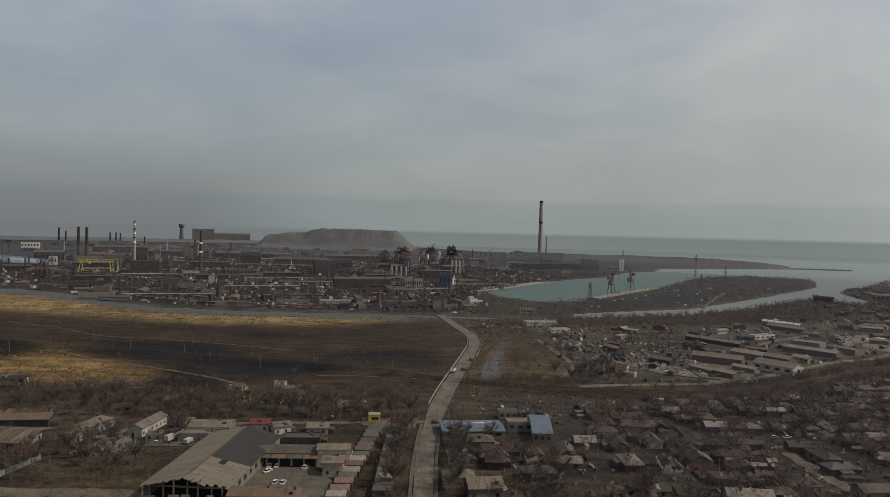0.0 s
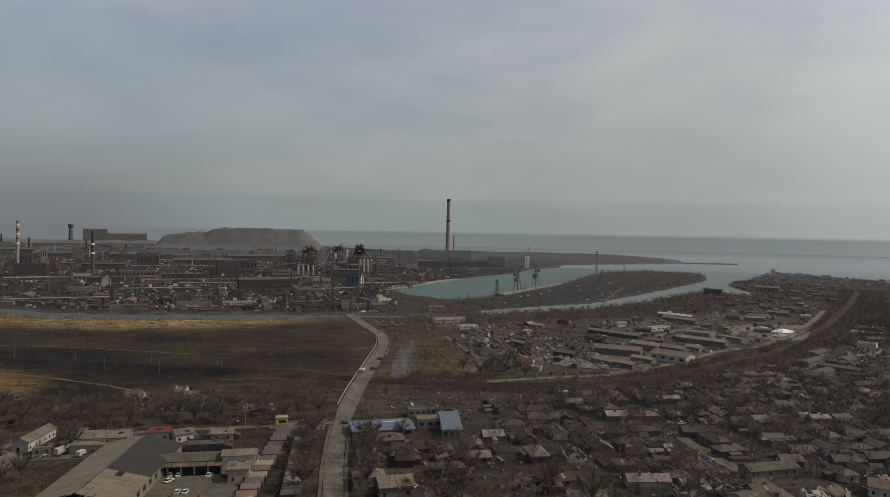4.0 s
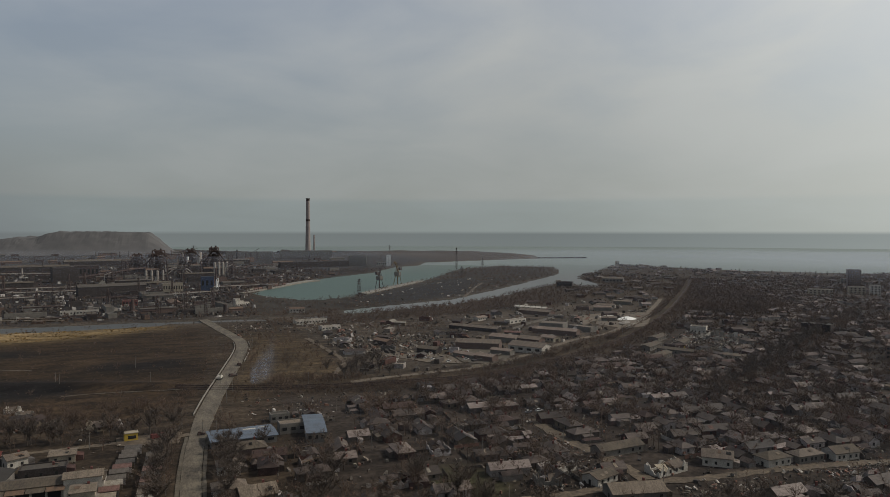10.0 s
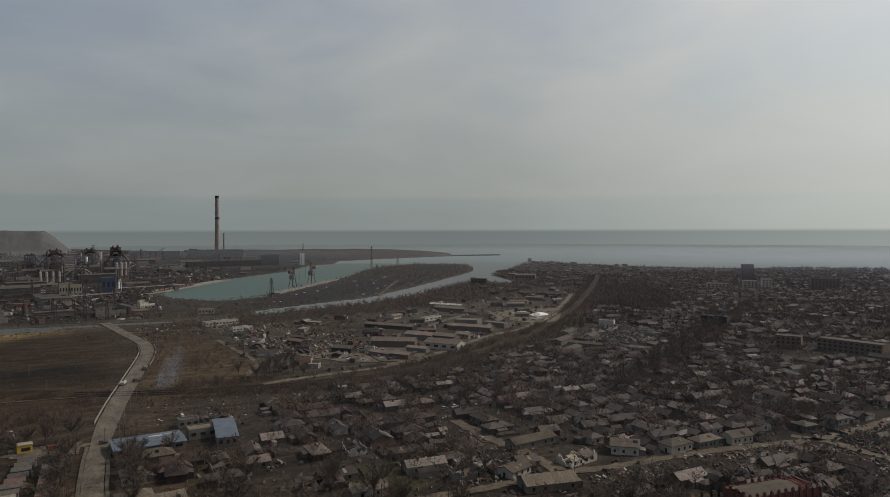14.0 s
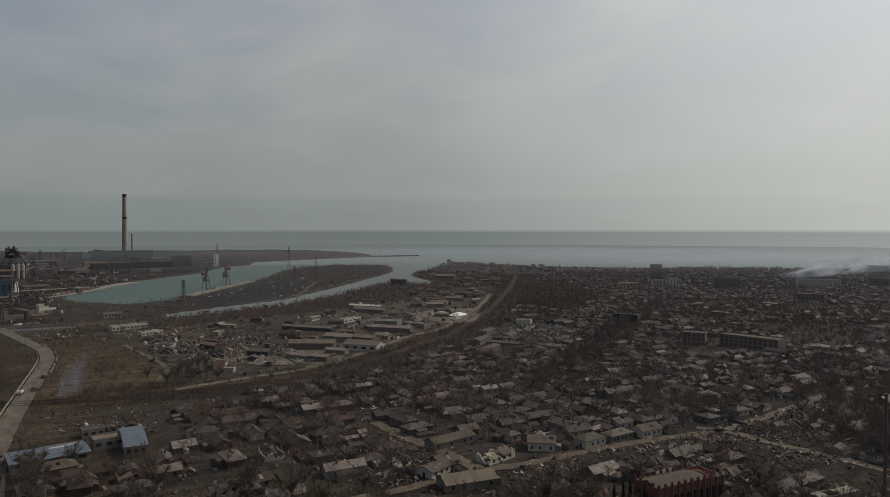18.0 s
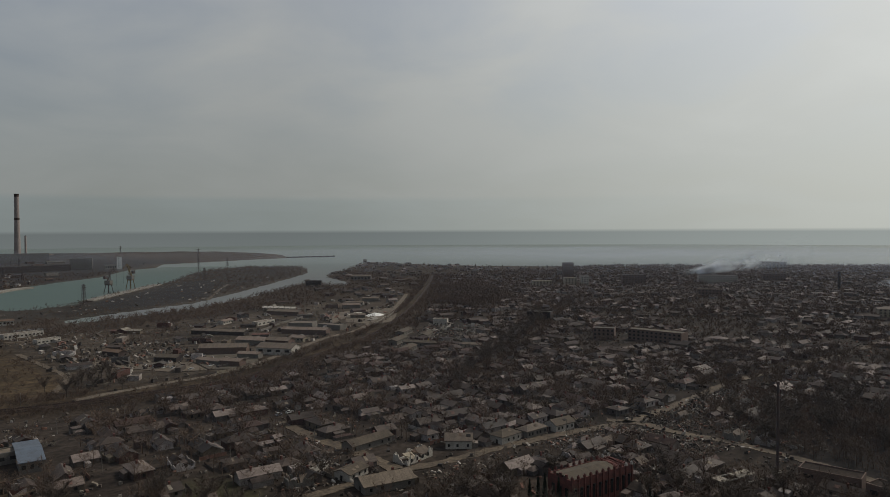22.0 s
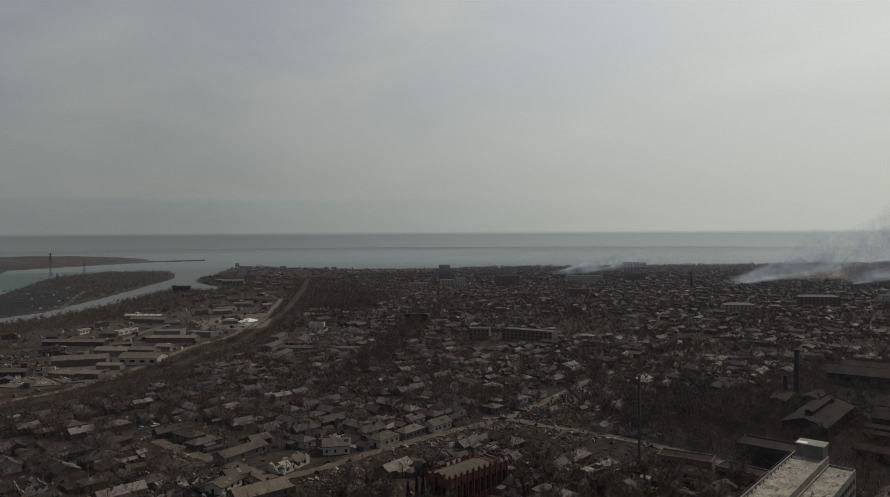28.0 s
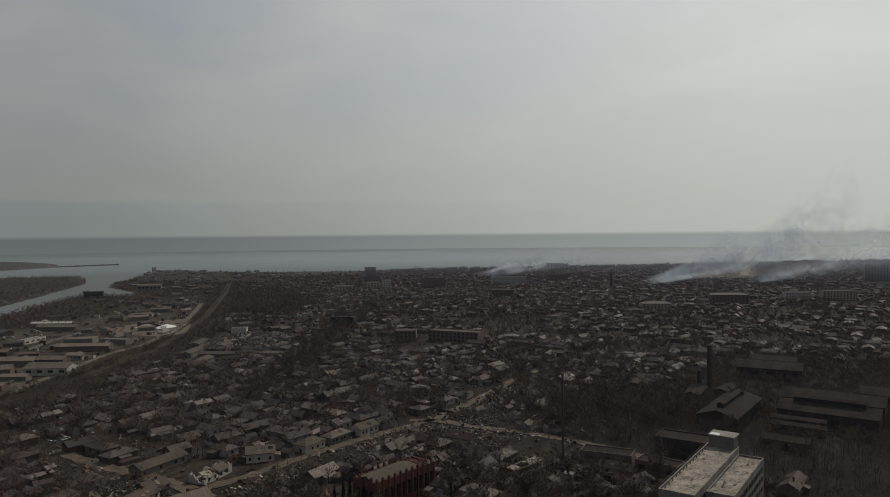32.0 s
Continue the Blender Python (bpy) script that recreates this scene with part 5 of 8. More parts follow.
def yard_floor(pts, mat, label, z):
    n = len(pts)
    b = Build().add([(x, y, -0.3) for x, y in pts] + [(x, y, z) for x, y in pts], [tuple(range(n, 2 * n))] + [(i, (i + 1) % n, n + (i + 1) % n, n + i) for i in range(n)])
    single("yard_floor", b, M[mat], 0, 0, label=label, category="yard", kind="structure")


yard_floor([(188, 537), (186, 503), (200, 492), (226, 508), (246, 545), (222, 552), (199, 566)], "paving", "stained concrete floor of a depot yard", 0.42)
yard_floor([(120, 585), (143, 540), (160, 512), (184, 498), (186, 537), (165, 548), (140, 590)], "sand", "bare dirt lot of a depot", 0.4)
yard_floor([(380, 660), (409, 690), (470, 685), (524, 752), (450, 752), (415, 735)], "sand", "sandy open lot beside the railway", 0.4)
# wagons in the sidings and on the quay
wagon = thing("freight_wagon", -300, 941, 0.4, -30, "dark rusty freight wagon on a siding", "wagon", "freight wagons")
part("body", Build().box(0, 0, 1.1, 12.5, 3.0, 2.5), M["lockup_roof"], wagon)
part("bogie", Build().box(-4.2, 0, 0, 2.6, 2.2, 1.0), M["steel_dark"], wagon)
part("bogie", Build().box(4.2, 0, 0, 2.6, 2.2, 1.0), M["steel_dark"], wagon)
for i in range(1, 13):
    copy_thing(wagon, pose(-300 - i * 12.2, 941 + i * 7.0, 0.4, 0, 0, -30))
for i in range(9):
    copy_thing(wagon, pose(70 + i * 8.2, 1214 + i * 14.4, 1.6, 0, 0, 60))
for line, w, label in (([(-778, 1230), (-554, 1072), (-386, 990), (-288, 933), (-160, 905)], 9, "pale gravel embankment of the works sidings"), ([(-719, 1136), (-514, 1032), (-394, 958), (-281, 912), (-150, 880)], 7, "pale gravel embankment of the works sidings"),
                       ([(-781, 1435), (-616, 1346), (-500, 1300), (-300, 1230)], 8, "gravel road through the works")):
    single("siding", ribbon(smooth_line(line), w, -0.5, 1.2, 0.5), M["dirt_road"], 0, 0, label=label, category="embankment", kind="structure")
single("quay_north", ribbon(smooth_line([(50, 1188), (120, 1310), (186, 1425), (217, 1452)]), 14, -4, 1.6), M["concrete"], 0, 0, label="long stained concrete quay of the harbour", category="quay", kind="structure")
single("quay_south", ribbon(smooth_line([(236, 1108), (300, 1204), (360, 1292), (412, 1366)]), 16, -4, 1.6), M["concrete"], 0, 0, label="concrete crane quay on the spit", category="quay", kind="structure")
heap = Build()
for i in range(12):
    t = i * math.tau / 12
    heap.add([(0, 0, 2.4), (17 * math.cos(t), 9 * math.sin(t), 0), (17 * math.cos(t + math.tau / 12), 9 * math.sin(t + math.tau / 12), 0)], [(0, 1, 2)])
single("gravel_heap", heap, M["white_wall"], 448, 722, 0, 20, "pale heap of gravel in a depot yard", "gravel heap")


# masts, lamp posts and pipe racks of the works: too many and too small to tell apart
def works_clutter():
    rng = random.Random(17)
    b = Build()
    n = 0
    while n < 330:
        a, d = radians(rng.uniform(-36, 9)), 880 + 2300 * rng.random() ** 1.4
        x, y = d * math.sin(a), d * math.cos(a)
        if not inside(WORKS, [x], [y])[0] or in_water(np.array([x]), np.array([y]))[0]:
            continue
        n += 1
        k = rng.random()
        if k < 0.5:
            hgt = rng.uniform(9, 26)
            b.beam((x, y, 0), (x, y, hgt), 0.35 + d / 5200, 4, 0.2 + d / 7000)
        elif k < 0.72:
            t, L, z = rng.uniform(-0.3, 0.5), rng.uniform(18, 70), rng.uniform(4, 10)
            e = (x + L * math.cos(t), y + L * math.sin(t))
            b.beam((x, y, z), (e[0], e[1], z + rng.uniform(-1, 3)), rng.uniform(0.4, 0.9), 6)
            for i in range(4):
                q = i / 3
                b.beam((x + (e[0] - x) * q, y + (e[1] - y) * q, 0), (x + (e[0] - x) * q, y + (e[1] - y) * q, z), 0.3)
        elif k < 0.76:
            b.tube(x, y, 0, rng.uniform(8, 20), rng.uniform(2, 4.5), rng.uniform(1.5, 4), 10)
        else:
            lattice(b, x, y, 0, rng.uniform(14, 30), 4, 1.6, 4, 0.3 + d / 9000)
    ob = single("works_clutter", b, M["rust"], 0, 0, label="rusty masts, pipe racks, vessels and lattice towers among works buildings", category="works clutter", kind="stuff")


works_clutter()
# ---------------------------------------------------------------- foreground west of the road
barn = thing("warehouse", -90, 284, 0, 87, "large old warehouse with a patched brown-grey roof and a broken-out front", "warehouse")
L, W, h, rise = 68, 31, 5.6, 3.6
rngb = random.Random(5)
for s in (-1, 1):
    part("wall", Build().box(0 if s > 0 else 1.5, s * (W / 2 - 0.25), 0, L if s > 0 else L - 3, 0.5, h), M["grey_wall"], barn)
part("wall", Build().add([(L / 2 - t, y, z) for t in (0.0, 0.5) for y, z in ((-W / 2, 0), (W / 2, 0), (W / 2, h), (0, h + rise), (-W / 2, h))], [(0, 1, 2, 3, 4), (9, 8, 7, 6, 5)] + [(i, 5 + i, 5 + (i + 1) % 5, (i + 1) % 5) for i in range(5)]), M["grey_wall"], barn)


def slope_sheet(x0, x1, v0, v1, s, lift=0.0, bent=0.0):
    """A piece of one roof slope; v runs from eave to ridge."""
    q = []
    for x, v in ((x0, v0), (x1, v0), (x1, v1), (x0, v1)):
        q.append((x, s * (W / 2 + 0.8) * (1 - v), h + rise * v + lift - (bent if x == x0 else 0.0)))
    return Build().plate(*(q if s < 0 else (q[1], q[0], q[3], q[2])), 0.25)


part("roof_slope", slope_sheet(-L / 2 + 5, L / 2, 0, 1, 1), M["barn_roof"], barn)
part("roof_slope", slope_sheet(-L / 2 + 5, -9, 0, 1, -1), M["barn_roof"], barn, "grey sheet roof with holes")
part("roof_slope", slope_sheet(-8.9, L / 2, 0, 1, -1), M["felt_black"], barn, "newer black felt roof")
part("ridge_cap", Build().box(2.5, 0, h + rise + 0.2, L - 5, 0.7, 0.16), M["old_roof"], barn)
for s in (-1, 1):
    for i in range(12):
        part("roof_sheet", slope_sheet(-L / 2 + rngb.choice((-0.8, -0.5, -0.2, 0.2, 0.6, 1.9)), -L / 2 + 5.1, i / 12 + 0.003, (i + 1) / 12 - 0.003, s, rngb.uniform(-0.03, 0.06), rngb.choice((0, 0.05, 0.1, 0.5))), M["barn_roof"], barn, "torn roof sheet at the open front")
# black plates on the sheets: the shade of holes put into colour
for i in range(26):
    s, v, x = rngb.choice((1, -1, -1)), rngb.uniform(0.05, 0.93), rngb.uniform(-L / 2 + 6, -12)
    hole = slope_sheet(x, x + rngb.uniform(0.25, 0.8), v, v + rngb.uniform(0.015, 0.035), s, 0.03)
    part("roof_hole" if i % 3 else "roof_patch", hole, M["inside_shade"] if i % 3 else M["grey_roof"], barn, "black plate for the shade in a torn hole" if i % 3 else "pale patch on the sheets")
# the tear is a black strip, its shade painted on the slope
part("roof_tear", slope_sheet(-14, -9, 0.55, 0.7, -1, 0.04), M["inside_shade"], barn, "black strip for the shade in a long tear beside the ridge")
for i in range(7):
    y = -13.5 + i * 4.5
    top = h + rise * (1 - abs(y) / (W / 2)) - 0.2
    part("post", Build().box(-L / 2 + 2.2 + (i % 2) * 1.5, y, 0, 0.5, 0.5, top), M["concrete"], barn)
    if i not in (2, 5):
        part("front_wall", Build().box(-L / 2 + 2.2, y, 0, 0.4, rngb.uniform(2.2, 4.2), rngb.uniform(1.0, 3.6)), M["white_wall"] if i % 3 else M["cream_wall"], barn, "broken stub of the front wall")
part("tie_beam", Build().box(-L / 2 + 2.4, 0, h - 0.5, 0.4, W - 2, 0.6), M["wood"], barn)
# floor coloured black in place of the shade under the roof
part("floor", Build().box(0, 0, 0.1, L - 1, W - 1, 0.4), M["inside_shade"], barn, "floor painted black for the unlit inside")
for i in range(9):
    part("window", Build().box(-26 + i * 6.5, -W / 2 - 0.04, 2.4, 2.2, 0.16, 1.8), M["glass_dark"], barn)
b = Build()
for i in range(70):
    b.box(-L / 2 - rngb.uniform(-6, 7), rngb.uniform(-17, 17), 0, rngb.uniform(0.3, 2), rngb.uniform(0.2, 0.9), rngb.uniform(0.2, 0.9), rngb.uniform(0, 180))
part("debris", b, M["rubble"], barn, "broken blocks and sheets before the open front")["kind"] = "stuff"


def slab(name, pts, mat, label, z=0.42):
    n = len(pts)
    b = Build().add([(x, y, -0.3) for x, y in pts] + [(x, y, z) for x, y in pts], [tuple(range(n, 2 * n))] + [(i, (i + 1) % n, n + (i + 1) % n, n + i) for i in range(n)])
    return single(name, b, M[mat], 0, 0, label=label, category="pavement", kind="structure")


slab("depot_yard", [(-76, 252), (-41, 250), (-42, 276), (-52, 290), (-75, 292)], "paving", "stained asphalt yard of the depot")
slab("truck_yard", [(-134, 314), (-110, 316), (-109, 338), (-128, 340)], "paving", "stained asphalt yard behind the warehouse")
slab("roadside_lot", [(-40, 356), (-13, 352), (-12, 372), (-42, 371)], "dirt_road", "bare dirt lot beside the junction")


def worn_house(x, y, L, W, h, turn, kind, wall, roof, label, name="long_house", cols=3, rise=1.6, seed=0, category="house"):
    """A shell-worn house: roof with lifted and missing sheets, windows on two sides, an annexe and broken bits round it."""
    rng = random.Random(seed + int(abs(x) * 7))
    root = hall(x, y, L, W, h, turn, kind, wall, roof, label, name, category, 0, rise)
    cover = [c for c in root.children if c.name.startswith("roof")][0]
    win = Build().box(0, 0, 0, 1.0, 0.16, 1.3).mesh("window", M["glass_dark"])
    for s in (-1, 1):
        for i in range(cols):
            if rng.random() < 0.8:
                part("window", win, None, root).matrix_basis = pose(-L / 2 + L * (i + 0.5 + rng.uniform(-0.15, 0.15)) / cols, s * (W / 2 + 0.02), 1.0)
    # the doorway's shade is a black panel on the wall
    part("door", Build().box(-L / 2 - 0.02, rng.uniform(-1, 1), 0, 0.16, 1.1, 2.0), M["inside_shade"], root, "black panel for the shade in a doorway")
    # some patches are black plates, painted shade of holes
    for i in range(3):
        u, s, v = rng.uniform(-L / 2 + 1, L / 2 - 2.5), rng.choice((-1, 1)), rng.uniform(0.05, 0.5)
        at = lambda a, b: (a, s * W / 2 * (1 - b), h + rise * b + 0.42)
        q = (at(u, v), at(u + rng.uniform(1, 2.5), v), at(u + rng.uniform(1, 2.5), v + 0.35), at(u, v + 0.35)) if kind != "hip" else (at(0, 0.3), at(1.4, 0.3), at(1.4, 0.6), at(0, 0.6))
        part("roof_patch", Build().plate(*(q if s < 0 else (q[1], q[0], q[3], q[2])), 0.06), M[rng.choice(("inside_shade", "grey_roof", "rust_roof"))], cover, "odd sheet or black hole-like plate on the roof")
    part("chimney", Build().box(L * 0.2, W * 0.12, h, 0.8, 0.8, rise + 1.0), M["brick"], cover)
    part("lean_to", Build().add([(L / 2, -W / 3, 0), (L / 2 + 3, -W / 3, 0), (L / 2 + 3, W / 4, 0), (L / 2, W / 4, 0), (L / 2, -W / 3, 2.9), (L / 2 + 3, -W / 3, 2.2), (L / 2 + 3, W / 4, 2.2), (L / 2, W / 4, 2.9)],
         [(4, 5, 6, 7), (0, 1, 5, 4), (1, 2, 6, 5), (2, 3, 7, 6)]), M["house_wall"], root)
    b = Build()
    for i in range(12):
        b.box(rng.uniform(-L / 2, L / 2), rng.choice((-1, 1)) * (W / 2 + rng.uniform(0.6, 3)), 0, rng.uniform(0.3, 1.8), rng.uniform(0.2, 0.8), rng.uniform(0.2, 0.8), rng.uniform(0, 180))
    part("debris", b, M["rubble"], root, "broken blocks and boards at its walls")["kind"] = "stuff"
    return root


def shell_house(x, y, L, W, h, turn, label, seed, wall="white_wall"):
    """Only broken outer walls, fallen rafters and sheets are left."""
    rr = random.Random(seed)
    root = thing("shelled_house", x, y, 0, turn, label, "house")
    for s in (-1, 1):
        for along, size, at in ((True, L, W / 2), (False, W, L / 2)):
            n, p = 9, []
            for i in range(n + 1):
                u, zt = -size / 2 + size * i / n, h * rr.choice((0.25, 0.6, 0.9, 1.0, 1.15))
                for t in (-0.22, 0.22):
                    for z in (0, zt):
                        p.append((u, s * at + t, z) if along else (s * at + t, u, z))
            f = [(4 * i, 4 * i + 4, 4 * i + 5, 4 * i + 1) for i in range(n)] + [(4 * i + 2, 4 * i + 3, 4 * i + 7, 4 * i + 6) for i in range(n)] + [(4 * i + 1, 4 * i + 5, 4 * i + 7, 4 * i + 3) for i in range(n)]
            part("wall", Build().add(p, f + [(0, 1, 3, 2), (4 * n, 4 * n + 2, 4 * n + 3, 4 * n + 1)]), M[wall], root)
    for i in range(6):
        u = -L / 2 + L * (i + 0.5) / 6
        part("rafter", Build().beam((u, -W / 2, rr.uniform(0.6, h)), (u + rr.uniform(-1.5, 1.5), W / 2 * rr.uniform(0, 1), h + rr.uniform(-1, 1.2)), 0.13), M["wood"], root)
    for i in range(2):
        u = rr.uniform(-L / 2 + 1, L / 2 - 5)
        part("roof_sheet", Build().plate((u, -W / 2, h * 0.5), (u + 4, -W / 2, h * 0.8), (u + 4.4, 0, h + 0.8), (u + 0.5, 0.3, h + 0.3)), M["slate"], root, "fallen piece of roof")
    b = Build()
    for i in range(40):
        b.box(rr.uniform(-L / 2 - 2, L / 2 + 2), rr.uniform(-W / 2 - 2, W / 2 + 2), 0, rr.uniform(0.3, 1.9), rr.uniform(0.2, 0.9), rr.uniform(0.2, 1.0), rr.uniform(0, 180))
    part("debris", b, M["rubble"], root)["kind"] = "stuff"
    return root


garage_wing = hall(-58, 299, 40, 11, 5.4, 2, "gable", "white_wall", "old_roof", "long garage wing with open bays and a dark brown roof", "garage_wing", "garage", rise=1.2)
# black panels set on the front, painted shade of the bays
for i in range(5):
    part("bay", Build().box(-17.5 + i * 5.2, -5.55, 0, 4.4, 0.2, 4.0), M["inside_shade"], garage_wing, "black panel for the shade in an open vehicle bay")
for i in range(4):
    part("canopy", Build().plate((-19 + i * 6.6, -9, 4.2), (-12.7 + i * 6.6, -9, 4.2), (-12.7 + i * 6.6, -5.2, 5.2), (-19 + i * 6.6, -5.2, 5.2), 0.15), M["rust_roof" if i % 2 else "old_roof"], garage_wing, "sheet canopy over the bays")
worn_house(-45, 297, 13, 8, 7.4, 4, "gable", "white_wall", "grey_roof", "two-storey pale house with a tan roof", "depot_house", 4, 1.2, 1)
worn_house(-43.5, 286, 8, 9, 5.6, 4, "gable", "cream_wall", "grey_roof", "cream annexe with a tan sheet roof", "depot_annexe", 2, 1.0, 2)
worn_house(-66, 253, 19, 9, 4, 2, "gable", "cream_wall", "rust_roof", "low shed with a brown patched roof", "low_shed", 4, 1.0, 3, "shed")
worn_house(-54, 253.5, 7, 9, 3.8, 2, "hip", "cream_wall", "rust_roof", "square shed with a brown roof", "low_shed", 2, 1.0, 4, "shed")
worn_house(-89, 345, 9, 8, 4, 8, "gable", "white_wall", "red_roof", "small house with a dull red roof", "red_roofed_house", 2, 1.4, 5)
worn_house(-78, 341, 8, 7, 4, 30, "gable", "white_wall", "slate", "damaged white cottage with a grey roof", "cottage", 2, 1.4, 15)
worn_house(-112, 338, 22, 13, 4.4, 4, "gable", "grey_wall", "grey_roof", "wide shed with a tan sheet roof", "wide_shed", 4, 1.0, 6, "shed")
worn_house(-111, 326, 20, 8, 3.6, 3, "flat", "grey_wall", "grey_roof", "low shed with a tan flat roof", "wide_shed", 3, 0.6, 7, "shed")
worn_house(-127, 346, 8, 7, 4, 5, "hip", "white_wall", "slate", "small house with an olive-grey roof", "long_house", 2, 1.5, 8)
worn_house(-142.5, 340, 24, 7, 4.2, 85, "gable", "white_wall", "slate", "long white house with an olive-grey roof", "long_house", 6, 1.7, 9)
worn_house(-167, 337, 17, 8, 4.4, 78, "hip", "grey_wall", "slate", "long house with a hipped olive-grey roof", "long_house", 5, 2.0, 10)
worn_house(-168, 320.5, 10.5, 7, 3.6, 88, "gable", "white_wall", "slate", "small white house with three windows", "long_house", 3, 1.3, 11)
shell_house(-143, 308, 15, 8, 3.6, 72, "white house with its roof and front shot away", 3, "grey_wall")
shell_house(-152, 303, 7, 6, 3, 60, "brick shed with its roof gone", 8, "brick")
worn_house(-133, 325, 7, 5, 2.8, 10, "flat", "grey_wall", "grey_roof", "low shed at the edge of a yard", "outhouse", 2, 0.4, 12, "shed")
burnt = thing("burnt_hall", -199, 311, 0, 0, "burnt-out hall under a patchwork of rusty roof sheets", "warehouse")
part("wall", Build().gable_walls(42, 23, 4.8, 2.1), M["dark_wall"], burnt)
for i in range(11):
    mat = ("old_roof", "rust_roof", "old_roof", "grey_roof", "rust_roof", "tar_roof")[i * 7 % 6]
    for s in (-1, 1):
        p = [(-21.6 + i * 3.93, s * 12.2, 4.85), (-17.8 + i * 3.93, s * 12.2, 4.85), (-17.8 + i * 3.93, 0, 7.1 + 0.15 * (i % 3)), (-21.6 + i * 3.93, 0, 7.1 + 0.15 * (i % 3))]
        part("roof_sheet", Build().plate(*(p if s < 0 else (p[1], p[0], p[3], p[2])), 0.15), M[mat], burnt, "rusty roof sheet")
# shade inside the bays painted as black panels
for i in range(6):
    part("bay", Build().box(-17 + i * 7, -11.6, 0, 5.4, 0.25, 3.9), M["inside_shade"], burnt, "black panel for the shade in a burnt-out bay")
part("gable_board", Build().box(21.1, -3, 3.2, 0.2, 7, 2.6), M["white_wall"], burnt, "white board on the gable")
worn_house(-207, 344, 30, 12, 4, 8, "gable", "dark_wall", "rust_roof", "half-collapsed shed with a rusty roof", "burnt_shed", 4, 1.6, 13, "shed")
shell_house(-212, 360, 26, 9, 3.2, 12, "collapsed shed with fallen roof sheets", 5, "grey_wall")
worn_house(-60, 343, 10, 9, 3.4, 4, "gable", "cream_wall", "grey_roof", "small shed with an ochre front", "ochre_shed", 2, 0.8, 14, "shed")
worn_house(-64, 325, 17, 9, 3.2, 4, "flat", "dark_wall", "tar_roof", "low dark workshop with a flat roof", "workshop", 3, 0.5, 16, "workshop")
fence = thing("yard_fence", -170, 282, 0, 80, "blue-grey board fence beside a burnt hall", "fence")
for i in range(14):
    part("board", Build().box(-11 + i * 1.7, 0, 0, 1.64, 0.12, 2.0 + 0.25 * (i * 5 % 3)), M["fence_board"], fence)
lorry = thing("lorry", -124, 322, 0.42, 70, "parked lorry with a pale box body", "lorry")
part("box_body", Build().box(-1, 0, 1.0, 5, 2.3, 2.3), M["white_wall"], lorry)
part("cab", Build().box(2.6, 0, 0.7, 1.8, 2.2, 1.9), M["car_paint"], lorry)
for sx in (-2.4, 2.4):
    for sy in (-1, 1):
        part("wheel", Build().beam((sx, sy - 0.15, 0.5), (sx, sy + 0.15, 0.5), 0.5, 10), M["tyre"], lorry)
copy_thing(lorry, pose(-120, 327, 0.42, 0, 0, 160))
copy_thing(lorry, pose(-115, 319, 0.42, 0, 0, 80) @ Matrix.Diagonal((0.8, 0.8, 0.8, 1)))
for x, y, L, W, h, t, wall in ((-205, 424, 11, 8, 3.2, 30, "grey_wall"), (-188, 428, 7, 5, 2.8, 40, "white_wall"), (-186, 398, 9, 7, 3.4, 45, "white_wall"), (-262, 433, 11, 6, 3.6, 10, "white_wall"),
                               (-258, 418, 10, 6, 3.2, 12, "white_wall"), (-124, 428, 6, 5, 3.4, 20, "white_wall"), (-92, 413, 9, 7, 4, 15, "white_wall"), (-84, 409, 8, 6, 4, 60, "grey_wall"),
                               (-51, 389, 6, 5, 3, 30, "grey_wall"), (-44, 390, 5, 5, 2.8, -20, "grey_wall"), (-150, 392, 9, 7, 3.4, 12, "white_wall"), (-170, 372, 10, 7, 3.6, 30, "grey_wall")):
    hall(x, y, L * 0.9, W * 0.8, h * 0.85, t, "gable", "house_wall", "house_roof", "small country cottage with a grey roof", "cottage", "house", 2, 1.5)

# garages in two rows
lockup = thing("lockup_garage", -32, 345, 0, 4, "lock-up garage with a flat felt roof", "garage", "lock-up garages")
part("body", Build().box(0, 0, 0, 7, 6.2, 2.4), M["house_wall"], lockup)
part("roof", Build().box(0, 0, 2.4, 7.4, 6.3, 0.25), M["lockup_roof"], lockup)
part("door", Build().box(3.54, 0, 0.1, 0.08, 2.8, 2.1), M["rust"], lockup, "rust-red sheet door")
for i in range(1, 14):
    copy_thing(lockup, pose(-32 - i * 0.45, 345 - i * 6.8, 0.15 * (i % 3), 0, 0, 4))
for i in range(11):
    copy_thing(lockup, pose(-22 + i * 0.05, 332 - i * 6.8, 0.1 * (i % 2), 0, 0, 181))
kiosk = thing("kiosk", -35, 366, 0, 10, "small bright yellow kiosk with a damaged front", "kiosk")
part("body", Build().box(0, 0, 0, 6, 4.5, 3.8), M["yellow"], kiosk)
part("roof", Build().box(0, 0, 3.8, 6.5, 5, 0.3), M["cream_wall"], kiosk)
part("window", Build().box(0.4, -2.28, 1.2, 3.6, 0.1, 1.5), M["inside_shade"], kiosk)
van = thing("red_trailer", -23, 364, 0, 20, "burnt red trailer on the verge", "trailer")
part("body", Build().box(0, 0, 0.8, 6, 2.4, 1.8), M["red_roof"], van)
part("wheel", Build().beam((-1.8, -1.2, 0.5), (-1.8, 1.2, 0.5), 0.5, 10), M["tyre"], van)
part("wheel", Build().beam((1.8, -1.2, 0.5), (1.8, 1.2, 0.5), 0.5, 10), M["tyre"], van)

# blue-roofed shop by the junction
shop = hall(15.5, 348.5, 30, 19, 3.4, 6, "gable", "grey_wall", "blue_roof", "long low shop with a faded blue sheet roof", "shop", "shop", 5, 0.7)
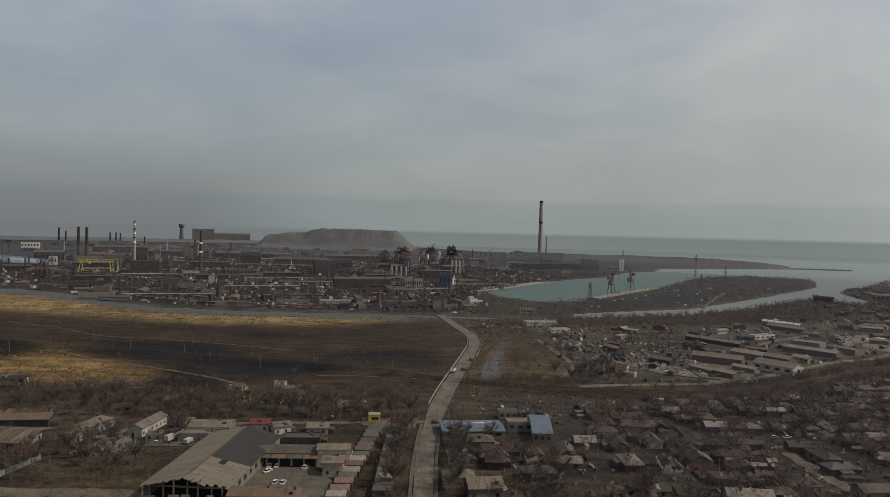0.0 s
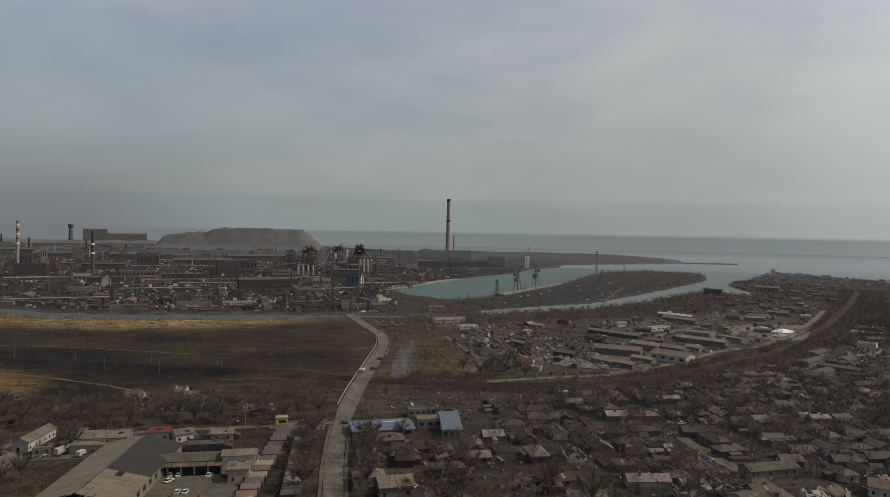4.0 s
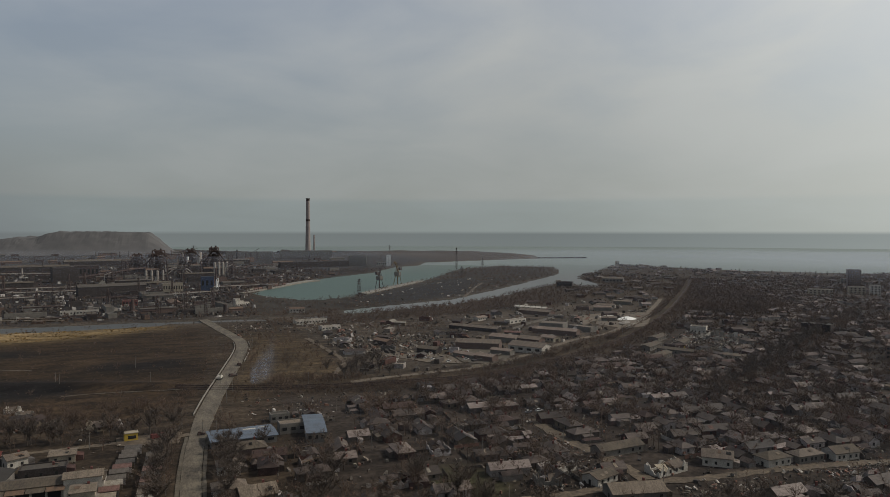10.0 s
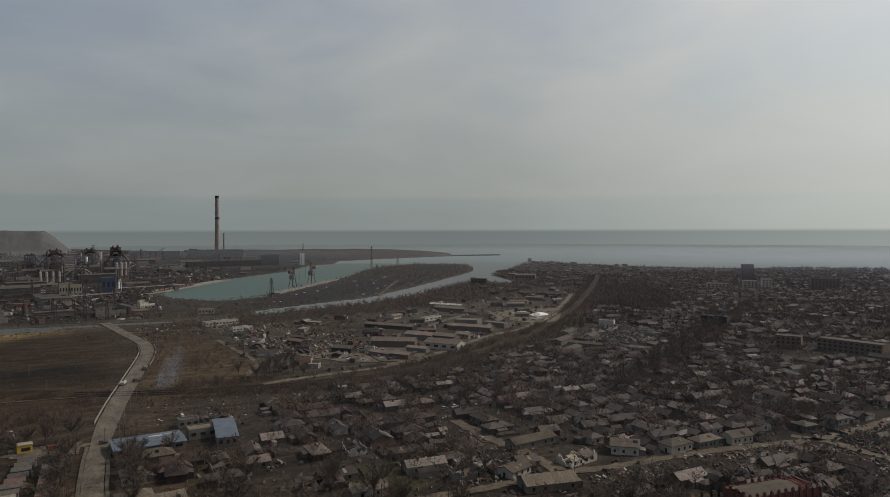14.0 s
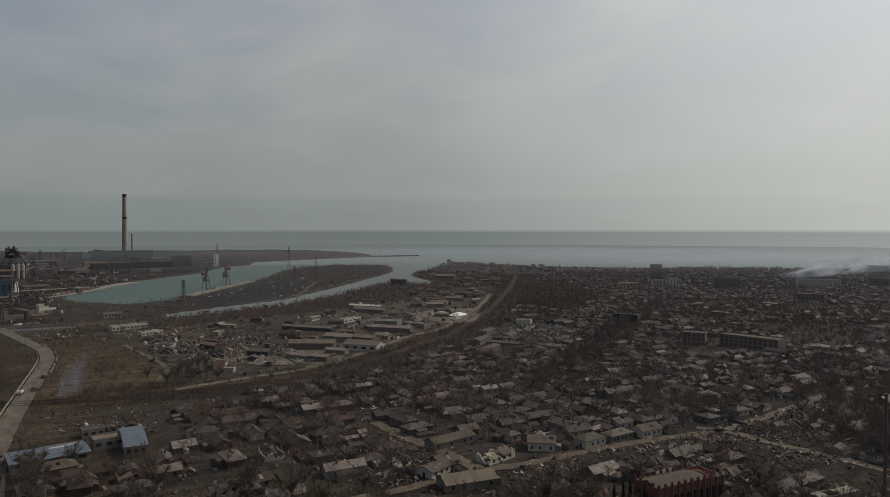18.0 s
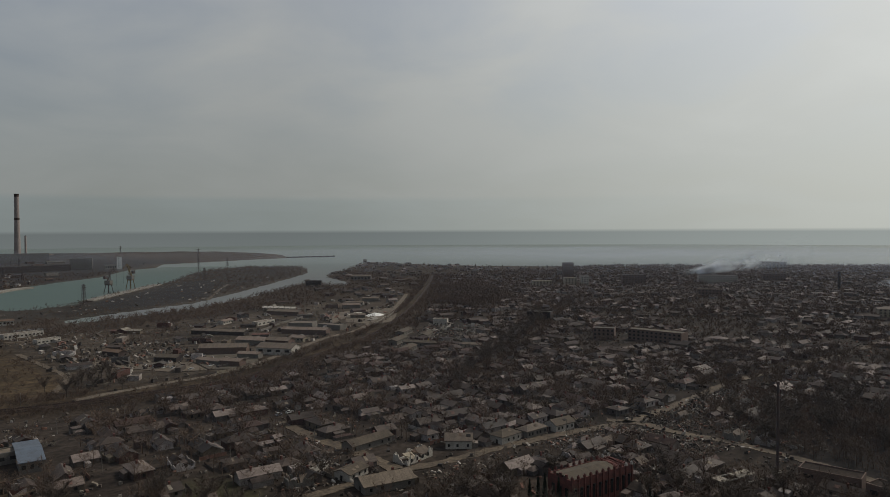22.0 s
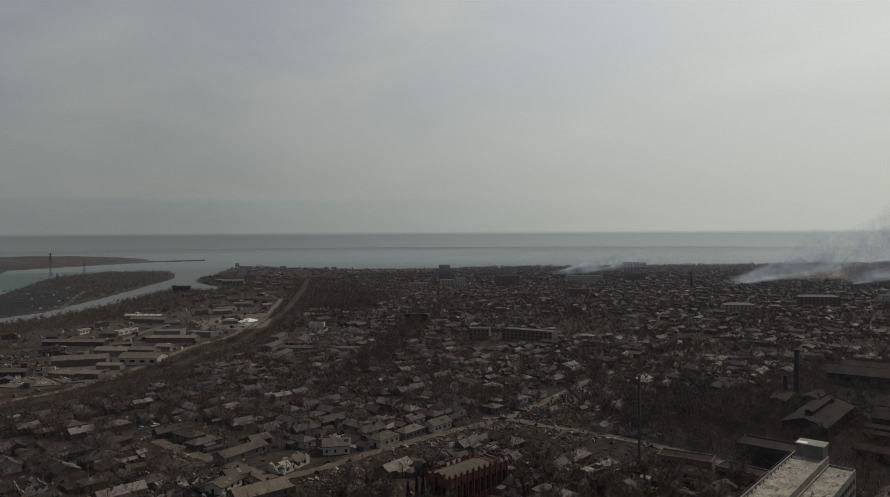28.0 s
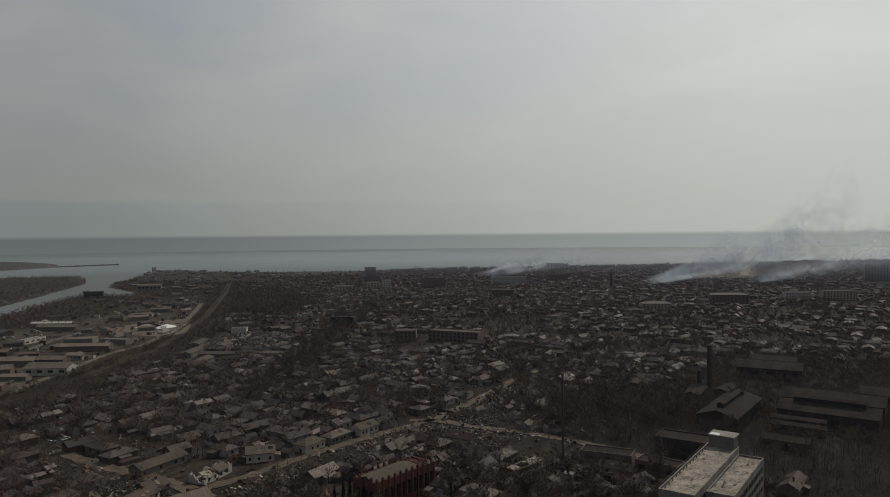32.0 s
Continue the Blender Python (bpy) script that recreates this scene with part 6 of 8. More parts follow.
for x, y, sx, sy in ((4, 3, 6, 3), (-5, -2, 3, 2), (11, 5, 5, 2)):
    part("patch", Build().box(x, y, 4.3 - 0.08 * abs(y), sx, sy, 0.14), M["glass_dark"] if sx == 3 else M["white_wall"], shop, "torn patch in the sheeting")
hall(50, 350, 9, 34, 4.8, -4, "gable", "grey_wall", "blue_roof", "wing with a pitched faded blue roof", "shop_wing", "shop", 3, 1.4)
hall(40, 357, 13, 9, 4.4, 4, "flat", "grey_wall", "grey_roof", "concrete annexe behind a shop", "shop_annexe", "shop", 3)
hall(36, 379, 10, 6, 3.6, 4, "flat", "grey_wall", "tar_roof", "burnt-out kiosk with a dark roof", "burnt_kiosk", "kiosk", 3)

# parapet of the raised road
for s, nm in ((-1, "parapet"), (1, "parapet")):
    root = thing(nm, 0, 0, 0, 0, "pale concrete parapet along the raised road", "parapet")
    pts = [(x, y) for x, y in road_line if 395 < y < 660]
    if s > 0:
        pts = [p for p in pts if p[1] > 560]
    for a, b in zip(pts, pts[1:]):
        L, t = math.dist(a, b), math.degrees(math.atan2(b[1] - a[1], b[0] - a[0]))
        part("panel", Build().box(0, -s * 6.4, 0, L - 0.2, 0.28, 1.3), M["kerb"], root).matrix_basis = pose((a[0] + b[0]) / 2, (a[1] + b[1]) / 2, 0, 0, 0, t)


# ---------------------------------------------------------------- big buildings of the town
block = thing("office_block", 250, 66, 0, 0, "damaged concrete office block with two flat roof levels", "office building")
for nm, x, y, L, W, h in (("wing", 1, 0.6, 60, 11.4, 17.4), ("wing", 6, -9.7, 46, 8.8, 15.2)):
    b = Build().parapet_walls(L, W, h, 0.9)
    w = part(nm, b, M["concrete"], block)
    w.matrix_basis = pose(x, y, 0)
    part("roof", Build().box(x, y, h - 0.1, L - 1, W - 1, 0.3), M["roof_felt"], block, "flat roof of tan felt with torn patches")
    win = Build().box(0, 0, 0, 2.6, 0.16, 1.7).mesh("window", M["glass_dark"])
    for fl in range(4):
        for i in range(int(L / 4)):
            o = part("window", win, None, block)
            o.matrix_basis = pose(x - L / 2 + 2.4 + i * 4, y - W / 2 - 0.03, h - 3.3 - fl * 3.6)
    for fl in range(4):
        for yy in (-2.4, 2.4):
            part("window", win, None, block).matrix_basis = pose(x - L / 2 - 0.03, y + yy, h - 3.3 - fl * 3.6, 0, 0, 90)
penthouse = part("penthouse", Build().box(31, 0.5, 17, 7, 9, 5), M["grey_wall"], block, "lift house with a pale flat cap")
part("cap", Build().box(31, 0.5, 22, 7.8, 9.8, 0.4), M["concrete"], block)
part("cap_sheet", Build().box(29, 3.2, 22.4, 3, 3.4, 0.12), M["white_paint"], block, "bright sheet on the lift house")
rngo = random.Random(77)
for i in range(22):
    u, v, lo = rngo.uniform(-15, 27), rngo.uniform(-13.2, -6.4), i < 15
    part("torn_felt", Build().plate((u, v if lo else v + 9.5, 15.42 if lo else 17.62), (u + rngo.uniform(0.8, 3), v if lo else v + 9.5, 15.44 if lo else 17.64),
         (u + rngo.uniform(0.8, 3), (v if lo else v + 9.5) + rngo.uniform(0.5, 1.3), (15.5 if lo else 17.66) + rngo.uniform(0, 0.5)), (u, (v if lo else v + 9.5) + 0.9, 15.46 if lo else 17.66), 0.05), M[rngo.choice(("grey_roof", "old_roof", "roof_felt", "kerb"))], block, "lifted piece of roof felt")
part("parapet_rail", Build().beam((-29, 6.2, 19.2), (30, 6.2, 19.2), 0.06), M["steel_dark"], block)
for i in range(14):
    part("vent", Build().box(-26 + i * 4, 5.0, 17.8, 0.3, 0.3, 0.8), M["steel_dark"], block)

club = thing("brick_hall", 205.5, 167.5, 0, -5, "red-brick hall with tall arched windows, turrets and a broken roof", "hall")
part("wall", Build().parapet_walls(35, 9.4, 10.6, 0.7), M["brick"], club)
part("roof", Build().gable(26, 8.4, 10.9, 1.1, 0.0, 0.25, -4), M["old_roof"], club, "grey-brown low pitched roof")
for i in range(7):
    part("rafter", Build().beam((9.6 + i * 1.15, -4.1, 10.9), (9.9 + i * 1.15, 4.1, 11.3 + 0.5 * (i % 2)), 0.16), M["brick"], club, "bare red rafter where the roof is gone")
for s in (-1, 1):
    for i in range(11):
        x = -17.2 + i * 3.44
        part("pilaster", Build().box(x, s * 4.85, 0, 0.8, 0.4, 11.4), M["brick"], club)
        part("turret", Build().box(x, s * 4.7, 11.4, 0.75, 0.75, 0.9).tube(x, s * 4.7, 12.3, 12.9, 0.5, 0.05, 4), M["white_wall"] if i > 8 else M["brick"], club)
        if i < 10 and s < 0:
            part("window", Build().box(x + 1.72, s * 4.72, 3, 1.4, 0.14, 5).tube(x + 1.72, s * 4.6, 7.4, 8.2, 0.7, 0.7, 8), M["glass_dark"], club, "tall round-topped window")
for i in range(3):
    part("window", Build().box(-17.55, -2.8 + i * 2.8, 3, 0.16, 1.3, 5), M["glass_dark"], club)
    part("turret", Build().box(-17.2, -2.4 + i * 2.4, 11.3, 0.7, 0.7, 1.4), M["brick"], club)

club.matrix_basis = pose(205.5, 167.5, 0, 0, 0, -5) @ Matrix.Diagonal((0.9, 1.25, 1.0, 1))
# houses along the dirt street that stand out
corner = shell_house(181, 246, 17, 8, 3.6, 14, "white corner house with its roof fallen in", 31)
part("roof_sheet", Build().plate((-6, -3, 1.6), (-1, -3.4, 1.2), (0, 1, 3.0), (-5, 2, 3.4)), M["cream_wall"], corner, "pale fallen roof lining")
part("roof_sheet", Build().plate((2, -3, 1.2), (7, -2, 2.0), (6, 3, 3.2), (2, 3, 2.2)), M["rust_roof"], corner)
for i in range(4):
    part("window", Build().box(-6 + i * 3.8, -4.24, 1.0, 1.1, 0.14, 1.5), M["inside_shade"], corner)
for i, (x, y, L, W, t) in enumerate(((140, 262, 12, 8, 20), (128, 250, 10, 7, -12), (262, 205, 13, 8, 4), (278, 190, 11, 7, 30), (330, 208, 14, 8, -8), (352, 200, 11, 8, 12), (385, 205, 12, 7, -20), (318, 172, 10, 8, 8), (250, 178, 12, 8, -6), (405, 188, 12, 8, 15))):
    shell_house(x, y, L, W, 3.2, t, "house with its roof gone and broken walls", 50 + i, ("white_wall", "grey_wall", "brown_wall")[i % 3])
worn_house(153, 227, 21, 11, 3.2, -10, "gable", "grey_wall", "grey_roof", "long barn with a tan corrugated roof", "barn", 4, 2.2, 21, "barn")
worn_house(208, 247, 12, 8, 4.0, -40, "gable", "white_wall", "slate", "two-storey house with a pale pitched roof", "gabled_house", 3, 2.2, 22)
worn_house(176, 275, 24, 8, 3.2, 8, "gable", "grey_wall", "old_roof", "long row house with a patched dark roof", "row_house", 6, 1.8, 23)
worn_house(149, 245, 12, 8, 3, 20, "gable", "white_wall", "old_roof", "damaged white cottage with a dark roof", "cottage", 3, 1.4, 24)
worn_house(231, 240, 13, 8, 3.6, 4, "hip", "white_wall", "old_roof", "white house with four windows and a hipped roof", "street_house", 4, 2.2, 25)
worn_house(248, 239, 14, 7, 3.4, 2, "hip", "grey_wall", "slate", "street house with a grey hipped roof", "street_house", 5, 2.0, 26)
worn_house(266, 237, 13, 8, 3.4, -2, "gable", "white_wall", "old_roof", "white street house with a dark gable roof", "street_house", 4, 2.0, 27)
worn_house(17, 266, 13, 10, 4.4, 10, "gable", "grey_wall", "grey_roof", "house with a wide tan roof by the road", "roadside_house", 3, 2.4, 28)
worn_house(7.5, 277, 12, 8, 4, 4, "hip", "white_wall", "slate", "roadside house with a tan hipped roof", "roadside_house", 3, 2.2, 29)
worn_house(8, 304, 9, 8, 4, 3, "hip", "white_wall", "slate", "small roadside house with a hipped roof", "roadside_house", 2, 2, 30)
worn_house(17, 324, 15, 9, 4.4, 6, "hip", "brown_wall", "old_roof", "large roadside house with a hipped roof", "roadside_house", 4, 2.4, 31)

for i, (x, y) in enumerate(((-208, 423), (-194, 432), (-189, 400), (-125, 430), (-102, 442), (-93, 428), (-101, 402), (-53, 395), (-46, 394), (-272, 442))):
    shell_house(x, y, 7 + i * 5 % 4, 5.5 + i % 2, 2.8, 17 * i % 50 - 20, "small ruined house at the edge of the burnt field", 70 + i, ("white_wall", "grey_wall", "brown_wall", "cream_wall")[i % 4])

stack = thing("boiler_chimney", 283, 135, 0, 0, "slender dark steel boiler chimney with guy wires", "chimney")
part("shaft", Build().tube(0, 0, 0, 38, 0.62, 0.5, 10), M["steel_dark"], stack)
part("cap", Build().tube(0, 0, 37, 38.3, 0.72, 0.72, 10), M["steel_dark"], stack)
part("base", Build().box(0, 0, 0, 3, 3, 1.6), M["concrete"], stack)
for x, y, h, r in ((454, 116, 29, 1.7), (446, 120, 14, 1.6)):
    chimney(x, y, h, r, r * 0.85, "dark brick chimney of an old factory", "dark_wall")
chimney(1188, 471, 32, 2.6, 2.0, "dark brick chimney among the houses", "dark_wall")

FACTORY_HALLS = [(390, 89, 54, 19.5, 7.6, -1, "gable", "dark_wall", "burnt_roof", True), (404, 44, 45, 21, 8.6, 89, "gable", "dark_wall", "burnt_roof", True), (427, 44, 47, 21, 10, 89, "gable", "dark_wall", "burnt_roof", False),
                 (390, 56, 24, 6, 5.4, 90, "gable", "dark_wall", "burnt_roof", False), (381, 55, 24, 6, 4.4, 90, "gable", "dark_wall", "burnt_roof", False), (521, 93, 40, 22, 7.4, 96, "gable", "dark_wall", "burnt_roof", False),
                 (545, 95, 30, 14, 8.5, 96, "gable", "dark_wall", "burnt_roof", False), (321, 91, 27, 14, 7, 92, "flat", "dark_wall", "burnt_roof", False), (290, 117, 22, 10, 4.6, 101, "flat", "brown_wall", "burnt_roof", False),
                 (287, 93, 18, 9, 5, 84, "flat", "brown_wall", "burnt_roof", False), (352, 56, 20, 9, 4.6, 90, "gable", "dark_wall", "burnt_roof", False), (430, 118, 26, 9, 5, 4, "gable", "dark_wall", "burnt_roof", False),
                 (446, 104, 22, 8, 5, -4, "gable", "dark_wall", "burnt_roof", False), (470, 15, 40, 18, 7, 88, "gable", "dark_wall", "burnt_roof", False)]
for x, y, L, W, h, t, kind, wall, roof, mon in FACTORY_HALLS:
    hall(x, y, L, W, h, t, kind, wall, roof, "disused factory hall with a stained brown roof", "factory_hall", "factory hall", max(3, int(L / 7)), monitor=mon)
press = thing("concrete_frame", 256, 137, 0, -10, "bare concrete frame of a ruined building", "ruin")
for i in range(5):
    for j in range(3):
        part("post", Build().box(-10 + i * 5, -5 + j * 5, 0, 0.5, 0.5, 4.2 - (i * j % 3) * 0.9), M["concrete"], press)
for j in range(3):
    part("beam", Build().box(-1 + j, -5 + j * 5, 4.0, 16 + j * 2, 0.5, 0.5), M["concrete"], press)
for i in (0, 2, 3):
    part("deck", Build().box(-7.5 + i * 5, 2.5, 4.4, 4.8, 4.8, 0.25, 3 * i), M["roof_felt"], press)
tank = thing("water_tank", 266.5, 124, 0, 0, "small white tank on a concrete foot", "tank")
part("shell", Build().tube(0, 0, 0.6, 3.4, 1.5, 1.5, 14).tube(0, 0, 3.4, 3.9, 1.5, 0.4, 14), M["white_wall"], tank)
part("foot", Build().box(0, 0, 0, 2.4, 2.4, 0.6), M["concrete"], tank)
slab("factory_yard", [(250, 86), (273, 90), (272, 112), (258, 120), (248, 110)], "dirt_road", "sandy dirt yard of the disused factory", 0.3)

TOWN = [(542, 367, 50, 15, 9.4, -80, "flat", "brown_wall", "old_roof", "long three-storey school with a flat roof", 12), (518, 407, 19, 14, 10, -58, "flat", "brown_wall", "tar_roof", "gutted dark red-brick building", 5),
        (915, 856, 34, 18, 10, -40, "flat", "cream_wall", "grey_roof", "pale low office building", 6), (953, 824, 22, 18, 15, -40, "flat", "cream_wall", "grey_roof", "pale storeyed office building", 4), (972, 808, 14, 14, 18, -40, "flat", "white_wall", "grey_roof", "pale narrow office tower", 3), (1040, 905, 20, 15, 36, -40, "flat", "brown_wall", "tar_roof", "dark burnt tower block", 6),
        (569, 535, 26, 16, 10, -59, "flat", "dark_wall", "tar_roof", "dark flat-roofed town building", 5), (1216, 695, 68, 15, 14, -51, "flat", "white_wall", "grey_roof", "long white four-storey building", 16),
        (1055, 765, 42, 15, 19, -40, "flat", "brown_wall", "tar_roof", "brown brick apartment building", 8), (1684, 820, 62, 18, 20, -65, "flat", "grey_wall", "tar_roof", "long hall on the skyline", 8),
        (894, 295, 35, 16, 9, -60, "hip", "cream_wall", "slate", "pale public building with a stepped roof", 8), (1021, 235, 50, 15, 13, -60, "hip", "brown_wall", "slate", "brick apartment house with a hipped roof", 10),
        (1124, 165, 35, 14, 11, -61, "flat", "white_wall", "grey_roof", "white four-storey town building", 9), (1131, 114, 44, 14, 15, -60, "flat", "cream_wall", "grey_roof", "flat-roofed cream apartment building", 10),
        (1567, 90, 44, 16, 34, -83, "flat", "grey_wall", "tar_roof", "tall dark apartment slab", 9), (1540, 237, 26, 14, 17, -63, "gable", "white_wall", "grey_roof", "pale building with a pediment", 6),
        (1150, 1010, 30, 14, 12, -40, "flat", "grey_wall", "grey_roof", "flat-roofed grey apartment building", 6), (1320, 640, 40, 14, 15, -50, "flat", "brown_wall", "tar_roof", "flat-roofed brown apartment building", 8),
        (1650, 300, 50, 16, 24, -70, "flat", "grey_wall", "tar_roof", "tall grey apartment slab", 8), (960, 560, 34, 13, 11, -60, "flat", "brown_wall", "grey_roof", "plain storeyed office building", 7)]


def town_block(x, y, L, W, h, turn, kind, wall, roof, label, cols):
    """A storeyed building with its own windows, floor by floor, on the two sides that can be seen."""
    root = hall(x, y, L, W, h, turn, kind, wall, roof, label, "town_building", "building")
    floors = max(2, round(h / 3.3))
    fh = h / floors
    win = Build().box(0, 0, 0, L / cols * 0.45, 0.2, fh * 0.5).mesh("window", M["glass_dark"])
    for s in (-1, 1):
        mid = Vector((x, y, 0)) + Matrix.Rotation(radians(turn), 3, "Z") @ Vector((0, s * W / 2, 0))
        if mid.length > math.hypot(x, y):
            continue
        for fl in range(floors):
            for i in range(cols):
                part("window", win, None, root).matrix_basis = pose(-L / 2 + (i + 0.5) * L / cols, s * (W / 2 + 0.03), fl * fh + fh * 0.3)
    return root


for row in TOWN:
    town_block(*row)


# gutted works between the railway and the avenue
ruin = thing("gutted_works", 430, 520, 0, 0, "gutted works with broken pale outer walls", "ruin")
rngw = random.Random(88)
for (x0, y0), (x1, y1), h in (((418, 546), (461, 559), 3.4), ((461, 559), (484, 535), 4.6), ((484, 535), (452, 492), 3.0), ((418, 546), (380, 500), 2.2), ((440, 552), (462, 523), 2.4)):
    L, turn = math.dist((x0, y0), (x1, y1)), math.degrees(math.atan2(y1 - y0, x1 - x0))
    n = max(3, int(L / 4))
    for i in range(n):
        k, hh = (i + 0.5) / n, h * rngw.uniform(0.25, 1.2)
        part("wall_piece", Build().box(0, 0, 0, L / n * rngw.uniform(0.7, 0.98), 0.5, hh), M[rngw.choice(("white_wall", "grey_wall", "white_wall", "kerb"))], ruin).matrix_basis = pose(x0 + (x1 - x0) * k - 430, y0 + (y1 - y0) * k - 520, 0, 0, 0, turn + rngw.uniform(-3, 3))
worn_house(465, 581, 15, 10, 6, -48, "flat", "white_wall", "grey_roof", "pale two-storey gatehouse of the gutted works", "gatehouse", 4, 0.6, 41, "house")
worn_house(394, 449, 16, 6, 3.2, -60, "gable", "white_wall", "grey_roof", "long low house with a pale roof", "row_house", 4, 1.2, 42)
for x, y, L, W, t in ((396, 552, 30, 9, 38), (399, 521, 26, 8, 40), (361, 513, 30, 9, 36), (367, 483, 34, 8, -58), (340, 470, 28, 9, 36)):
    worn_house(x, y, L, W, 3.6, t, "gable", "grey_wall", "old_roof", "long low shed with a worn grey roof", "shed", 5, 1.3, int(x), "shed")
digger = thing("digger", 374, 488, 0, 30, "small yellow digger parked among the rubble", "digger")
part("body", Build().box(0, 0, 0.9, 3.6, 2.2, 1.5), M["yellow"], digger)
part("cab", Build().box(0.4, 0.3, 2.4, 1.6, 1.4, 1.3), M["glass_dark"], digger)
part("boom", Build().beam((1.6, -0.4, 2.0), (4.2, -0.4, 4.6), 0.25).beam((4.2, -0.4, 4.6), (6.0, -0.4, 2.2), 0.2), M["yellow"], digger)
for sy in (-0.9, 0.9):
    part("track", Build().box(0, sy, 0, 3.8, 0.6, 0.9), M["tyre"], digger)


def gravel_heap(x, y, r, h, mat, label):
    rng = random.Random(int(x + y))
    rings, n, v = 5, 18, []
    for j in range(rings):
        k = j / (rings - 1)
        for i in range(n):
            a = 2 * math.pi * i / n
            w = r * (1 - k) * (1 + 0.25 * math.sin(2 * a + x) + rng.uniform(-0.1, 0.1)) + 0.3
            v.append((math.cos(a) * w * 1.5, math.sin(a) * w, h * k ** 0.8 + (rng.uniform(-0.2, 0.2) if 0 < j < rings - 1 else 0)))
    f = [(j * n + i, j * n + (i + 1) % n, (j + 1) * n + (i + 1) % n, (j + 1) * n + i) for j in range(rings - 1) for i in range(n)] + [tuple(range((rings - 1) * n, rings * n))]
    single("gravel_heap", Build().add(v, f), M[mat], x, y, 0, 40, label, "gravel heap")


gravel_heap(456, 694, 9, 3.6, "white_paint", "bright white gravel heap in a storage yard")
gravel_heap(436, 668, 6, 2.4, "kerb", "low grey gravel heap in a storage yard")
slab("gravel_yard", [(412, 628), (446, 640), (492, 700), (500, 752), (470, 770), (430, 716), (400, 668)], "sand", "pale sandy storage yard", 0.25)


# ---------------------------------------------------------------- houses
def house(k):
    """One of a dozen single-storey house types with walls, roof, chimney, door and windows."""
    rng = random.Random(100 + k)
    L, W, h = rng.choice((8.5, 10, 11, 12.5, 14, 17)), rng.uniform(5.6, 8.2), rng.uniform(2.6, 3.4)
    rise = W * rng.uniform(0.16, 0.32)
    ruined = k in (9, 10, 11)
    root = thing("house", 0, 0, 0, 0, ["single-storey house with a weathered grey roof", "small town house with a hipped sheet roof", "low brick house with a patched roof"][k % 3] if not ruined
                 else "roofless house with broken walls and rubble inside", "house", "houses of the old quarter")
    if ruined:
        for s in (-1, 1):
            for along, size, at in ((True, L, W / 2), (False, W, L / 2)):
                n = 6
                tops = [h * rng.uniform(0.3, 1.25) for _ in range(n + 1)]
                p = []
                for i in range(n + 1):
                    u = -size / 2 + size * i / n
                    for t in (-0.18, 0.18):
                        for z in (0, tops[i]):
                            p.append((u, s * at + t, z) if along else (s * at + t, u, z))
                f = [(4 * i, 4 * i + 4, 4 * i + 5, 4 * i + 1) for i in range(n)] + [(4 * i + 2, 4 * i + 3, 4 * i + 7, 4 * i + 6) for i in range(n)] + [(4 * i + 1, 4 * i + 5, 4 * i + 7, 4 * i + 3) for i in range(n)]
                part("wall", Build().add(p, f + [(0, 1, 3, 2), (4 * n, 4 * n + 2, 4 * n + 3, 4 * n + 1)]), M["house_wall"], root)
        for i in range(3):
            part("rafter", Build().beam((rng.uniform(-L / 2, L / 2), -W / 2, rng.uniform(0.5, h)), (rng.uniform(-L / 2, L / 2), W / 2, rng.uniform(0.5, h + 1)), 0.14), M["wood"], root)
        b = Build()
        for i in range(26):
            b.box(rng.uniform(-L / 2, L / 2), rng.uniform(-W / 2, W / 2), 0, rng.uniform(0.5, 2), rng.uniform(0.4, 1.4), rng.uniform(0.3, 1.2), rng.uniform(0, 90))
        part("debris", b, M["rubble"], root)["kind"] = "stuff"
        part("roof_sheet", Build().plate((-L * 0.35, -W * 0.4, 0.6), (L * 0.1, -W * 0.45, 0.9), (L * 0.2, W * 0.1, h * 0.9), (-L * 0.3, W * 0.2, h * 1.1)), M["house_roof"], root)
        return root
    part("wall", Build().gable_walls(L, W, h, rise if k % 3 != 1 else 0.01), M["house_wall"], root)
    roof = part("roof", Build().gable(L, W, h, rise, 0.5, 0.18) if k % 3 != 1 else Build().hip(L, W, h, rise, 0.55), M["house_roof"], root)
    u, up = rng.uniform(-L / 3, L / 8), (rng.uniform(0.1, 0.3), rng.uniform(0.5, 0.85))
    at = lambda a, v: (a, -W / 2 * (1 - v), h + rise * v + (0.24 if k % 3 != 1 else 0.1))
    part("roof_patch", Build().plate(at(u, up[0]), at(u + L * rng.uniform(0.1, 0.25), up[0]), at(u + L * rng.uniform(0.1, 0.22), up[1]), at(u, up[1]), 0.06), M["lockup_roof"], roof, "odd sheet patched into the roof")
    cx, cy = rng.uniform(-L / 4, L / 4), rng.uniform(-W / 6, W / 6)
    part("chimney", Build().box(cx, cy, h, 0.7, 0.7, rise + 0.9).box(cx, cy, h + rise + 0.9, 0.9, 0.9, 0.2), M["brick"], roof)
    u0, u1, out = -L * rng.uniform(0.05, 0.4), L * rng.uniform(0.1, 0.45), W / 2 + rng.uniform(2.2, 4.0)
    part("porch", Build().add([(u0, W / 2, 0), (u1, W / 2, 0), (u1, out, 0), (u0, out, 0), (u0, W / 2, h - 0.2), (u1, W / 2, h - 0.2), (u1, out, h - 0.9), (u0, out, h - 0.9)],
         [(4, 5, 6, 7), (1, 2, 6, 5), (2, 3, 7, 6), (3, 0, 4, 7)]), M["house_roof" if k % 2 else "house_wall"], root, "lean-to under a sloping sheet roof")
    win = Build().box(0, 0, 0, 1.1, 0.12, 1.4).mesh("window", M["glass_dark"])
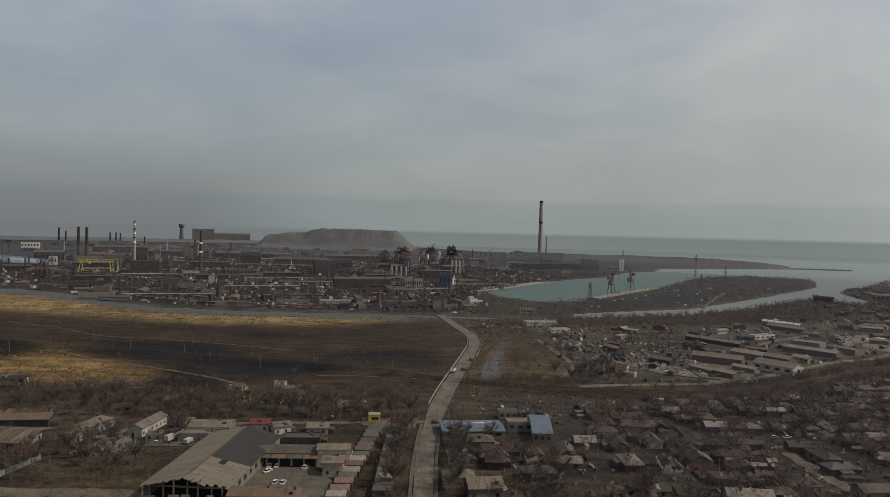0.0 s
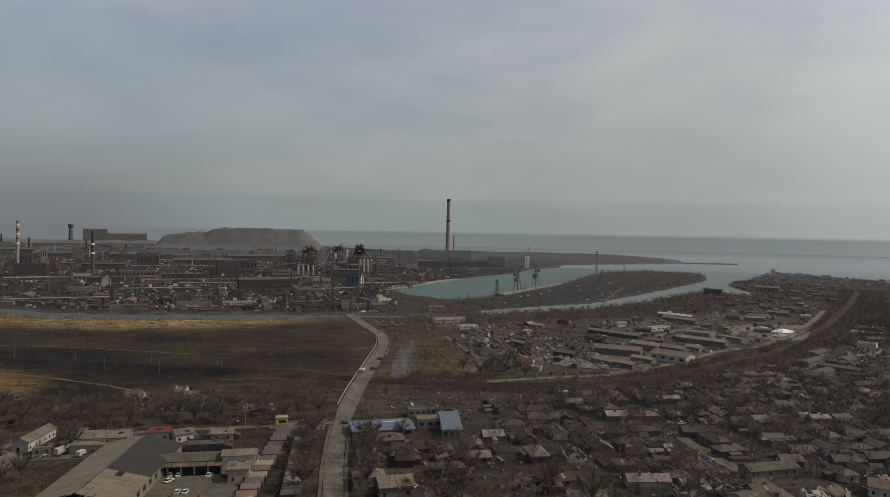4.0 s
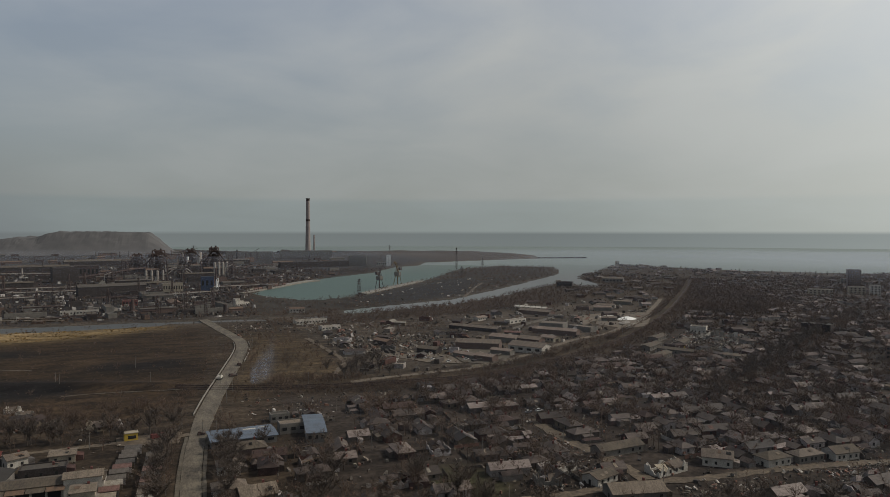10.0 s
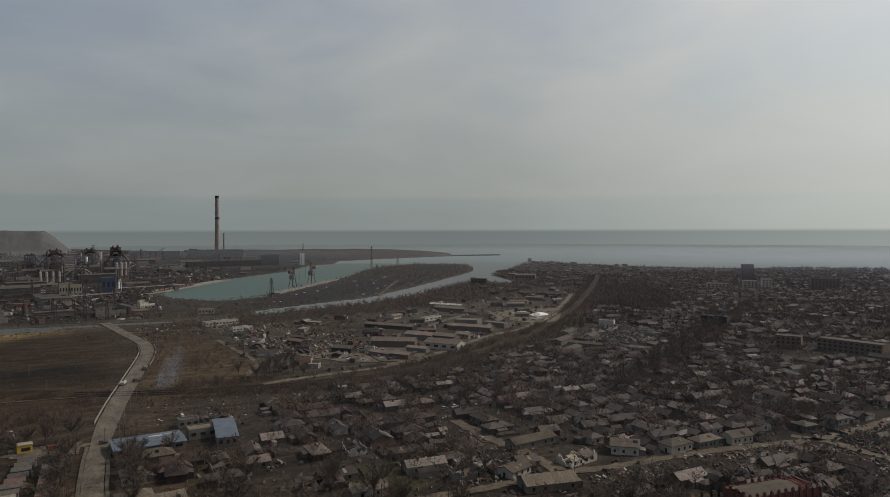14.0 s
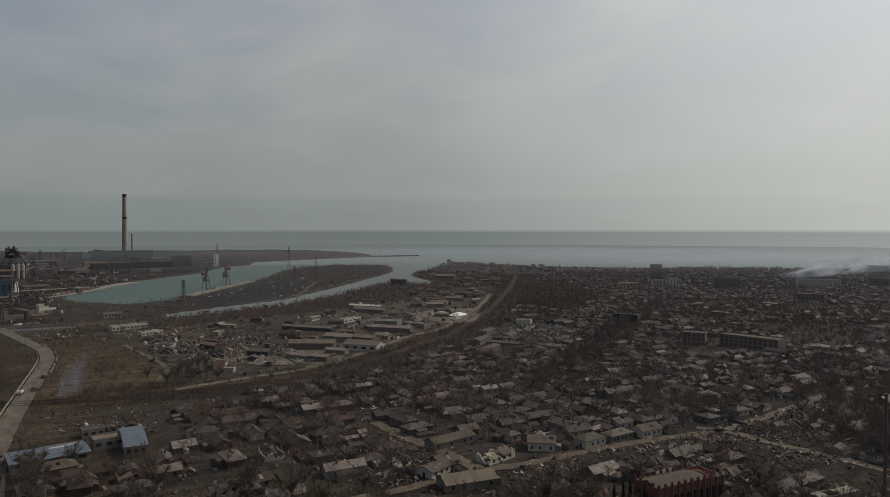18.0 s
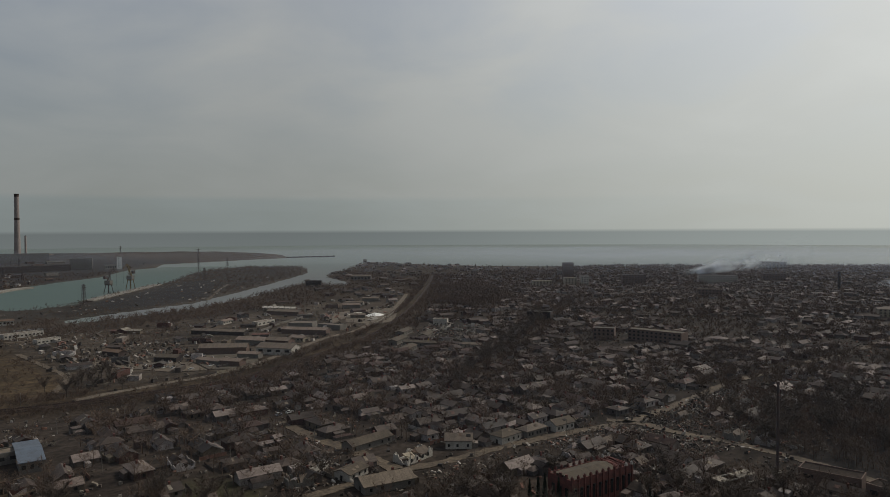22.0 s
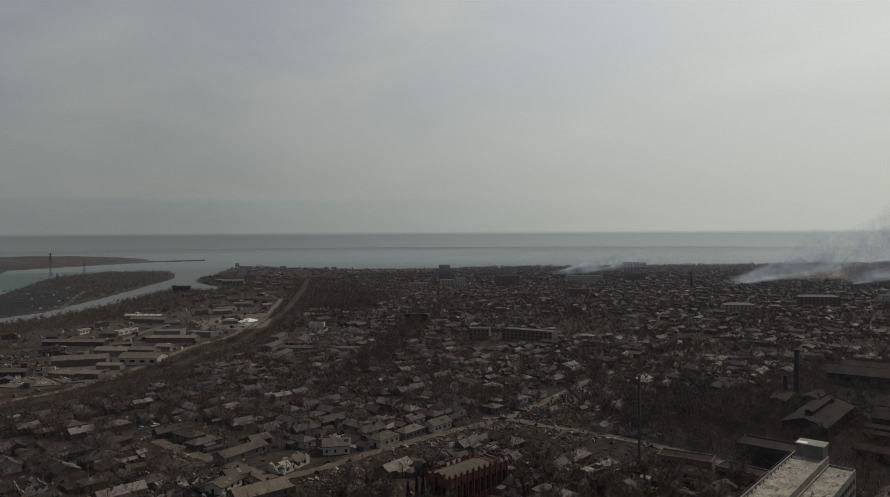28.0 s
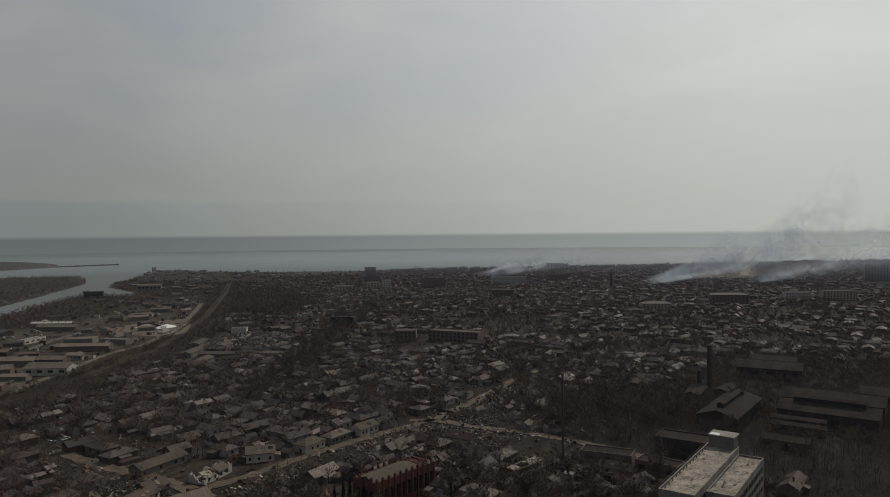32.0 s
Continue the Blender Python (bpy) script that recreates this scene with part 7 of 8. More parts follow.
    for i in range(2):
        part("window", win, None, root).matrix_basis = pose(-L / 2 + L * (i + 0.6) / 2.2, -W / 2 - 0.02, 1.0)
    part("window", win, None, root).matrix_basis = pose(-L / 2 - 0.02, 0, 1.0, 0, 0, 90)
    return root


def low_house(k):
    """A light model of a house for the distance: verts and faces of walls, and of roof."""
    rng = random.Random(300 + k)
    L, W, h = rng.choice((7.5, 9, 10, 12, 14, 18)), rng.uniform(5.2, 8.2), rng.uniform(2.4, 3.5)
    rise, a, b = W * rng.uniform(0.14, 0.32), L / 2, W / 2
    wv = np.array([(-a, -b, 0), (a, -b, 0), (a, b, 0), (-a, b, 0), (-a, -b, h), (a, -b, h), (a, b, h), (-a, b, h)], float)
    wf = np.array([(0, 1, 5, 4), (1, 2, 6, 5), (2, 3, 7, 6), (3, 0, 4, 7)])
    r = a + 0.4 if k % 3 != 1 else max(0.5, a - b)
    a, b = a + 0.4, b + 0.4
    rv = np.array([(-a, -b, h), (a, -b, h), (a, b, h), (-a, b, h), (-r, -0.05, h + rise), (r, -0.05, h + rise), (r, 0.05, h + rise), (-r, 0.05, h + rise)], float)
    rf = np.array([(0, 1, 5, 4), (1, 2, 6, 5), (2, 3, 7, 6), (3, 0, 4, 7), (4, 5, 6, 7)])
    return (wv, wf), (rv, rf)


# where houses may stand
BUILT = [(x, y, max(L, W) * 0.5 + 3) for x, y, L, W, *_ in YARD_HALLS + FACTORY_HALLS] + [(r[0], r[1], max(r[2], r[3]) * 0.5 + 4) for r in TOWN]
BUILT += [(465, 581, 11), (394, 449, 10), (396, 552, 16), (399, 521, 14), (361, 513, 16), (367, 483, 18), (340, 470, 15), (430, 520, 8), (250, 62, 20), (268, 62, 20), (232, 62, 20), (203, 169, 19), (181, 246, 13), (153, 227, 13), (208, 247, 9), (176, 275, 13), (149, 245, 8), (231, 240, 9), (248, 239, 9), (266, 237, 9), (17, 266, 8), (7, 277, 8), (8, 304, 7), (17, 324, 10), (283, 135, 8), (18, 348, 22), (50, 350, 22), (36, 379, 8), (40, 357, 12)]


def free(x, y, gap=5.0):
    ok = np.ones(len(x), bool)
    for line in STREETS + [MAIN_ROAD, RAIL_LANE]:
        ok &= off_line(line, x, y) > (gap + 3 if line is not MAIN_ROAD else gap + 9)
    ok &= ~((off_line(RAIL, x, y) < 26) & (x > 20))
    for u, v, w in BUILT:
        ok &= (x - u) ** 2 + (y - v) ** 2 > (w + gap * 0.4) ** 2
    for poly in (RUIN_YARD, WOOD, FACTORY):
        ok &= ~inside(poly, x, y)
    return ok & ~in_water(x, y)


def rail_side(x, y):
    """True where a point lies on the town's side of the railway."""
    return y < np.interp(x, [p[0] for p in RAIL], [p[1] for p in RAIL]) - 20


def grove(x, y):
    """How much a spot lies in one of the tree-grown gaps of the quarter."""
    g = np.array([noise.noise((a / 95, b / 60, 11)) for a, b in zip(x, y)])
    for p in (PARK, SCHOOL_WOOD):
        g = np.where(inside(p, x, y), 1.0, g)
    return g


def plots():
    rng = np.random.RandomState(4)
    gx, gy = np.meshgrid(np.arange(10, 2700, 15.0), np.arange(-900, 1900, 16.0))
    x, y = gx.ravel() + rng.uniform(-3, 3, gx.size), gy.ravel() + rng.uniform(-3, 3, gx.size)
    d, a = np.hypot(x, y), np.degrees(np.arctan2(x, y))
    ok = (d > 236) & (a > 1) & (a < 93) & rail_side(x, y) & free(x, y) & (rng.rand(x.size) > np.interp(d, [300, 700, 1500], [0.06, 0.30, 0.48]))
    ok &= grove(x, y) < np.interp(d, [350, 600], [9.0, 0.24])
    ok &= ~((x < 80) & (y > 388)) & ~((x > 60) & (x < 130) & (y > 400))
    ok &= (x > 12) & ~((x < 200) & (y > 250) & (y < 420) & (rng.rand(x.size) < 0.3))
    ok &= ~((x > 150) & (x < 470) & (y > 212) & (y < 234)) & ~((x > 245) & (x < 425) & (y > 165) & (y < 232) & (rng.rand(x.size) < 0.75))
    green = (np.abs(x - 98) < 14) & (np.abs(y - 262) < 12)
    ok &= ~green & ~((x > 280) & (x < 304) & (y > 100) & (y < 228))
    return x[ok], y[ok], d[ok], rng


px, py, pd, prng = plots()
order = np.argsort(pd)
NEAR = 300
types = {}
hr = random.Random(8)
for i in order[:NEAR]:
    ruin_odds = 0.45 if (px[i] > 230 and py[i] < 240) or (110 < px[i] < 170 and 240 < py[i] < 300) else 0.2
    k = hr.choice((9, 10, 11)) if hr.random() < ruin_odds else hr.randrange(9)
    turn = hr.choice((0, 90, 180, 270)) + hr.uniform(-5, 5)
    m = pose(px[i], py[i], 0, 0, 0, turn)
    if k in types:
        copy_thing(types[k], m)
    else:
        types[k] = house(k)
        types[k].matrix_basis = m
far = order[NEAR:]
# a second, looser quarter on the cape and between river and railway
ex, ey = prng.uniform(100, 1300, 3000), prng.uniform(560, 1900, 3000)
side_ok = ~rail_side(ex, ey) & free(ex, ey) & ~inside(PENINSULA, ex, ey) & ((ex > 560) | (prng.rand(3000) < 0.10)) & (ey > 480) & ~inside(WORKS, ex, ey) & (prng.rand(3000) < np.where(ey > 950, 0.24, 0.45))
fx, fy = np.concatenate([px[far], ex[side_ok]]), np.concatenate([py[far], ey[side_ok]])
kinds = prng.randint(0, 9, len(fx))
again = np.concatenate([np.arange(len(px)), np.where(pd < 850)[0], np.where(pd < 650)[0]])
shed_x, shed_y = px[again] + prng.uniform(-9, 9, len(again)), py[again] + prng.uniform(-9, 9, len(again))
shed_ok = ~((shed_x < 210) & (prng.rand(len(again)) < 0.45)) & free(shed_x, shed_y, 2.0) & (np.hypot(shed_x, shed_y) > 236)
allv, allf, allm, base = [], [], [], 0
for k in range(9):
    (av, af), (bv, bf) = low_house(k)
    s = kinds == k
    rows = np.stack([fx[s], fy[s], np.zeros(s.sum()), prng.choice([0, math.pi / 2], s.sum()) + prng.uniform(-0.1, 0.1, s.sum()), prng.uniform(0.85, 1.25, s.sum()), prng.uniform(0.85, 1.3, s.sum())], 1)
    q = shed_ok & (np.arange(len(again)) % 9 == k)
    rows = np.concatenate([rows, np.stack([shed_x[q], shed_y[q], np.zeros(q.sum()), prng.choice([0, math.pi / 2], q.sum()) + prng.normal(0, 0.12, q.sum()), prng.uniform(0.3, 0.72, q.sum()), prng.uniform(0.5, 0.95, q.sum())], 1)])
    for tpl, mi in (((av, af), 0), ((bv, bf), 1)):
        v, f = spread(tpl, rows)
        allv.append(v), allf.append(f + base), allm.append(np.full(len(f), mi))
        base += len(v)
bulk("distant_houses", np.concatenate(allv), np.concatenate(allf), [M["hazed_wall"], M["hazed_roof"]], np.concatenate(allm), "dense quarter of low houses and sheds with worn grey roofs", "houses")
# ---------------------------------------------------------------- trees: bare winter crowns
def bare_tree(seed, H=9.0, limbs=7, twigs=150, width=0.5):
    """A trunk with limbs, and a crown of many thin twigs."""
    rng = random.Random(seed)
    trunk, crown = Build(), Build()
    top = Vector((rng.uniform(-0.3, 0.3), rng.uniform(-0.3, 0.3), H * 0.45))
    trunk.beam((0, 0, -0.2), top, H * 0.024, 6, H * 0.014)
    tips = []
    for i in range(limbs):
        a = i * 2.4 + rng.uniform(-0.4, 0.4)
        s = top * rng.uniform(0.55, 1.0)
        e = s + Vector((math.cos(a) * H * width * rng.uniform(0.4, 0.85), math.sin(a) * H * width * rng.uniform(0.4, 0.85), H * rng.uniform(0.22, 0.5)))
        mid = s.lerp(e, 0.5) + Vector((0, 0, -H * 0.03))
        trunk.beam(s, mid, H * 0.011, 4, H * 0.008)
        trunk.beam(mid, e, H * 0.008, 4, H * 0.003)
        tips += [(s, mid), (mid, e), (mid, e)]
    for i in range(twigs):
        s, e = rng.choice(tips)
        p = s.lerp(e, rng.uniform(0.2, 1.0))
        q = p + Vector((rng.gauss(0, 1), rng.gauss(0, 1), rng.gauss(0.7, 0.7))) * H * 0.10
        side = Vector((rng.gauss(0, 1), rng.gauss(0, 1), rng.gauss(0, 0.5))).normalized() * rng.uniform(0.028, 0.06) * H / 9
        crown.add([p - side, p + side, q + side * 0.3, q - side * 0.3], [(0, 1, 2, 3)])
    return trunk, crown


def light_tree(seed, H=8.0, twigs=60, width=0.5, thick=0.075):
    trunk, crown = bare_tree(seed, H, 5, twigs, width)
    b = Build()
    rng = random.Random(seed)
    b.beam((0, 0, -0.2), (0, 0, H * 0.5), H * 0.022, 3, H * 0.01)
    v = [list(map(float, p)) for p in b.v]
    f = [t for q in b.f if len(q) == 4 for t in ((q[0], q[1], q[2]), (q[0], q[2], q[3]))]
    for q in crown.f:
        p = [Vector(crown.v[i]) for i in q]
        mid, long = (p[0] + p[1]) / 2, (p[2] + p[3]) / 2
        s = (p[1] - p[0]).normalized() * thick
        k = len(v)
        v += [list(mid - s), list(mid + s), list(long)]
        f.append((k, k + 1, k + 2))
    return np.array(v), np.array(f)


tree_kinds = []
tr = random.Random(21)


def plant(x, y, scale, tall=False):
    """A tree as a thing of its own."""
    k = tr.randrange(6)
    m = pose(x, y, 0, 0, 0, tr.uniform(0, 360)) @ Matrix.Diagonal((scale, scale, scale * (1.25 if tall else 1.0), 1))
    if k < len(tree_kinds):
        return copy_thing(tree_kinds[k], m)
    root = thing("tree", x, y, 0, 0, "leafless winter tree with a fine grey-brown crown", "tree", "bare trees")
    trunk, crown = bare_tree(40 + len(tree_kinds), 9.0, 9, 1100)
    part("trunk", trunk, M["bark"], root)
    part("crown", crown, M["twig"], root)
    root.matrix_basis = m
    tree_kinds.append(root)
    return root


named = [(x, y, 1.25) for x, y in ((7, 332), (11, 330), (8, 322), (24, 334), (10, 310), (8, 298), (9, 286), (-19, 300), (-18, 312), (-20, 324), (-17, 336), (-19, 286), (-18, 272), (7, 270), (-27, 372), (-16, 376))]
named += [(x, y, 1.1) for x, y in ((-150, 318), (-155, 309), (-160, 300), (-152, 296), (-146, 288), (-132, 283), (-126, 290), (-170, 296), (-122, 330), (-128, 336), (-118, 362), (-100, 368), (-80, 372), (-140, 366))]
for i in range(36):
    named.append((-320 + i * 8.2 + tr.uniform(-4, 4), 372 + tr.uniform(-12, 16) + abs(i - 30) * 0.6, tr.uniform(0.8, 1.25)))
for i in range(26):
    k = i / 26
    named.append((300 + 300 * k + tr.uniform(-6, 6) + (4 if i % 2 else -6), 350 + 205 * k + (9 if i % 2 else -8) + tr.uniform(-3, 3), tr.uniform(0.9, 1.3)))
for i in range(40):
    named.append((tr.gauss(366, 36), tr.gauss(150, 26), tr.uniform(0.9, 1.4)))
for i in range(10):
    named.append((tr.uniform(80, 125), tr.uniform(470, 520), tr.uniform(0.9, 1.3)))
for x, y, s in named:
    plant(x, y, s, 300 < x < 640 and y > 340)
qx, qy = px + prng.uniform(-9, 9, len(px)), py + prng.uniform(-9, 9, len(px))
near_trees = [i for i in np.argsort(np.hypot(qx, qy)) if free(qx[i:i + 1], qy[i:i + 1], 1.0)[0] and math.hypot(qx[i], qy[i]) > 236][:40]
for i in near_trees:
    plant(qx[i], qy[i], tr.uniform(0.8, 1.4))


def wood(x0, x1, y0, y1, n, test, rng):
    x, y = rng.uniform(x0, x1, n), rng.uniform(y0, y1, n)
    k = test(x, y) & ~in_water(x, y) & (np.hypot(x, y) > 240)
    return x[k], y[k]


trng = np.random.RandomState(9)


def off_sightline(x, y):
    """Clear of the factory street and of strips kept free so that the camera sees the streets."""
    return (off_line(STREETS[2], x, y) > 6) & ~((x > 150) & (x < 400) & (y > 216) & (y < 236)) & ~((x > 283) & (x < 310) & (y > 102) & (y < 222))


groves = []
# gardens of the whole quarter
tx, ty = np.repeat(px, 3) + trng.uniform(-11, 11, 3 * len(px)), np.repeat(py, 3) + trng.uniform(-11, 11, 3 * len(px))
tx = np.concatenate([tx, np.repeat(px, 2) + trng.uniform(-11, 11, 2 * len(px))])
ty = np.concatenate([ty, np.repeat(py, 2) + trng.uniform(-11, 11, 2 * len(px))])
k = free(tx, ty, 1.2) & off_sightline(tx, ty) & (trng.rand(len(tx)) < np.where(tx < 210, 0.85, np.interp(np.hypot(tx, ty), [450, 900], [0.42, 0.8])))
groves.append((tx[k], ty[k], 0.75, 1.4))
groves.append(wood(260, 470, 60, 225, 2600, lambda x, y: (off_line(STREETS[0], x, y) > 6) & off_sightline(x, y) & (trng.rand(x.size) < 0.7 * np.exp(-((x - 366) / 52) ** 2 - ((y - 148) / 40) ** 2)), trng) + (0.6, 1.3))
groves.append(wood(215, 640, -80, 150, 3600, lambda x, y: (free(x, y, -3.0) | inside(FACTORY, x, y)) & off_sightline(x, y), trng) + (0.4, 0.88))
groves.append(wood(295, 450, 85, 225, 700, lambda x, y: (off_line(STREETS[0], x, y) > 5) & off_sightline(x, y), trng) + (0.3, 0.8))
groves.append(wood(215, 640, -80, 145, 2200, lambda x, y: (free(x, y, -3.0) | inside(FACTORY, x, y)) & off_sightline(x, y), trng) + (0.6, 1.25))
rl = smooth_line(RAIL[3:])
pick = trng.randint(0, len(rl), 5200)
rx, ry = np.array([rl[i][0] for i in pick]) + trng.uniform(-26, 26, 5200), np.array([rl[i][1] for i in pick]) + trng.uniform(-26, 26, 5200)
keep = (off_line(RAIL, rx, ry) > 5.5) & (off_line(RAIL_LANE, rx, ry) > 7.5) & (rx > 40)
groves.append((rx[keep], ry[keep], 0.35, 0.85))
groves.append(wood(40, 1250, 480, 1880, 11000, lambda x, y: ~rail_side(x, y) & free(x, y, 0.0) & ~inside(PENINSULA, x, y) & ~inside(FIELD_EAST, x, y) & (trng.rand(x.size) < np.where(inside(YARDS, x, y), 0.5, 1.0)), trng) + (0.4, 0.88))
groves.append(wood(60, 900, 760, 1500, 15000, lambda x, y: ~inside(PENINSULA, x, y) & ~inside(YARDS, x, y) & ~rail_side(x, y) & (shore_depth(x, y) > -130), trng) + (0.4, 0.86))
RIVER_SCRUB = [(200, 940), (245, 770), (350, 835), (404, 855), (460, 980), (360, 960), (276, 940)]
YARD_SCRUB = [(255, 745), (225, 665), (178, 640), (165, 690), (120, 740), (180, 770)]
for p in (RIVER_SCRUB, YARD_SCRUB):
    groves.append(wood(110, 470, 630, 990, 5200, lambda x, y: (depth_in(p, x, y) > trng.normal(0, 9, x.size)) & (shore_depth(x, y) < -6) & (trng.rand(x.size) < 0.75), trng) + (0.25, 0.66))
groves.append(wood(180, 470, 940, 1420, 1500, lambda x, y: inside(COAL, x, y) & (off_line(STREETS[8], x, y) > 7), trng) + (0.1, 0.4))
groves.append(wood(0, 480, 870, 1350, 4200, lambda x, y: inside(PENINSULA, x, y) & ~inside(COAL, x, y), trng) + (0.2, 0.5))
groves.append(wood(-60, 950, 880, 1950, 10000, lambda x, y: inside(PENINSULA, x, y) & ~inside(COAL, x, y) & ((x > 420) | (off_line(PENINSULA, x, y) < 18)) & (off_line(STREETS[8], x, y) > 9), trng) + (0.45, 0.88))
groves.append(wood(-1200, 700, 830, 2900, 7500, lambda x, y: inside(WORKS, x, y), trng) + (0.4, 0.88))
groves.append(wood(-360, -14, 352, 432, 520, lambda x, y: (off_line(STREETS[4], x, y) > 6) & (np.abs(y - 392 - 0.06 * x) < 40), trng) + (0.6, 1.2))
groves.append(wood(-230, -105, 262, 350, 190, lambda x, y: (off_line(STREETS[5], x, y) > 6) & (off_line(STREETS[4], x, y) > 6), trng) + (0.5, 1.1))
groves.append(wood(-200, -106, 266, 300, 90, lambda x, y: (off_line(STREETS[5], x, y) > 6) & (np.abs(x + 178) < 16), trng) + (0.8, 1.4))
groves.append(wood(-34, 22, 240, 372, 330, lambda x, y: (off_line(MAIN_ROAD, x, y) > 8.5) & (off_line(MAIN_ROAD, x, y) < 16), trng) + (0.7, 1.25))
groves.append(wood(-700, 40, 395, 800, 1500, lambda x, y: (inside(FIELD, x, y) | ((y < 440) & (x < -20))) & (off_line(MAIN_ROAD, x, y) > 10) & (trng.rand(x.size) < np.where(y < 470, 1.0, 0.22)), trng) + (0.3, 0.75))
groves.append(wood(-900, 20, 405, 800, 2600, lambda x, y: inside(FIELD, x, y) & (off_line(MAIN_ROAD, x, y) > 10), trng) + (0.08, 0.26))
groves.append(wood(14, 210, 384, 476, 900, lambda x, y: (off_line(MAIN_ROAD, x, y) > 9) & (off_line(RAIL, x, y) > 9) & (off_line(RAIL_LANE, x, y) > 5) & ~rail_side(x, y + 6), trng) + (0.15, 0.6))
groves.append(wood(14, 110, 430, 780, 420, lambda x, y: inside(FIELD_EAST, x, y), trng) + (0.4, 0.8))
groves.append(wood(-40, 20, 420, 700, 220, lambda x, y: (off_line(MAIN_ROAD, x, y) > 8) & (off_line(MAIN_ROAD, x, y) < 22), trng) + (0.4, 0.75))
# scrub on both banks of the river
bank = smooth_line([(-1200, 1440), (-666, 1060), (-530, 1000), (-452, 930), (-350, 868), (-254, 852), (-143, 846), (-42, 856), (60, 858)], 10.0)
pick = trng.randint(0, len(bank), 520)
groves.append((np.array([bank[i][0] for i in pick]) + trng.uniform(-8, 8, 520), np.array([bank[i][1] for i in pick]) + trng.uniform(-7, 22, 520), 0.25, 0.7))
bank = smooth_line([(-624, 984), (-491, 919), (-376, 842), (-284, 802), (-188, 795), (-78, 801), (40, 808)], 10.0)
pick = trng.randint(0, len(bank), 130)
groves.append((np.array([bank[i][0] for i in pick]) + trng.uniform(-8, 8, 130), np.array([bank[i][1] for i in pick]) + trng.uniform(-6, 7, 130), 0.15, 0.5))
# taller garden trees close by
k = pd < 560
hx, hy = px[k] + trng.uniform(-10, 10, k.sum()), py[k] + trng.uniform(-10, 10, k.sum())
k = free(hx, hy, 1.5) & off_sightline(hx, hy) & (np.hypot(hx, hy) > 240)
groves.append((hx[k], hy[k], 0.9, 1.45))
mx, my = trng.uniform(-185, -105, 60), trng.uniform(252, 320, 60)
k = inside(MEADOW, mx, my)
groves.append((mx[k], my[k], 0.3, 0.8))
# shrubs and young trees that fill the gardens
bx, by = np.repeat(px, 3) + trng.uniform(-11, 11, 3 * len(px)), np.repeat(py, 3) + trng.uniform(-11, 11, 3 * len(px))
k = free(bx, by, 1.0) & (np.hypot(bx, by) < 720) & (np.hypot(bx, by) > 238) & off_sightline(bx, by)
groves.append((bx[k], by[k], 0.28, 0.62))
# groves between the houses
gx, gy = trng.uniform(60, 2300, 48000), trng.uniform(-700, 1800, 48000)
k = rail_side(gx, gy) & free(gx, gy, 0.0) & (np.hypot(gx, gy) > 420) & (np.degrees(np.arctan2(gx, gy)) < 93)
gx, gy = gx[k], gy[k]
k = grove(gx, gy) > 0.22
groves.append((gx[k], gy[k], 0.8, 1.35))
gx, gy = trng.uniform(550, 910, 5600), trng.uniform(630, 1030, 5600)
k = depth_in(PARK, gx, gy) > trng.normal(0, 16, 5600)
gx, gy = gx[k], gy[k]
k = free(gx, gy, 0.0) & rail_side(gx, gy)
groves.append((gx[k], gy[k], 0.8, 1.5))
# trees on the bluff over the sea
coast = smooth_line([(1215, 1840), (1300, 1560), (1400, 1400), (1730, 1040), (2080, 690), (2500, 390), (2950, -150)], 14.0)
pick = (trng.normal(0.5, 0.35, 1100) % 1 * len(coast)).astype(int)
cx, cy = np.array([coast[i][0] for i in pick]), np.array([coast[i][1] for i in pick])
back = trng.uniform(4, 150, 1100)
cr = np.hypot(cx, cy)
groves.append((cx - cx / cr * back, cy - cy / cr * back, 0.5, 0.89))
k = trng.rand(len(cx)) < 0.12
groves.append((cx[k] - cx[k] / cr[k] * back[k], cy[k] - cy[k] / cr[k] * back[k], 0.8, 1.2))
# trees that overhang the long dirt street and line the avenue
for line, lo, hi, n, off in ((STREETS[0], 395, 505, 60, 8), (STREETS[0], 530, 600, 30, 8), (STREETS[0], 720, 900, 50, 7), (STREETS[3], 300, 800, 260, 8)):
    sl = [p for p in smooth_line(line) if lo < p[0] < hi]
    pick = trng.randint(0, len(sl), n)
    groves.append((np.array([sl[i][0] for i in pick]) + trng.uniform(-4, 4, n), np.array([sl[i][1] for i in pick]) + trng.choice([-1, 1], n) * trng.uniform(off * 0.5, off * 1.3, n), 0.9, 1.4))


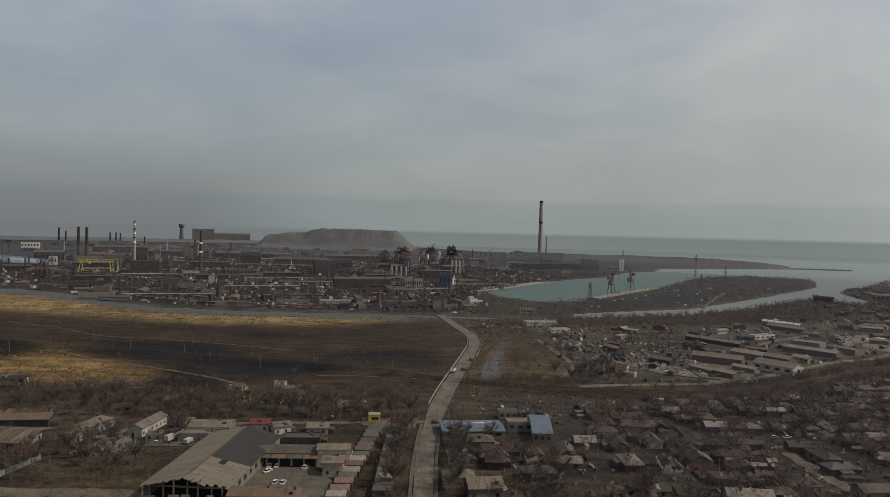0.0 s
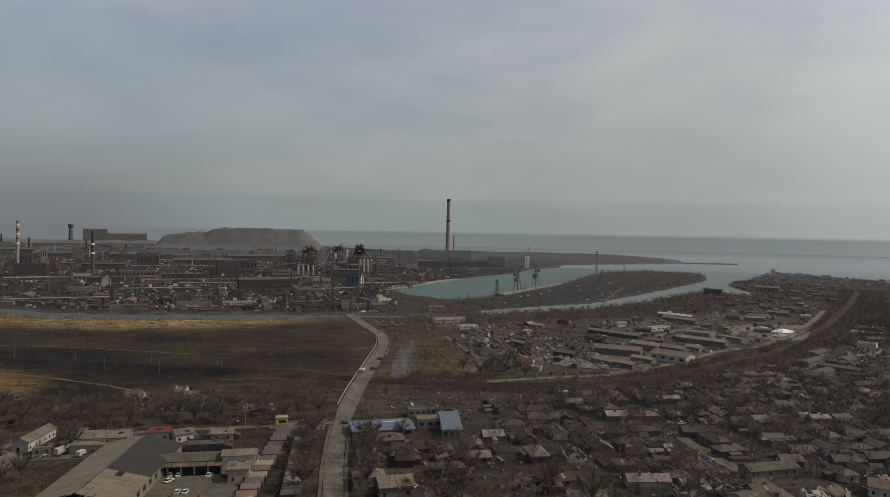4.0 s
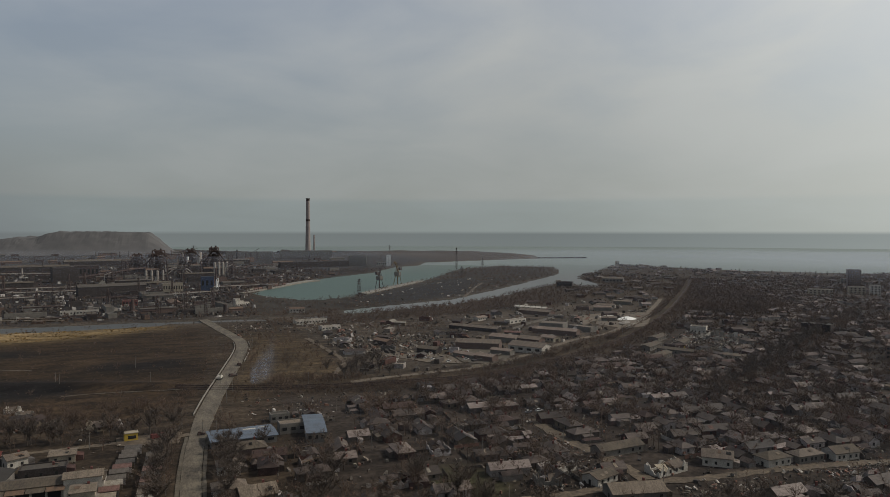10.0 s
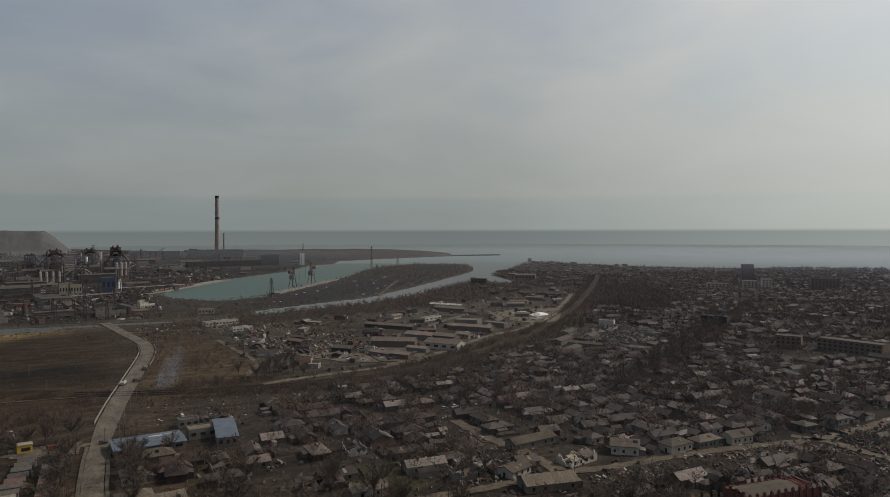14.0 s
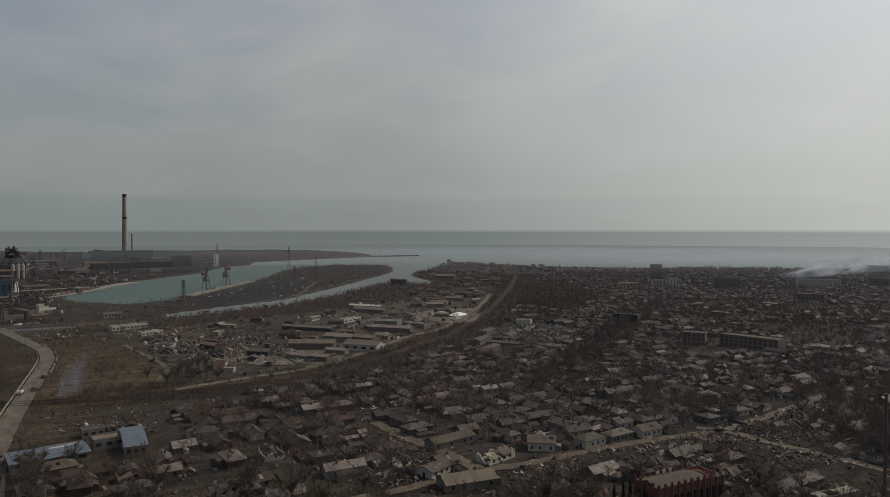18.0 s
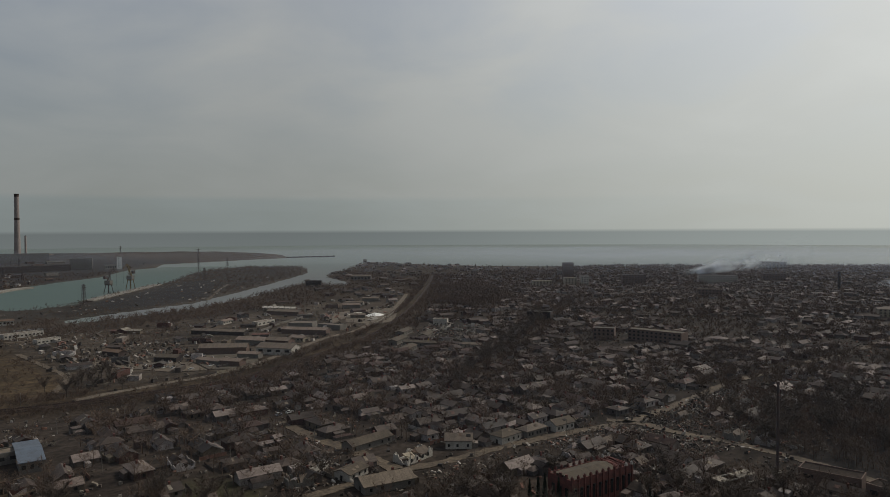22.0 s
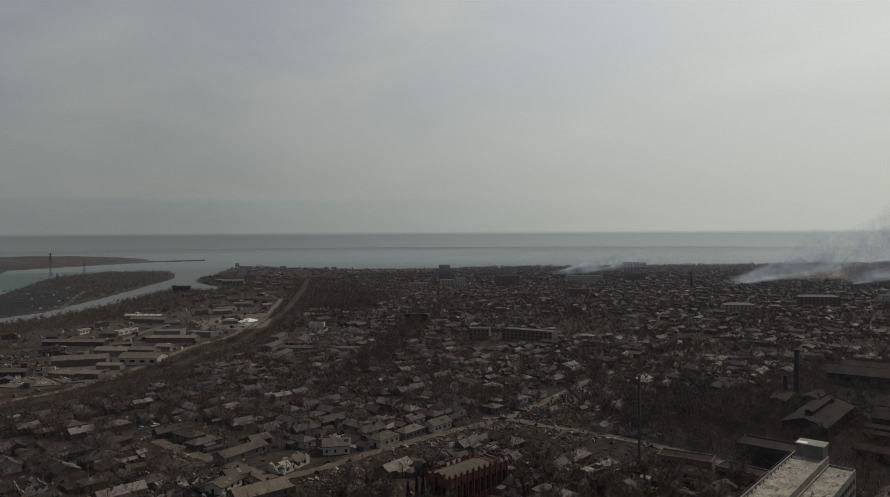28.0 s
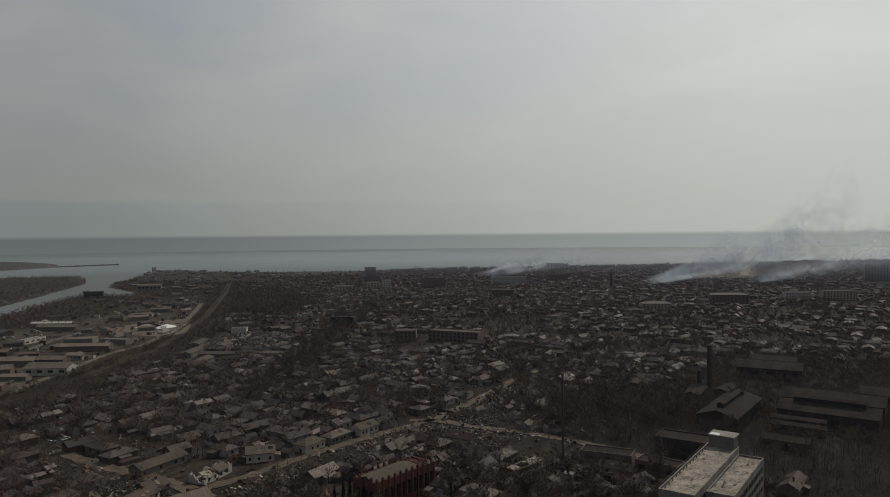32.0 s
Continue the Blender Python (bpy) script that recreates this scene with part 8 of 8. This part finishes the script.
def twig_tree(seed, H, twigs, half, width, low):
    """A bare crown of long thin twigs that fan up and out from a few boughs, for trees some way off."""
    rng = random.Random(seed * 17 + twigs)
    b = Build().beam((0, 0, -0.2), (0, 0, H * 0.5), H * 0.016, 3, H * 0.008)
    v = [list(map(float, p)) for p in b.v]
    f = [t for q in b.f if len(q) == 4 for t in ((q[0], q[1], q[2]), (q[0], q[2], q[3]))]
    boughs = [(i * 2.4 + rng.uniform(-0.5, 0.5), rng.uniform(0.35, 1.0), rng.uniform(0.3, 1.0)) for i in range(8)]
    for i in range(twigs):
        a, r, h = rng.choice(boughs)
        a, k = a + rng.gauss(0, 0.5), rng.random() ** 0.7
        p = Vector((math.cos(a) * r * k * width * H * 0.8, math.sin(a) * r * k * width * H * 0.8, H * (low + (0.78 - low) * h * k)))
        way = Vector((math.cos(a) * 0.55 + rng.gauss(0, 0.5), math.sin(a) * 0.55 + rng.gauss(0, 0.5), 0.75 + rng.gauss(0, 0.45))).normalized()
        q = p + way * H * rng.uniform(0.16, 0.36)
        s = way.cross(Vector((rng.gauss(0, 1), rng.gauss(0, 1), rng.gauss(0, 1)))).normalized() * half * rng.uniform(0.7, 1.3)
        n = len(v)
        v += [list(p - s), list(p + s), list(q)]
        f.append((n, n + 1, n + 2))
    return np.array(v), np.array(f)


allv, allf, base = [], [], 0
for g, (x, y, s0, s1) in enumerate(groves):
    d = np.hypot(x, y)
    bush = s1 < 0.9
    for k in range(4):
        for lo, hi, tw, th in ((0, 380, 220, 0.045), (380, 620, 120, 0.075), (620, 1000, 58, 0.15), (1000, 9000, 25, 0.30)):
            s = (np.arange(len(x)) % 4 == k) & (d >= lo) & (d < hi)
            if not s.any():
                continue
            sc = trng.uniform(s0, s1, s.sum())
            rows = np.stack([x[s], y[s], np.zeros(s.sum()), trng.uniform(0, 6.3, s.sum()), sc, sc * trng.uniform(0.9, 1.3, s.sum())], 1)
            shape = light_tree(70 + k, 8.0, tw // 2 if bush else tw, 0.75 if bush else 0.5, th * (1.5 if bush else 1.0)) if lo == 0 else twig_tree(70 + k, 8.0, tw // 2 if bush else tw, th * (1.5 if bush else 1.0), 0.55 if bush else 0.42, 0.02 if bush else 0.2)
            v, f = spread(shape, rows)
            allv.append(v), allf.append(f + base)
            base += len(v)
bulk("bare_woodland", np.concatenate(allv), np.concatenate(allf), [M["scrub"]], None, "leafless winter trees and scrub between the houses and along the river", "trees")

# dark conifers beside the brick hall
fir = thing("conifer", 183.3, 173.5, 0, 0, "dark evergreen conifer with a narrow crown", "tree", "conifers")
rngf = random.Random(3)
b = Build()
for i in range(260):
    z = rngf.uniform(0.8, 11.5)
    r = (12 - z) * 0.15
    a = rngf.uniform(0, 6.3)
    p = Vector((math.cos(a) * r * 0.4, math.sin(a) * r * 0.4, z))
    q = Vector((math.cos(a) * r * 1.1, math.sin(a) * r * 1.1, z + 0.5))
    s = Vector((-math.sin(a), math.cos(a), 0.3)) * 0.35
    b.add([p - s, p + s, q + s * 0.4, q - s * 0.4], [(0, 1, 2, 3)])
part("trunk", Build().beam((0, 0, 0), (0, 0, 11), 0.22, 6, 0.05), M["bark"], fir)
part("crown", b, M["evergreen"], fir)
for x, y, s in ((184.3, 171.2, 1.1), (186.4, 166.5, 1.05), (181.0, 175.5, 0.9), (173, 178, 0.75), (213.4, 147.4, 0.65)):
    copy_thing(fir, pose(x, y, 0, 0, 0, x * 7) @ Matrix.Diagonal((s, s, s, 1)))


# reeds along the river
def reed_beds():
    rng = np.random.RandomState(6)
    tv, tf = [], []
    r2 = random.Random(2)
    for i in range(10):
        a, x, y = r2.uniform(0, 3.14), r2.uniform(-4, 4), r2.uniform(-4, 4)
        hgt = r2.uniform(0.35, 0.8)
        dx, dy = math.cos(a) * 0.5, math.sin(a) * 0.5
        k = len(tv)
        tv += [(x - dx, y - dy, -0.2), (x + dx, y + dy, -0.2), (x + dx * 0.8, y + dy * 0.8 + 0.4, hgt), (x - dx * 0.8, y - dy * 0.8 + 0.4, hgt)]
        tf.append((k, k + 1, k + 2, k + 3))
    x, y = rng.uniform(-1100, -20, 9000), rng.uniform(425, 1100, 9000)
    k = (inside(REEDS, x, y) | inside(REEDS_NEAR, x, y)) & ~in_water(x, y)
    n = k.sum()
    v, f = spread((np.array(tv), np.array(tf)), np.stack([x[k], y[k], np.zeros(n), rng.uniform(0, 6.3, n), rng.uniform(0.7, 1.5, n), rng.uniform(0.7, 1.2, n)], 1))
    bulk("reed_bed", v, f, [M["reed"]], None, "golden dry reeds along the river", "reeds")


reed_beds()


# ---------------------------------------------------------------- rubble and yard clutter
def rubble():
    rng = np.random.RandomState(12)
    box = np.array([(-.5, -.5, 0), (.5, -.5, 0), (.5, .5, 0), (-.5, .5, 0), (-.4, -.45, 1), (.45, -.4, 1), (.4, .45, 1), (-.45, .4, 1)], float)
    bf = np.array([(4, 5, 6, 7), (0, 1, 5, 4), (1, 2, 6, 5), (2, 3, 7, 6), (3, 0, 4, 7)])
    sets = []

    def drop(n, test, x0, x1, y0, y1, s0, s1, h0, h1):
        x, y = rng.uniform(x0, x1, n), rng.uniform(y0, y1, n)
        k = test(x, y) & ~in_water(x, y) & (np.hypot(x, y) > 238)
        m = k.sum()
        sets.append(np.stack([x[k], y[k], np.zeros(m), rng.uniform(0, 6.3, m), rng.uniform(s0, s1, m), rng.uniform(h0, h1, m)], 1))

    def pile_up(name, rows, mat, label):
        v, f = spread((box, bf), rows)
        long = np.repeat(rng.uniform(0.4, 2.4, len(rows)), len(box))
        c = np.repeat(rows[:, :2], len(box), axis=0)
        turn = np.repeat(rows[:, 3], len(box))
        d = (v[:, 0] - c[:, 0]) * np.cos(turn) + (v[:, 1] - c[:, 1]) * np.sin(turn)
        v[:, 0] += d * (long - 1) * np.cos(turn)
        v[:, 1] += d * (long - 1) * np.sin(turn)
        if mat == "rubble":
            v[:, 2] = np.maximum(v[:, 2] + d * long * np.repeat(rng.uniform(-0.7, 0.7, len(rows)), len(box)), 0.0)
        bulk(name, v, f, [M[mat]], None, label, "rubble")

    drop(2600, lambda x, y: inside(RUIN_YARD, x, y), 380, 510, 450, 600, 0.3, 2.0, 0.2, 1.3)
    drop(1700, lambda x, y: off_line(STREETS[2], x, y) > 5, 240, 300, 165, 226, 0.15, 1.3, 0.1, 0.8)
    drop(2000, lambda x, y: off_line(STREETS[0], x, y) > 5, 310, 420, 190, 228, 0.15, 1.3, 0.1, 0.8)
    drop(1200, lambda x, y: free(x, y, -3.0) | inside(WOOD, x, y), 300, 440, 90, 228, 0.3, 1.6, 0.3, 1.4)
    drop(500, lambda x, y: off_line(STREETS[1], x, y) > 4, 120, 162, 240, 300, 0.25, 1.2, 0.2, 0.9)
    drop(300, lambda x, y: off_line(STREETS[0], x, y) > 4, 172, 215, 205, 228, 0.25, 1.2, 0.2, 0.8)
    drop(13000, lambda x, y: free(x, y, -2.0) & rail_side(x, y), 20, 760, -100, 560, 0.25, 1.5, 0.15, 1.3)
    drop(900, lambda x, y: inside(YARDS, x, y), 90, 640, 470, 900, 0.8, 4.5, 0.6, 3.0)
    drop(700, lambda x, y: inside([(130, 545), (200, 500), (215, 590), (190, 660), (120, 700), (100, 620)], x, y), 95, 220, 500, 705, 0.5, 2.6, 0.4, 2.2)
    drop(420, lambda x, y: inside(PENINSULA, x, y), 60, 700, 930, 1500, 0.8, 4.0, 0.4, 2.0)
    drop(260, lambda x, y: (x < 60) | (y > 700), 20, 160, 690, 800, 0.5, 2.2, 0.4, 1.6)
    drop(160, lambda x, y: y < 420, -120, -70, 395, 425, 0.4, 1.6, 0.4, 1.4)
    drop(120, lambda x, y: off_line(MAIN_ROAD, x, y) > 10, -60, -20, 250, 380, 0.2, 0.9, 0.2, 0.7)
    pile_up("rubble", np.concatenate(sets), "rubble", "scattered rubble, planks and scrap between the buildings")
    sets.clear()
    drop(3600, lambda x, y: inside(WORKS, x, y), -1100, 250, 840, 2200, 1.2, 7, 0.8, 5)
    drop(1600, lambda x, y: inside(WORKS, x, y), -400, 120, 870, 1350, 0.8, 3.4, 0.6, 3.0)
    pile_up("works_scrap", np.concatenate(sets), "scrap", "dark scrap, sheds and slabs on the works ground")


rubble()


# ---------------------------------------------------------------- garden fences
def fences():
    rng = np.random.RandomState(14)
    board = np.array([(-.5, -.05, 0), (.5, -.05, 0), (.5, .05, 0), (-.5, .05, 0), (-.5, -.05, 1), (.5, -.05, 1), (.5, .05, 1), (-.5, .05, 1)], float)
    bf = np.array([(4, 5, 6, 7), (0, 1, 5, 4), (1, 2, 6, 5), (2, 3, 7, 6), (3, 0, 4, 7)])
    near = np.hypot(px, py) < 900
    x, y = px[near] + rng.choice([-8.5, 8.5, 0], near.sum()), py[near] + rng.choice([-9.5, 9.5, 0], near.sum())
    k = free(x, y, 0.0)
    n = k.sum()
    turn = np.where(rng.rand(n) < 0.5, 0, math.pi / 2) + rng.uniform(-0.06, 0.06, n)
    rows = np.stack([x[k], y[k], np.zeros(n), turn, np.ones(n), rng.uniform(1.2, 2.0, n)], 1)
    v, f = spread((board, bf), rows)
    c = np.repeat(rows[:, :2], 8, axis=0)
    L = np.repeat(rng.uniform(6, 17, n), 8)
    ux, uy = np.repeat(np.cos(turn), 8), np.repeat(np.sin(turn), 8)
    d = (v[:, 0] - c[:, 0]) * ux + (v[:, 1] - c[:, 1]) * uy
    v[:, 0] += d * (L - 1) * ux
    v[:, 1] += d * (L - 1) * uy
    bulk("garden_fences", v, f, [M["rubble"]], None, "weathered board and sheet fences between gardens", "fences")


fences()


# ---------------------------------------------------------------- poles, vehicles
def poles():
    first = None
    rng = random.Random(31)
    spots = [(x + 8.6, y, 8) for x, y in road_line[2::4] if y > 300] + [(x - 9, y, 8) for x, y in road_line[4::6] if y < 380]
    for line in STREETS[:5]:
        spots += [(x + 3.6, y - 3.6, 7.5) for x, y in smooth_line(line)[::6]]
    spots += [(x, y + 9, 7) for x, y in smooth_line(RAIL)[::7] if x < 620]
    for i in range(8):
        spots.append((-330 + i * 40, 520 + rng.uniform(-60, 60) + (8 - i) * 9, 8))
    for i in range(26):
        spots.append((rng.uniform(60, 330), rng.uniform(250, 440), 7.5))
    for x, y, h in spots:
        if math.hypot(x, y) < 236 or in_water(np.array([x]), np.array([y]))[0]:
            continue
        m = pose(x, y, 0, 0, rng.uniform(-2, 2), rng.uniform(0, 180)) @ Matrix.Diagonal((1, 1, h / 8, 1))
        if first is None:
            first = thing("utility_pole", 0, 0, 0, 0, "thin grey utility pole with a crossarm", "utility pole", "utility poles")
            part("shaft", Build().tube(0, 0, -0.3, 8.6, 0.15, 0.10, 6), M["grey_wall"], first)
            part("crossarm", Build().box(0, 0, 7.8, 1.9, 0.12, 0.14), M["wood"], first)
            first.matrix_basis = m
        else:
            copy_thing(first, m)


poles()


def car(x, y, turn, mat="car_paint", label="white saloon car parked in a yard", tall=1.0):
    root = thing("car", x, y, 0.3, turn, label, "car")
    part("body", Build().box(0, 0, 0.35, 4.3, 1.75, 0.65 * tall), M[mat], root)
    b = Build()
    z = 1.0 * tall
    b.add([(-1.6, -0.8, z), (1.0, -0.8, z), (1.0, 0.8, z), (-1.6, 0.8, z), (-1.2, -0.65, z + 0.55 * tall), (0.5, -0.65, z + 0.55 * tall), (0.5, 0.65, z + 0.55 * tall), (-1.2, 0.65, z + 0.55 * tall)],
          [(4, 5, 6, 7), (0, 1, 5, 4), (1, 2, 6, 5), (2, 3, 7, 6), (3, 0, 4, 7)])
    part("cabin", b, M["glass_dark"], root)
    part("roof", Build().box(-0.35, 0, z + 0.55 * tall, 1.6, 1.25, 0.06), M[mat], root)
    for sx in (-1.35, 1.35):
        for sy in (-0.8, 0.8):
            part("wheel", Build().beam((sx, sy - 0.12, 0.32), (sx, sy + 0.12, 0.32), 0.33, 10), M["tyre"], root)
    return root


white_car = car(-70, 284, 60)
for x, y, t in ((-68, 291, 95), (-56, 290, 80), (-64, 272, 88), (-61, 272, 88), (-71, 291, 95), (-129, 318, 20), (168, 351, 10), (175, 352, 12), (212, 300, 30), (186, 560, 20), (192, 566, 100), (205, 545, 60), (180, 575, 10), (158, 534, 30), (163, 528, 28), (167, 522, 35), (161, 541, 120), (171, 515, 40), (176, 509, 20), (154, 545, 60), (196, 556, 50), (203, 558, 60), (192, 513, 10)):
    copy_thing(white_car, pose(x, y, 0.1, 0, 0, t))
apc = thing("armoured_carrier", 8, 497, 0.45, 75, "pale wheeled armoured carrier stopped on the road", "armoured vehicle")
part("hull", Build().box(0, 0, 0.8, 6.6, 2.7, 1.2).add([(-3.3, -1.35, 2.0), (3.3, -1.35, 2.0), (3.3, 1.35, 2.0), (-3.3, 1.35, 2.0), (-2.8, -0.95, 2.6), (2.0, -0.95, 2.6), (2.0, 0.95, 2.6), (-2.8, 0.95, 2.6)],
     [(4, 5, 6, 7), (0, 1, 5, 4), (1, 2, 6, 5), (2, 3, 7, 6), (3, 0, 4, 7)]), M["white_wall"], apc)
part("turret", Build().tube(0.6, 0, 2.6, 3.2, 0.8, 0.6, 10).beam((0.6, 0, 2.9), (2.8, 0, 3.0), 0.07), M["army_paint"], apc)
for i in range(4):
    for s in (-1.2, 1.2):
        part("wheel", Build().beam((-2.4 + i * 1.6, s - 0.2, 0.5), (-2.4 + i * 1.6, s + 0.2, 0.5), 0.55, 10), M["tyre"], apc)
wreck = thing("burnt_wreck", 16.5, 503, 0.45, 20, "burnt-out wreck of a vehicle on the road", "wreck")
part("hull", Build().box(0, 0, 0.3, 5.2, 2.4, 1.1).box(-1.2, 0.2, 1.4, 2, 1.8, 0.9, 15), M["rust"], wreck)
part("beam", Build().beam((0.5, 0, 1.4), (2.2, 0.4, 3.4), 0.15), M["steel_dark"], wreck)
copy_thing(wreck, pose(22.5, 543, 0.45, 0, 0, 100))
copy_thing(wreck, pose(-3, 363, 0.45, 0, 0, 10) @ Matrix.Diagonal((0.7, 0.7, 0.7, 1)))


# ---------------------------------------------------------------- smoke
def smoke_material(name, color, strength):
    """Thin drifting smoke: scattered light between clear gaps, thinning out from the middle of each wisp."""
    m = bpy.data.materials.new(name)
    m.use_nodes = True
    n, l = m.node_tree.nodes, m.node_tree.links
    n.clear()
    out = n.new("ShaderNodeOutputMaterial")
    clear, grey, mix = n.new("ShaderNodeBsdfTransparent"), n.new("ShaderNodeBsdfDiffuse"), n.new("ShaderNodeMixShader")
    thin = n.new("ShaderNodeBsdfTranslucent")
    soft = n.new("ShaderNodeMixShader")
    grey.inputs["Color"].default_value = thin.inputs["Color"].default_value = (*color, 1)
    l.new(grey.outputs[0], soft.inputs[1])
    l.new(thin.outputs[0], soft.inputs[2])
    fade = n.new("ShaderNodeVertexColor")
    fade.layer_name = "wisp"
    tc, tex = n.new("ShaderNodeTexCoord"), n.new("ShaderNodeTexNoise")
    tex.inputs["Scale"].default_value, tex.inputs["Detail"].default_value, tex.inputs["Distortion"].default_value = 0.022, 3.6, 0.5
    l.new(tc.outputs["Object"], tex.inputs["Vector"])
    rng = n.new("ShaderNodeMapRange")
    rng.inputs["From Min"].default_value, rng.inputs["From Max"].default_value, rng.inputs["To Max"].default_value = 0.34, 0.74, strength
    l.new(tex.outputs["Fac"], rng.inputs["Value"])
    mul = n.new("ShaderNodeMath")
    mul.operation = "MULTIPLY"
    l.new(fade.outputs["Color"], mul.inputs[0])
    l.new(rng.outputs[0], mul.inputs[1])
    l.new(mul.outputs[0], mix.inputs[0])
    l.new(clear.outputs[0], mix.inputs[1])
    l.new(soft.outputs[0], mix.inputs[2])
    l.new(mix.outputs[0], out.inputs["Surface"])
    return m


def smoke_plume(x, y, drift, width, rise, mat, seed, label, sheets=3):
    """Wavy sheets of smoke that widen, lift and thin out as they drift from the fire."""
    rng = random.Random(seed)
    verts, faces, dens = [], [], []
    nu, nv = 28, 12
    along = Vector((drift[0], drift[1], 0))
    across = Vector((-along.y, along.x, 0)).normalized()
    for w in range(sheets):
        k0, shift = len(verts), (w - (sheets - 1) / 2) * width * 0.3
        for i in range(nu):
            u = i / (nu - 1)
            spread_ = 0.34 + 0.66 * u ** 0.8
            for j in range(nv):
                v = j / (nv - 1)
                sway = noise.noise((u * 3, v * 2, seed + w * 7)) * width * 0.35 * spread_
                p = along * u + across * (shift * spread_ + sway)
                z = 0.5 + rise * 0.42 * u ** 1.3 + v * (12 + (rise * 0.8 + width * 0.8) * u ** 1.2 * (0.75 + 0.5 * noise.noise((u * 4, 0, seed * 3.1 + w))))
                verts.append((p.x, p.y, max(0.3, z)))
                d = min(1.0, (1 - v) * 2.2) * min(1.0, v * 5 + 0.2) * min(1.0, u * 9) * (1 - u) ** 0.7
                dens.append(d)
        faces += [(k0 + i * nv + j, k0 + (i + 1) * nv + j, k0 + (i + 1) * nv + j + 1, k0 + i * nv + j + 1) for i in range(nu - 1) for j in range(nv - 1)]
    ob = bulk("smoke_plume", np.array(verts), np.array(faces), [mat], None, label, "smoke", smooth=True)
    ob.matrix_basis = pose(x, y, 0)
    col = np.ones((len(verts), 4))
    col[:, :3] = np.array(dens)[:, None]
    ob.data.color_attributes.new("wisp", "FLOAT_COLOR", "POINT").data.foreach_set("color", col.ravel())
    return ob


pale_smoke = smoke_material("pale_smoke", (0.72, 0.78, 0.84), 1.35)
thin_smoke = smoke_material("thin_smoke", (0.42, 0.50, 0.64), 0.55)
grey_smoke = smoke_material("grey_smoke", (0.60, 0.56, 0.50), 0.7)
smoke_plume(1285, 455, (300, -330), 100, 165, pale_smoke, 1, "bluish white smoke drifting low over the roofs", 2)
smoke_plume(1400, 300, (240, -330), 90, 120, pale_smoke, 2, "bluish white smoke drifting low over the roofs", 1)
smoke_plume(1420, 420, (260, -520), 200, 120, grey_smoke, 3, "brownish grey smoke rising behind the houses", 1)
smoke_plume(1335, 850, (190, -200), 70, 70, pale_smoke, 4, "pale smoke drifting over the town", 1)
smoke_plume(26, 470, (16, -8), 16, 16, thin_smoke, 5, "thin bluish smoke beside the road", 2)
smoke_plume(-900, 1640, (-420, 60), 40, 12, pale_smoke, 7, "thin pale smoke low over the works", 2)


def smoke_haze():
    """A thin, uneven see-through sheet added to imitate distance haze over the works and the far town, thicker further
    out.
    """
    m = bpy.data.materials.new("distance_haze")
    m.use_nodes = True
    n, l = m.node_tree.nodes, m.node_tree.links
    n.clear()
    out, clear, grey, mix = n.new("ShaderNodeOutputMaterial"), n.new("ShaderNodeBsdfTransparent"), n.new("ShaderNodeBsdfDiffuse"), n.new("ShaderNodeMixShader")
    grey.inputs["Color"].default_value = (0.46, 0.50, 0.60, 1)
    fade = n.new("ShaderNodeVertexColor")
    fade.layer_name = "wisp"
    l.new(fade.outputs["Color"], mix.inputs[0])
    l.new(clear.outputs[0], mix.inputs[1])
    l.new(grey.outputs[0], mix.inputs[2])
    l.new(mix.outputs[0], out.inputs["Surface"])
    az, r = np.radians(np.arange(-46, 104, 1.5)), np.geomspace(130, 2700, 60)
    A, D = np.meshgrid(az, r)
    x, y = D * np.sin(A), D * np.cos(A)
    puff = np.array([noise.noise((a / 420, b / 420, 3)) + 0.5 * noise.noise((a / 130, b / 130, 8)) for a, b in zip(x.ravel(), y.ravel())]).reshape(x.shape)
    # opacity grows with distance from the camera, to imitate haze
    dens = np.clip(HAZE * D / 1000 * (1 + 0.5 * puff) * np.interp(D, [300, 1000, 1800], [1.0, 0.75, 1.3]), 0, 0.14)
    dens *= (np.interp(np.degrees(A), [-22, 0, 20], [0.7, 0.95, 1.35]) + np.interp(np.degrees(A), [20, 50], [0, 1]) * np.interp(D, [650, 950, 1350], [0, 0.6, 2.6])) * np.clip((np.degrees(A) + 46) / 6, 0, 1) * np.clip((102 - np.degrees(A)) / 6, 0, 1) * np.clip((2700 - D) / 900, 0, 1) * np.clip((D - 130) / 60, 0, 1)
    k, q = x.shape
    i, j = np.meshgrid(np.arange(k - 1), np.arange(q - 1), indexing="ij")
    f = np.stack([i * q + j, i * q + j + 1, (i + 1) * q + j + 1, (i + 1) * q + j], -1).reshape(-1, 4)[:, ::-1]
    ob = bulk("smoke_haze", np.stack([x, y, 42 + 5 * puff], -1).reshape(-1, 3), f, [m], None, "thin bluish see-through sheet imitating distance haze over the works and roofs", "smoke", smooth=True)
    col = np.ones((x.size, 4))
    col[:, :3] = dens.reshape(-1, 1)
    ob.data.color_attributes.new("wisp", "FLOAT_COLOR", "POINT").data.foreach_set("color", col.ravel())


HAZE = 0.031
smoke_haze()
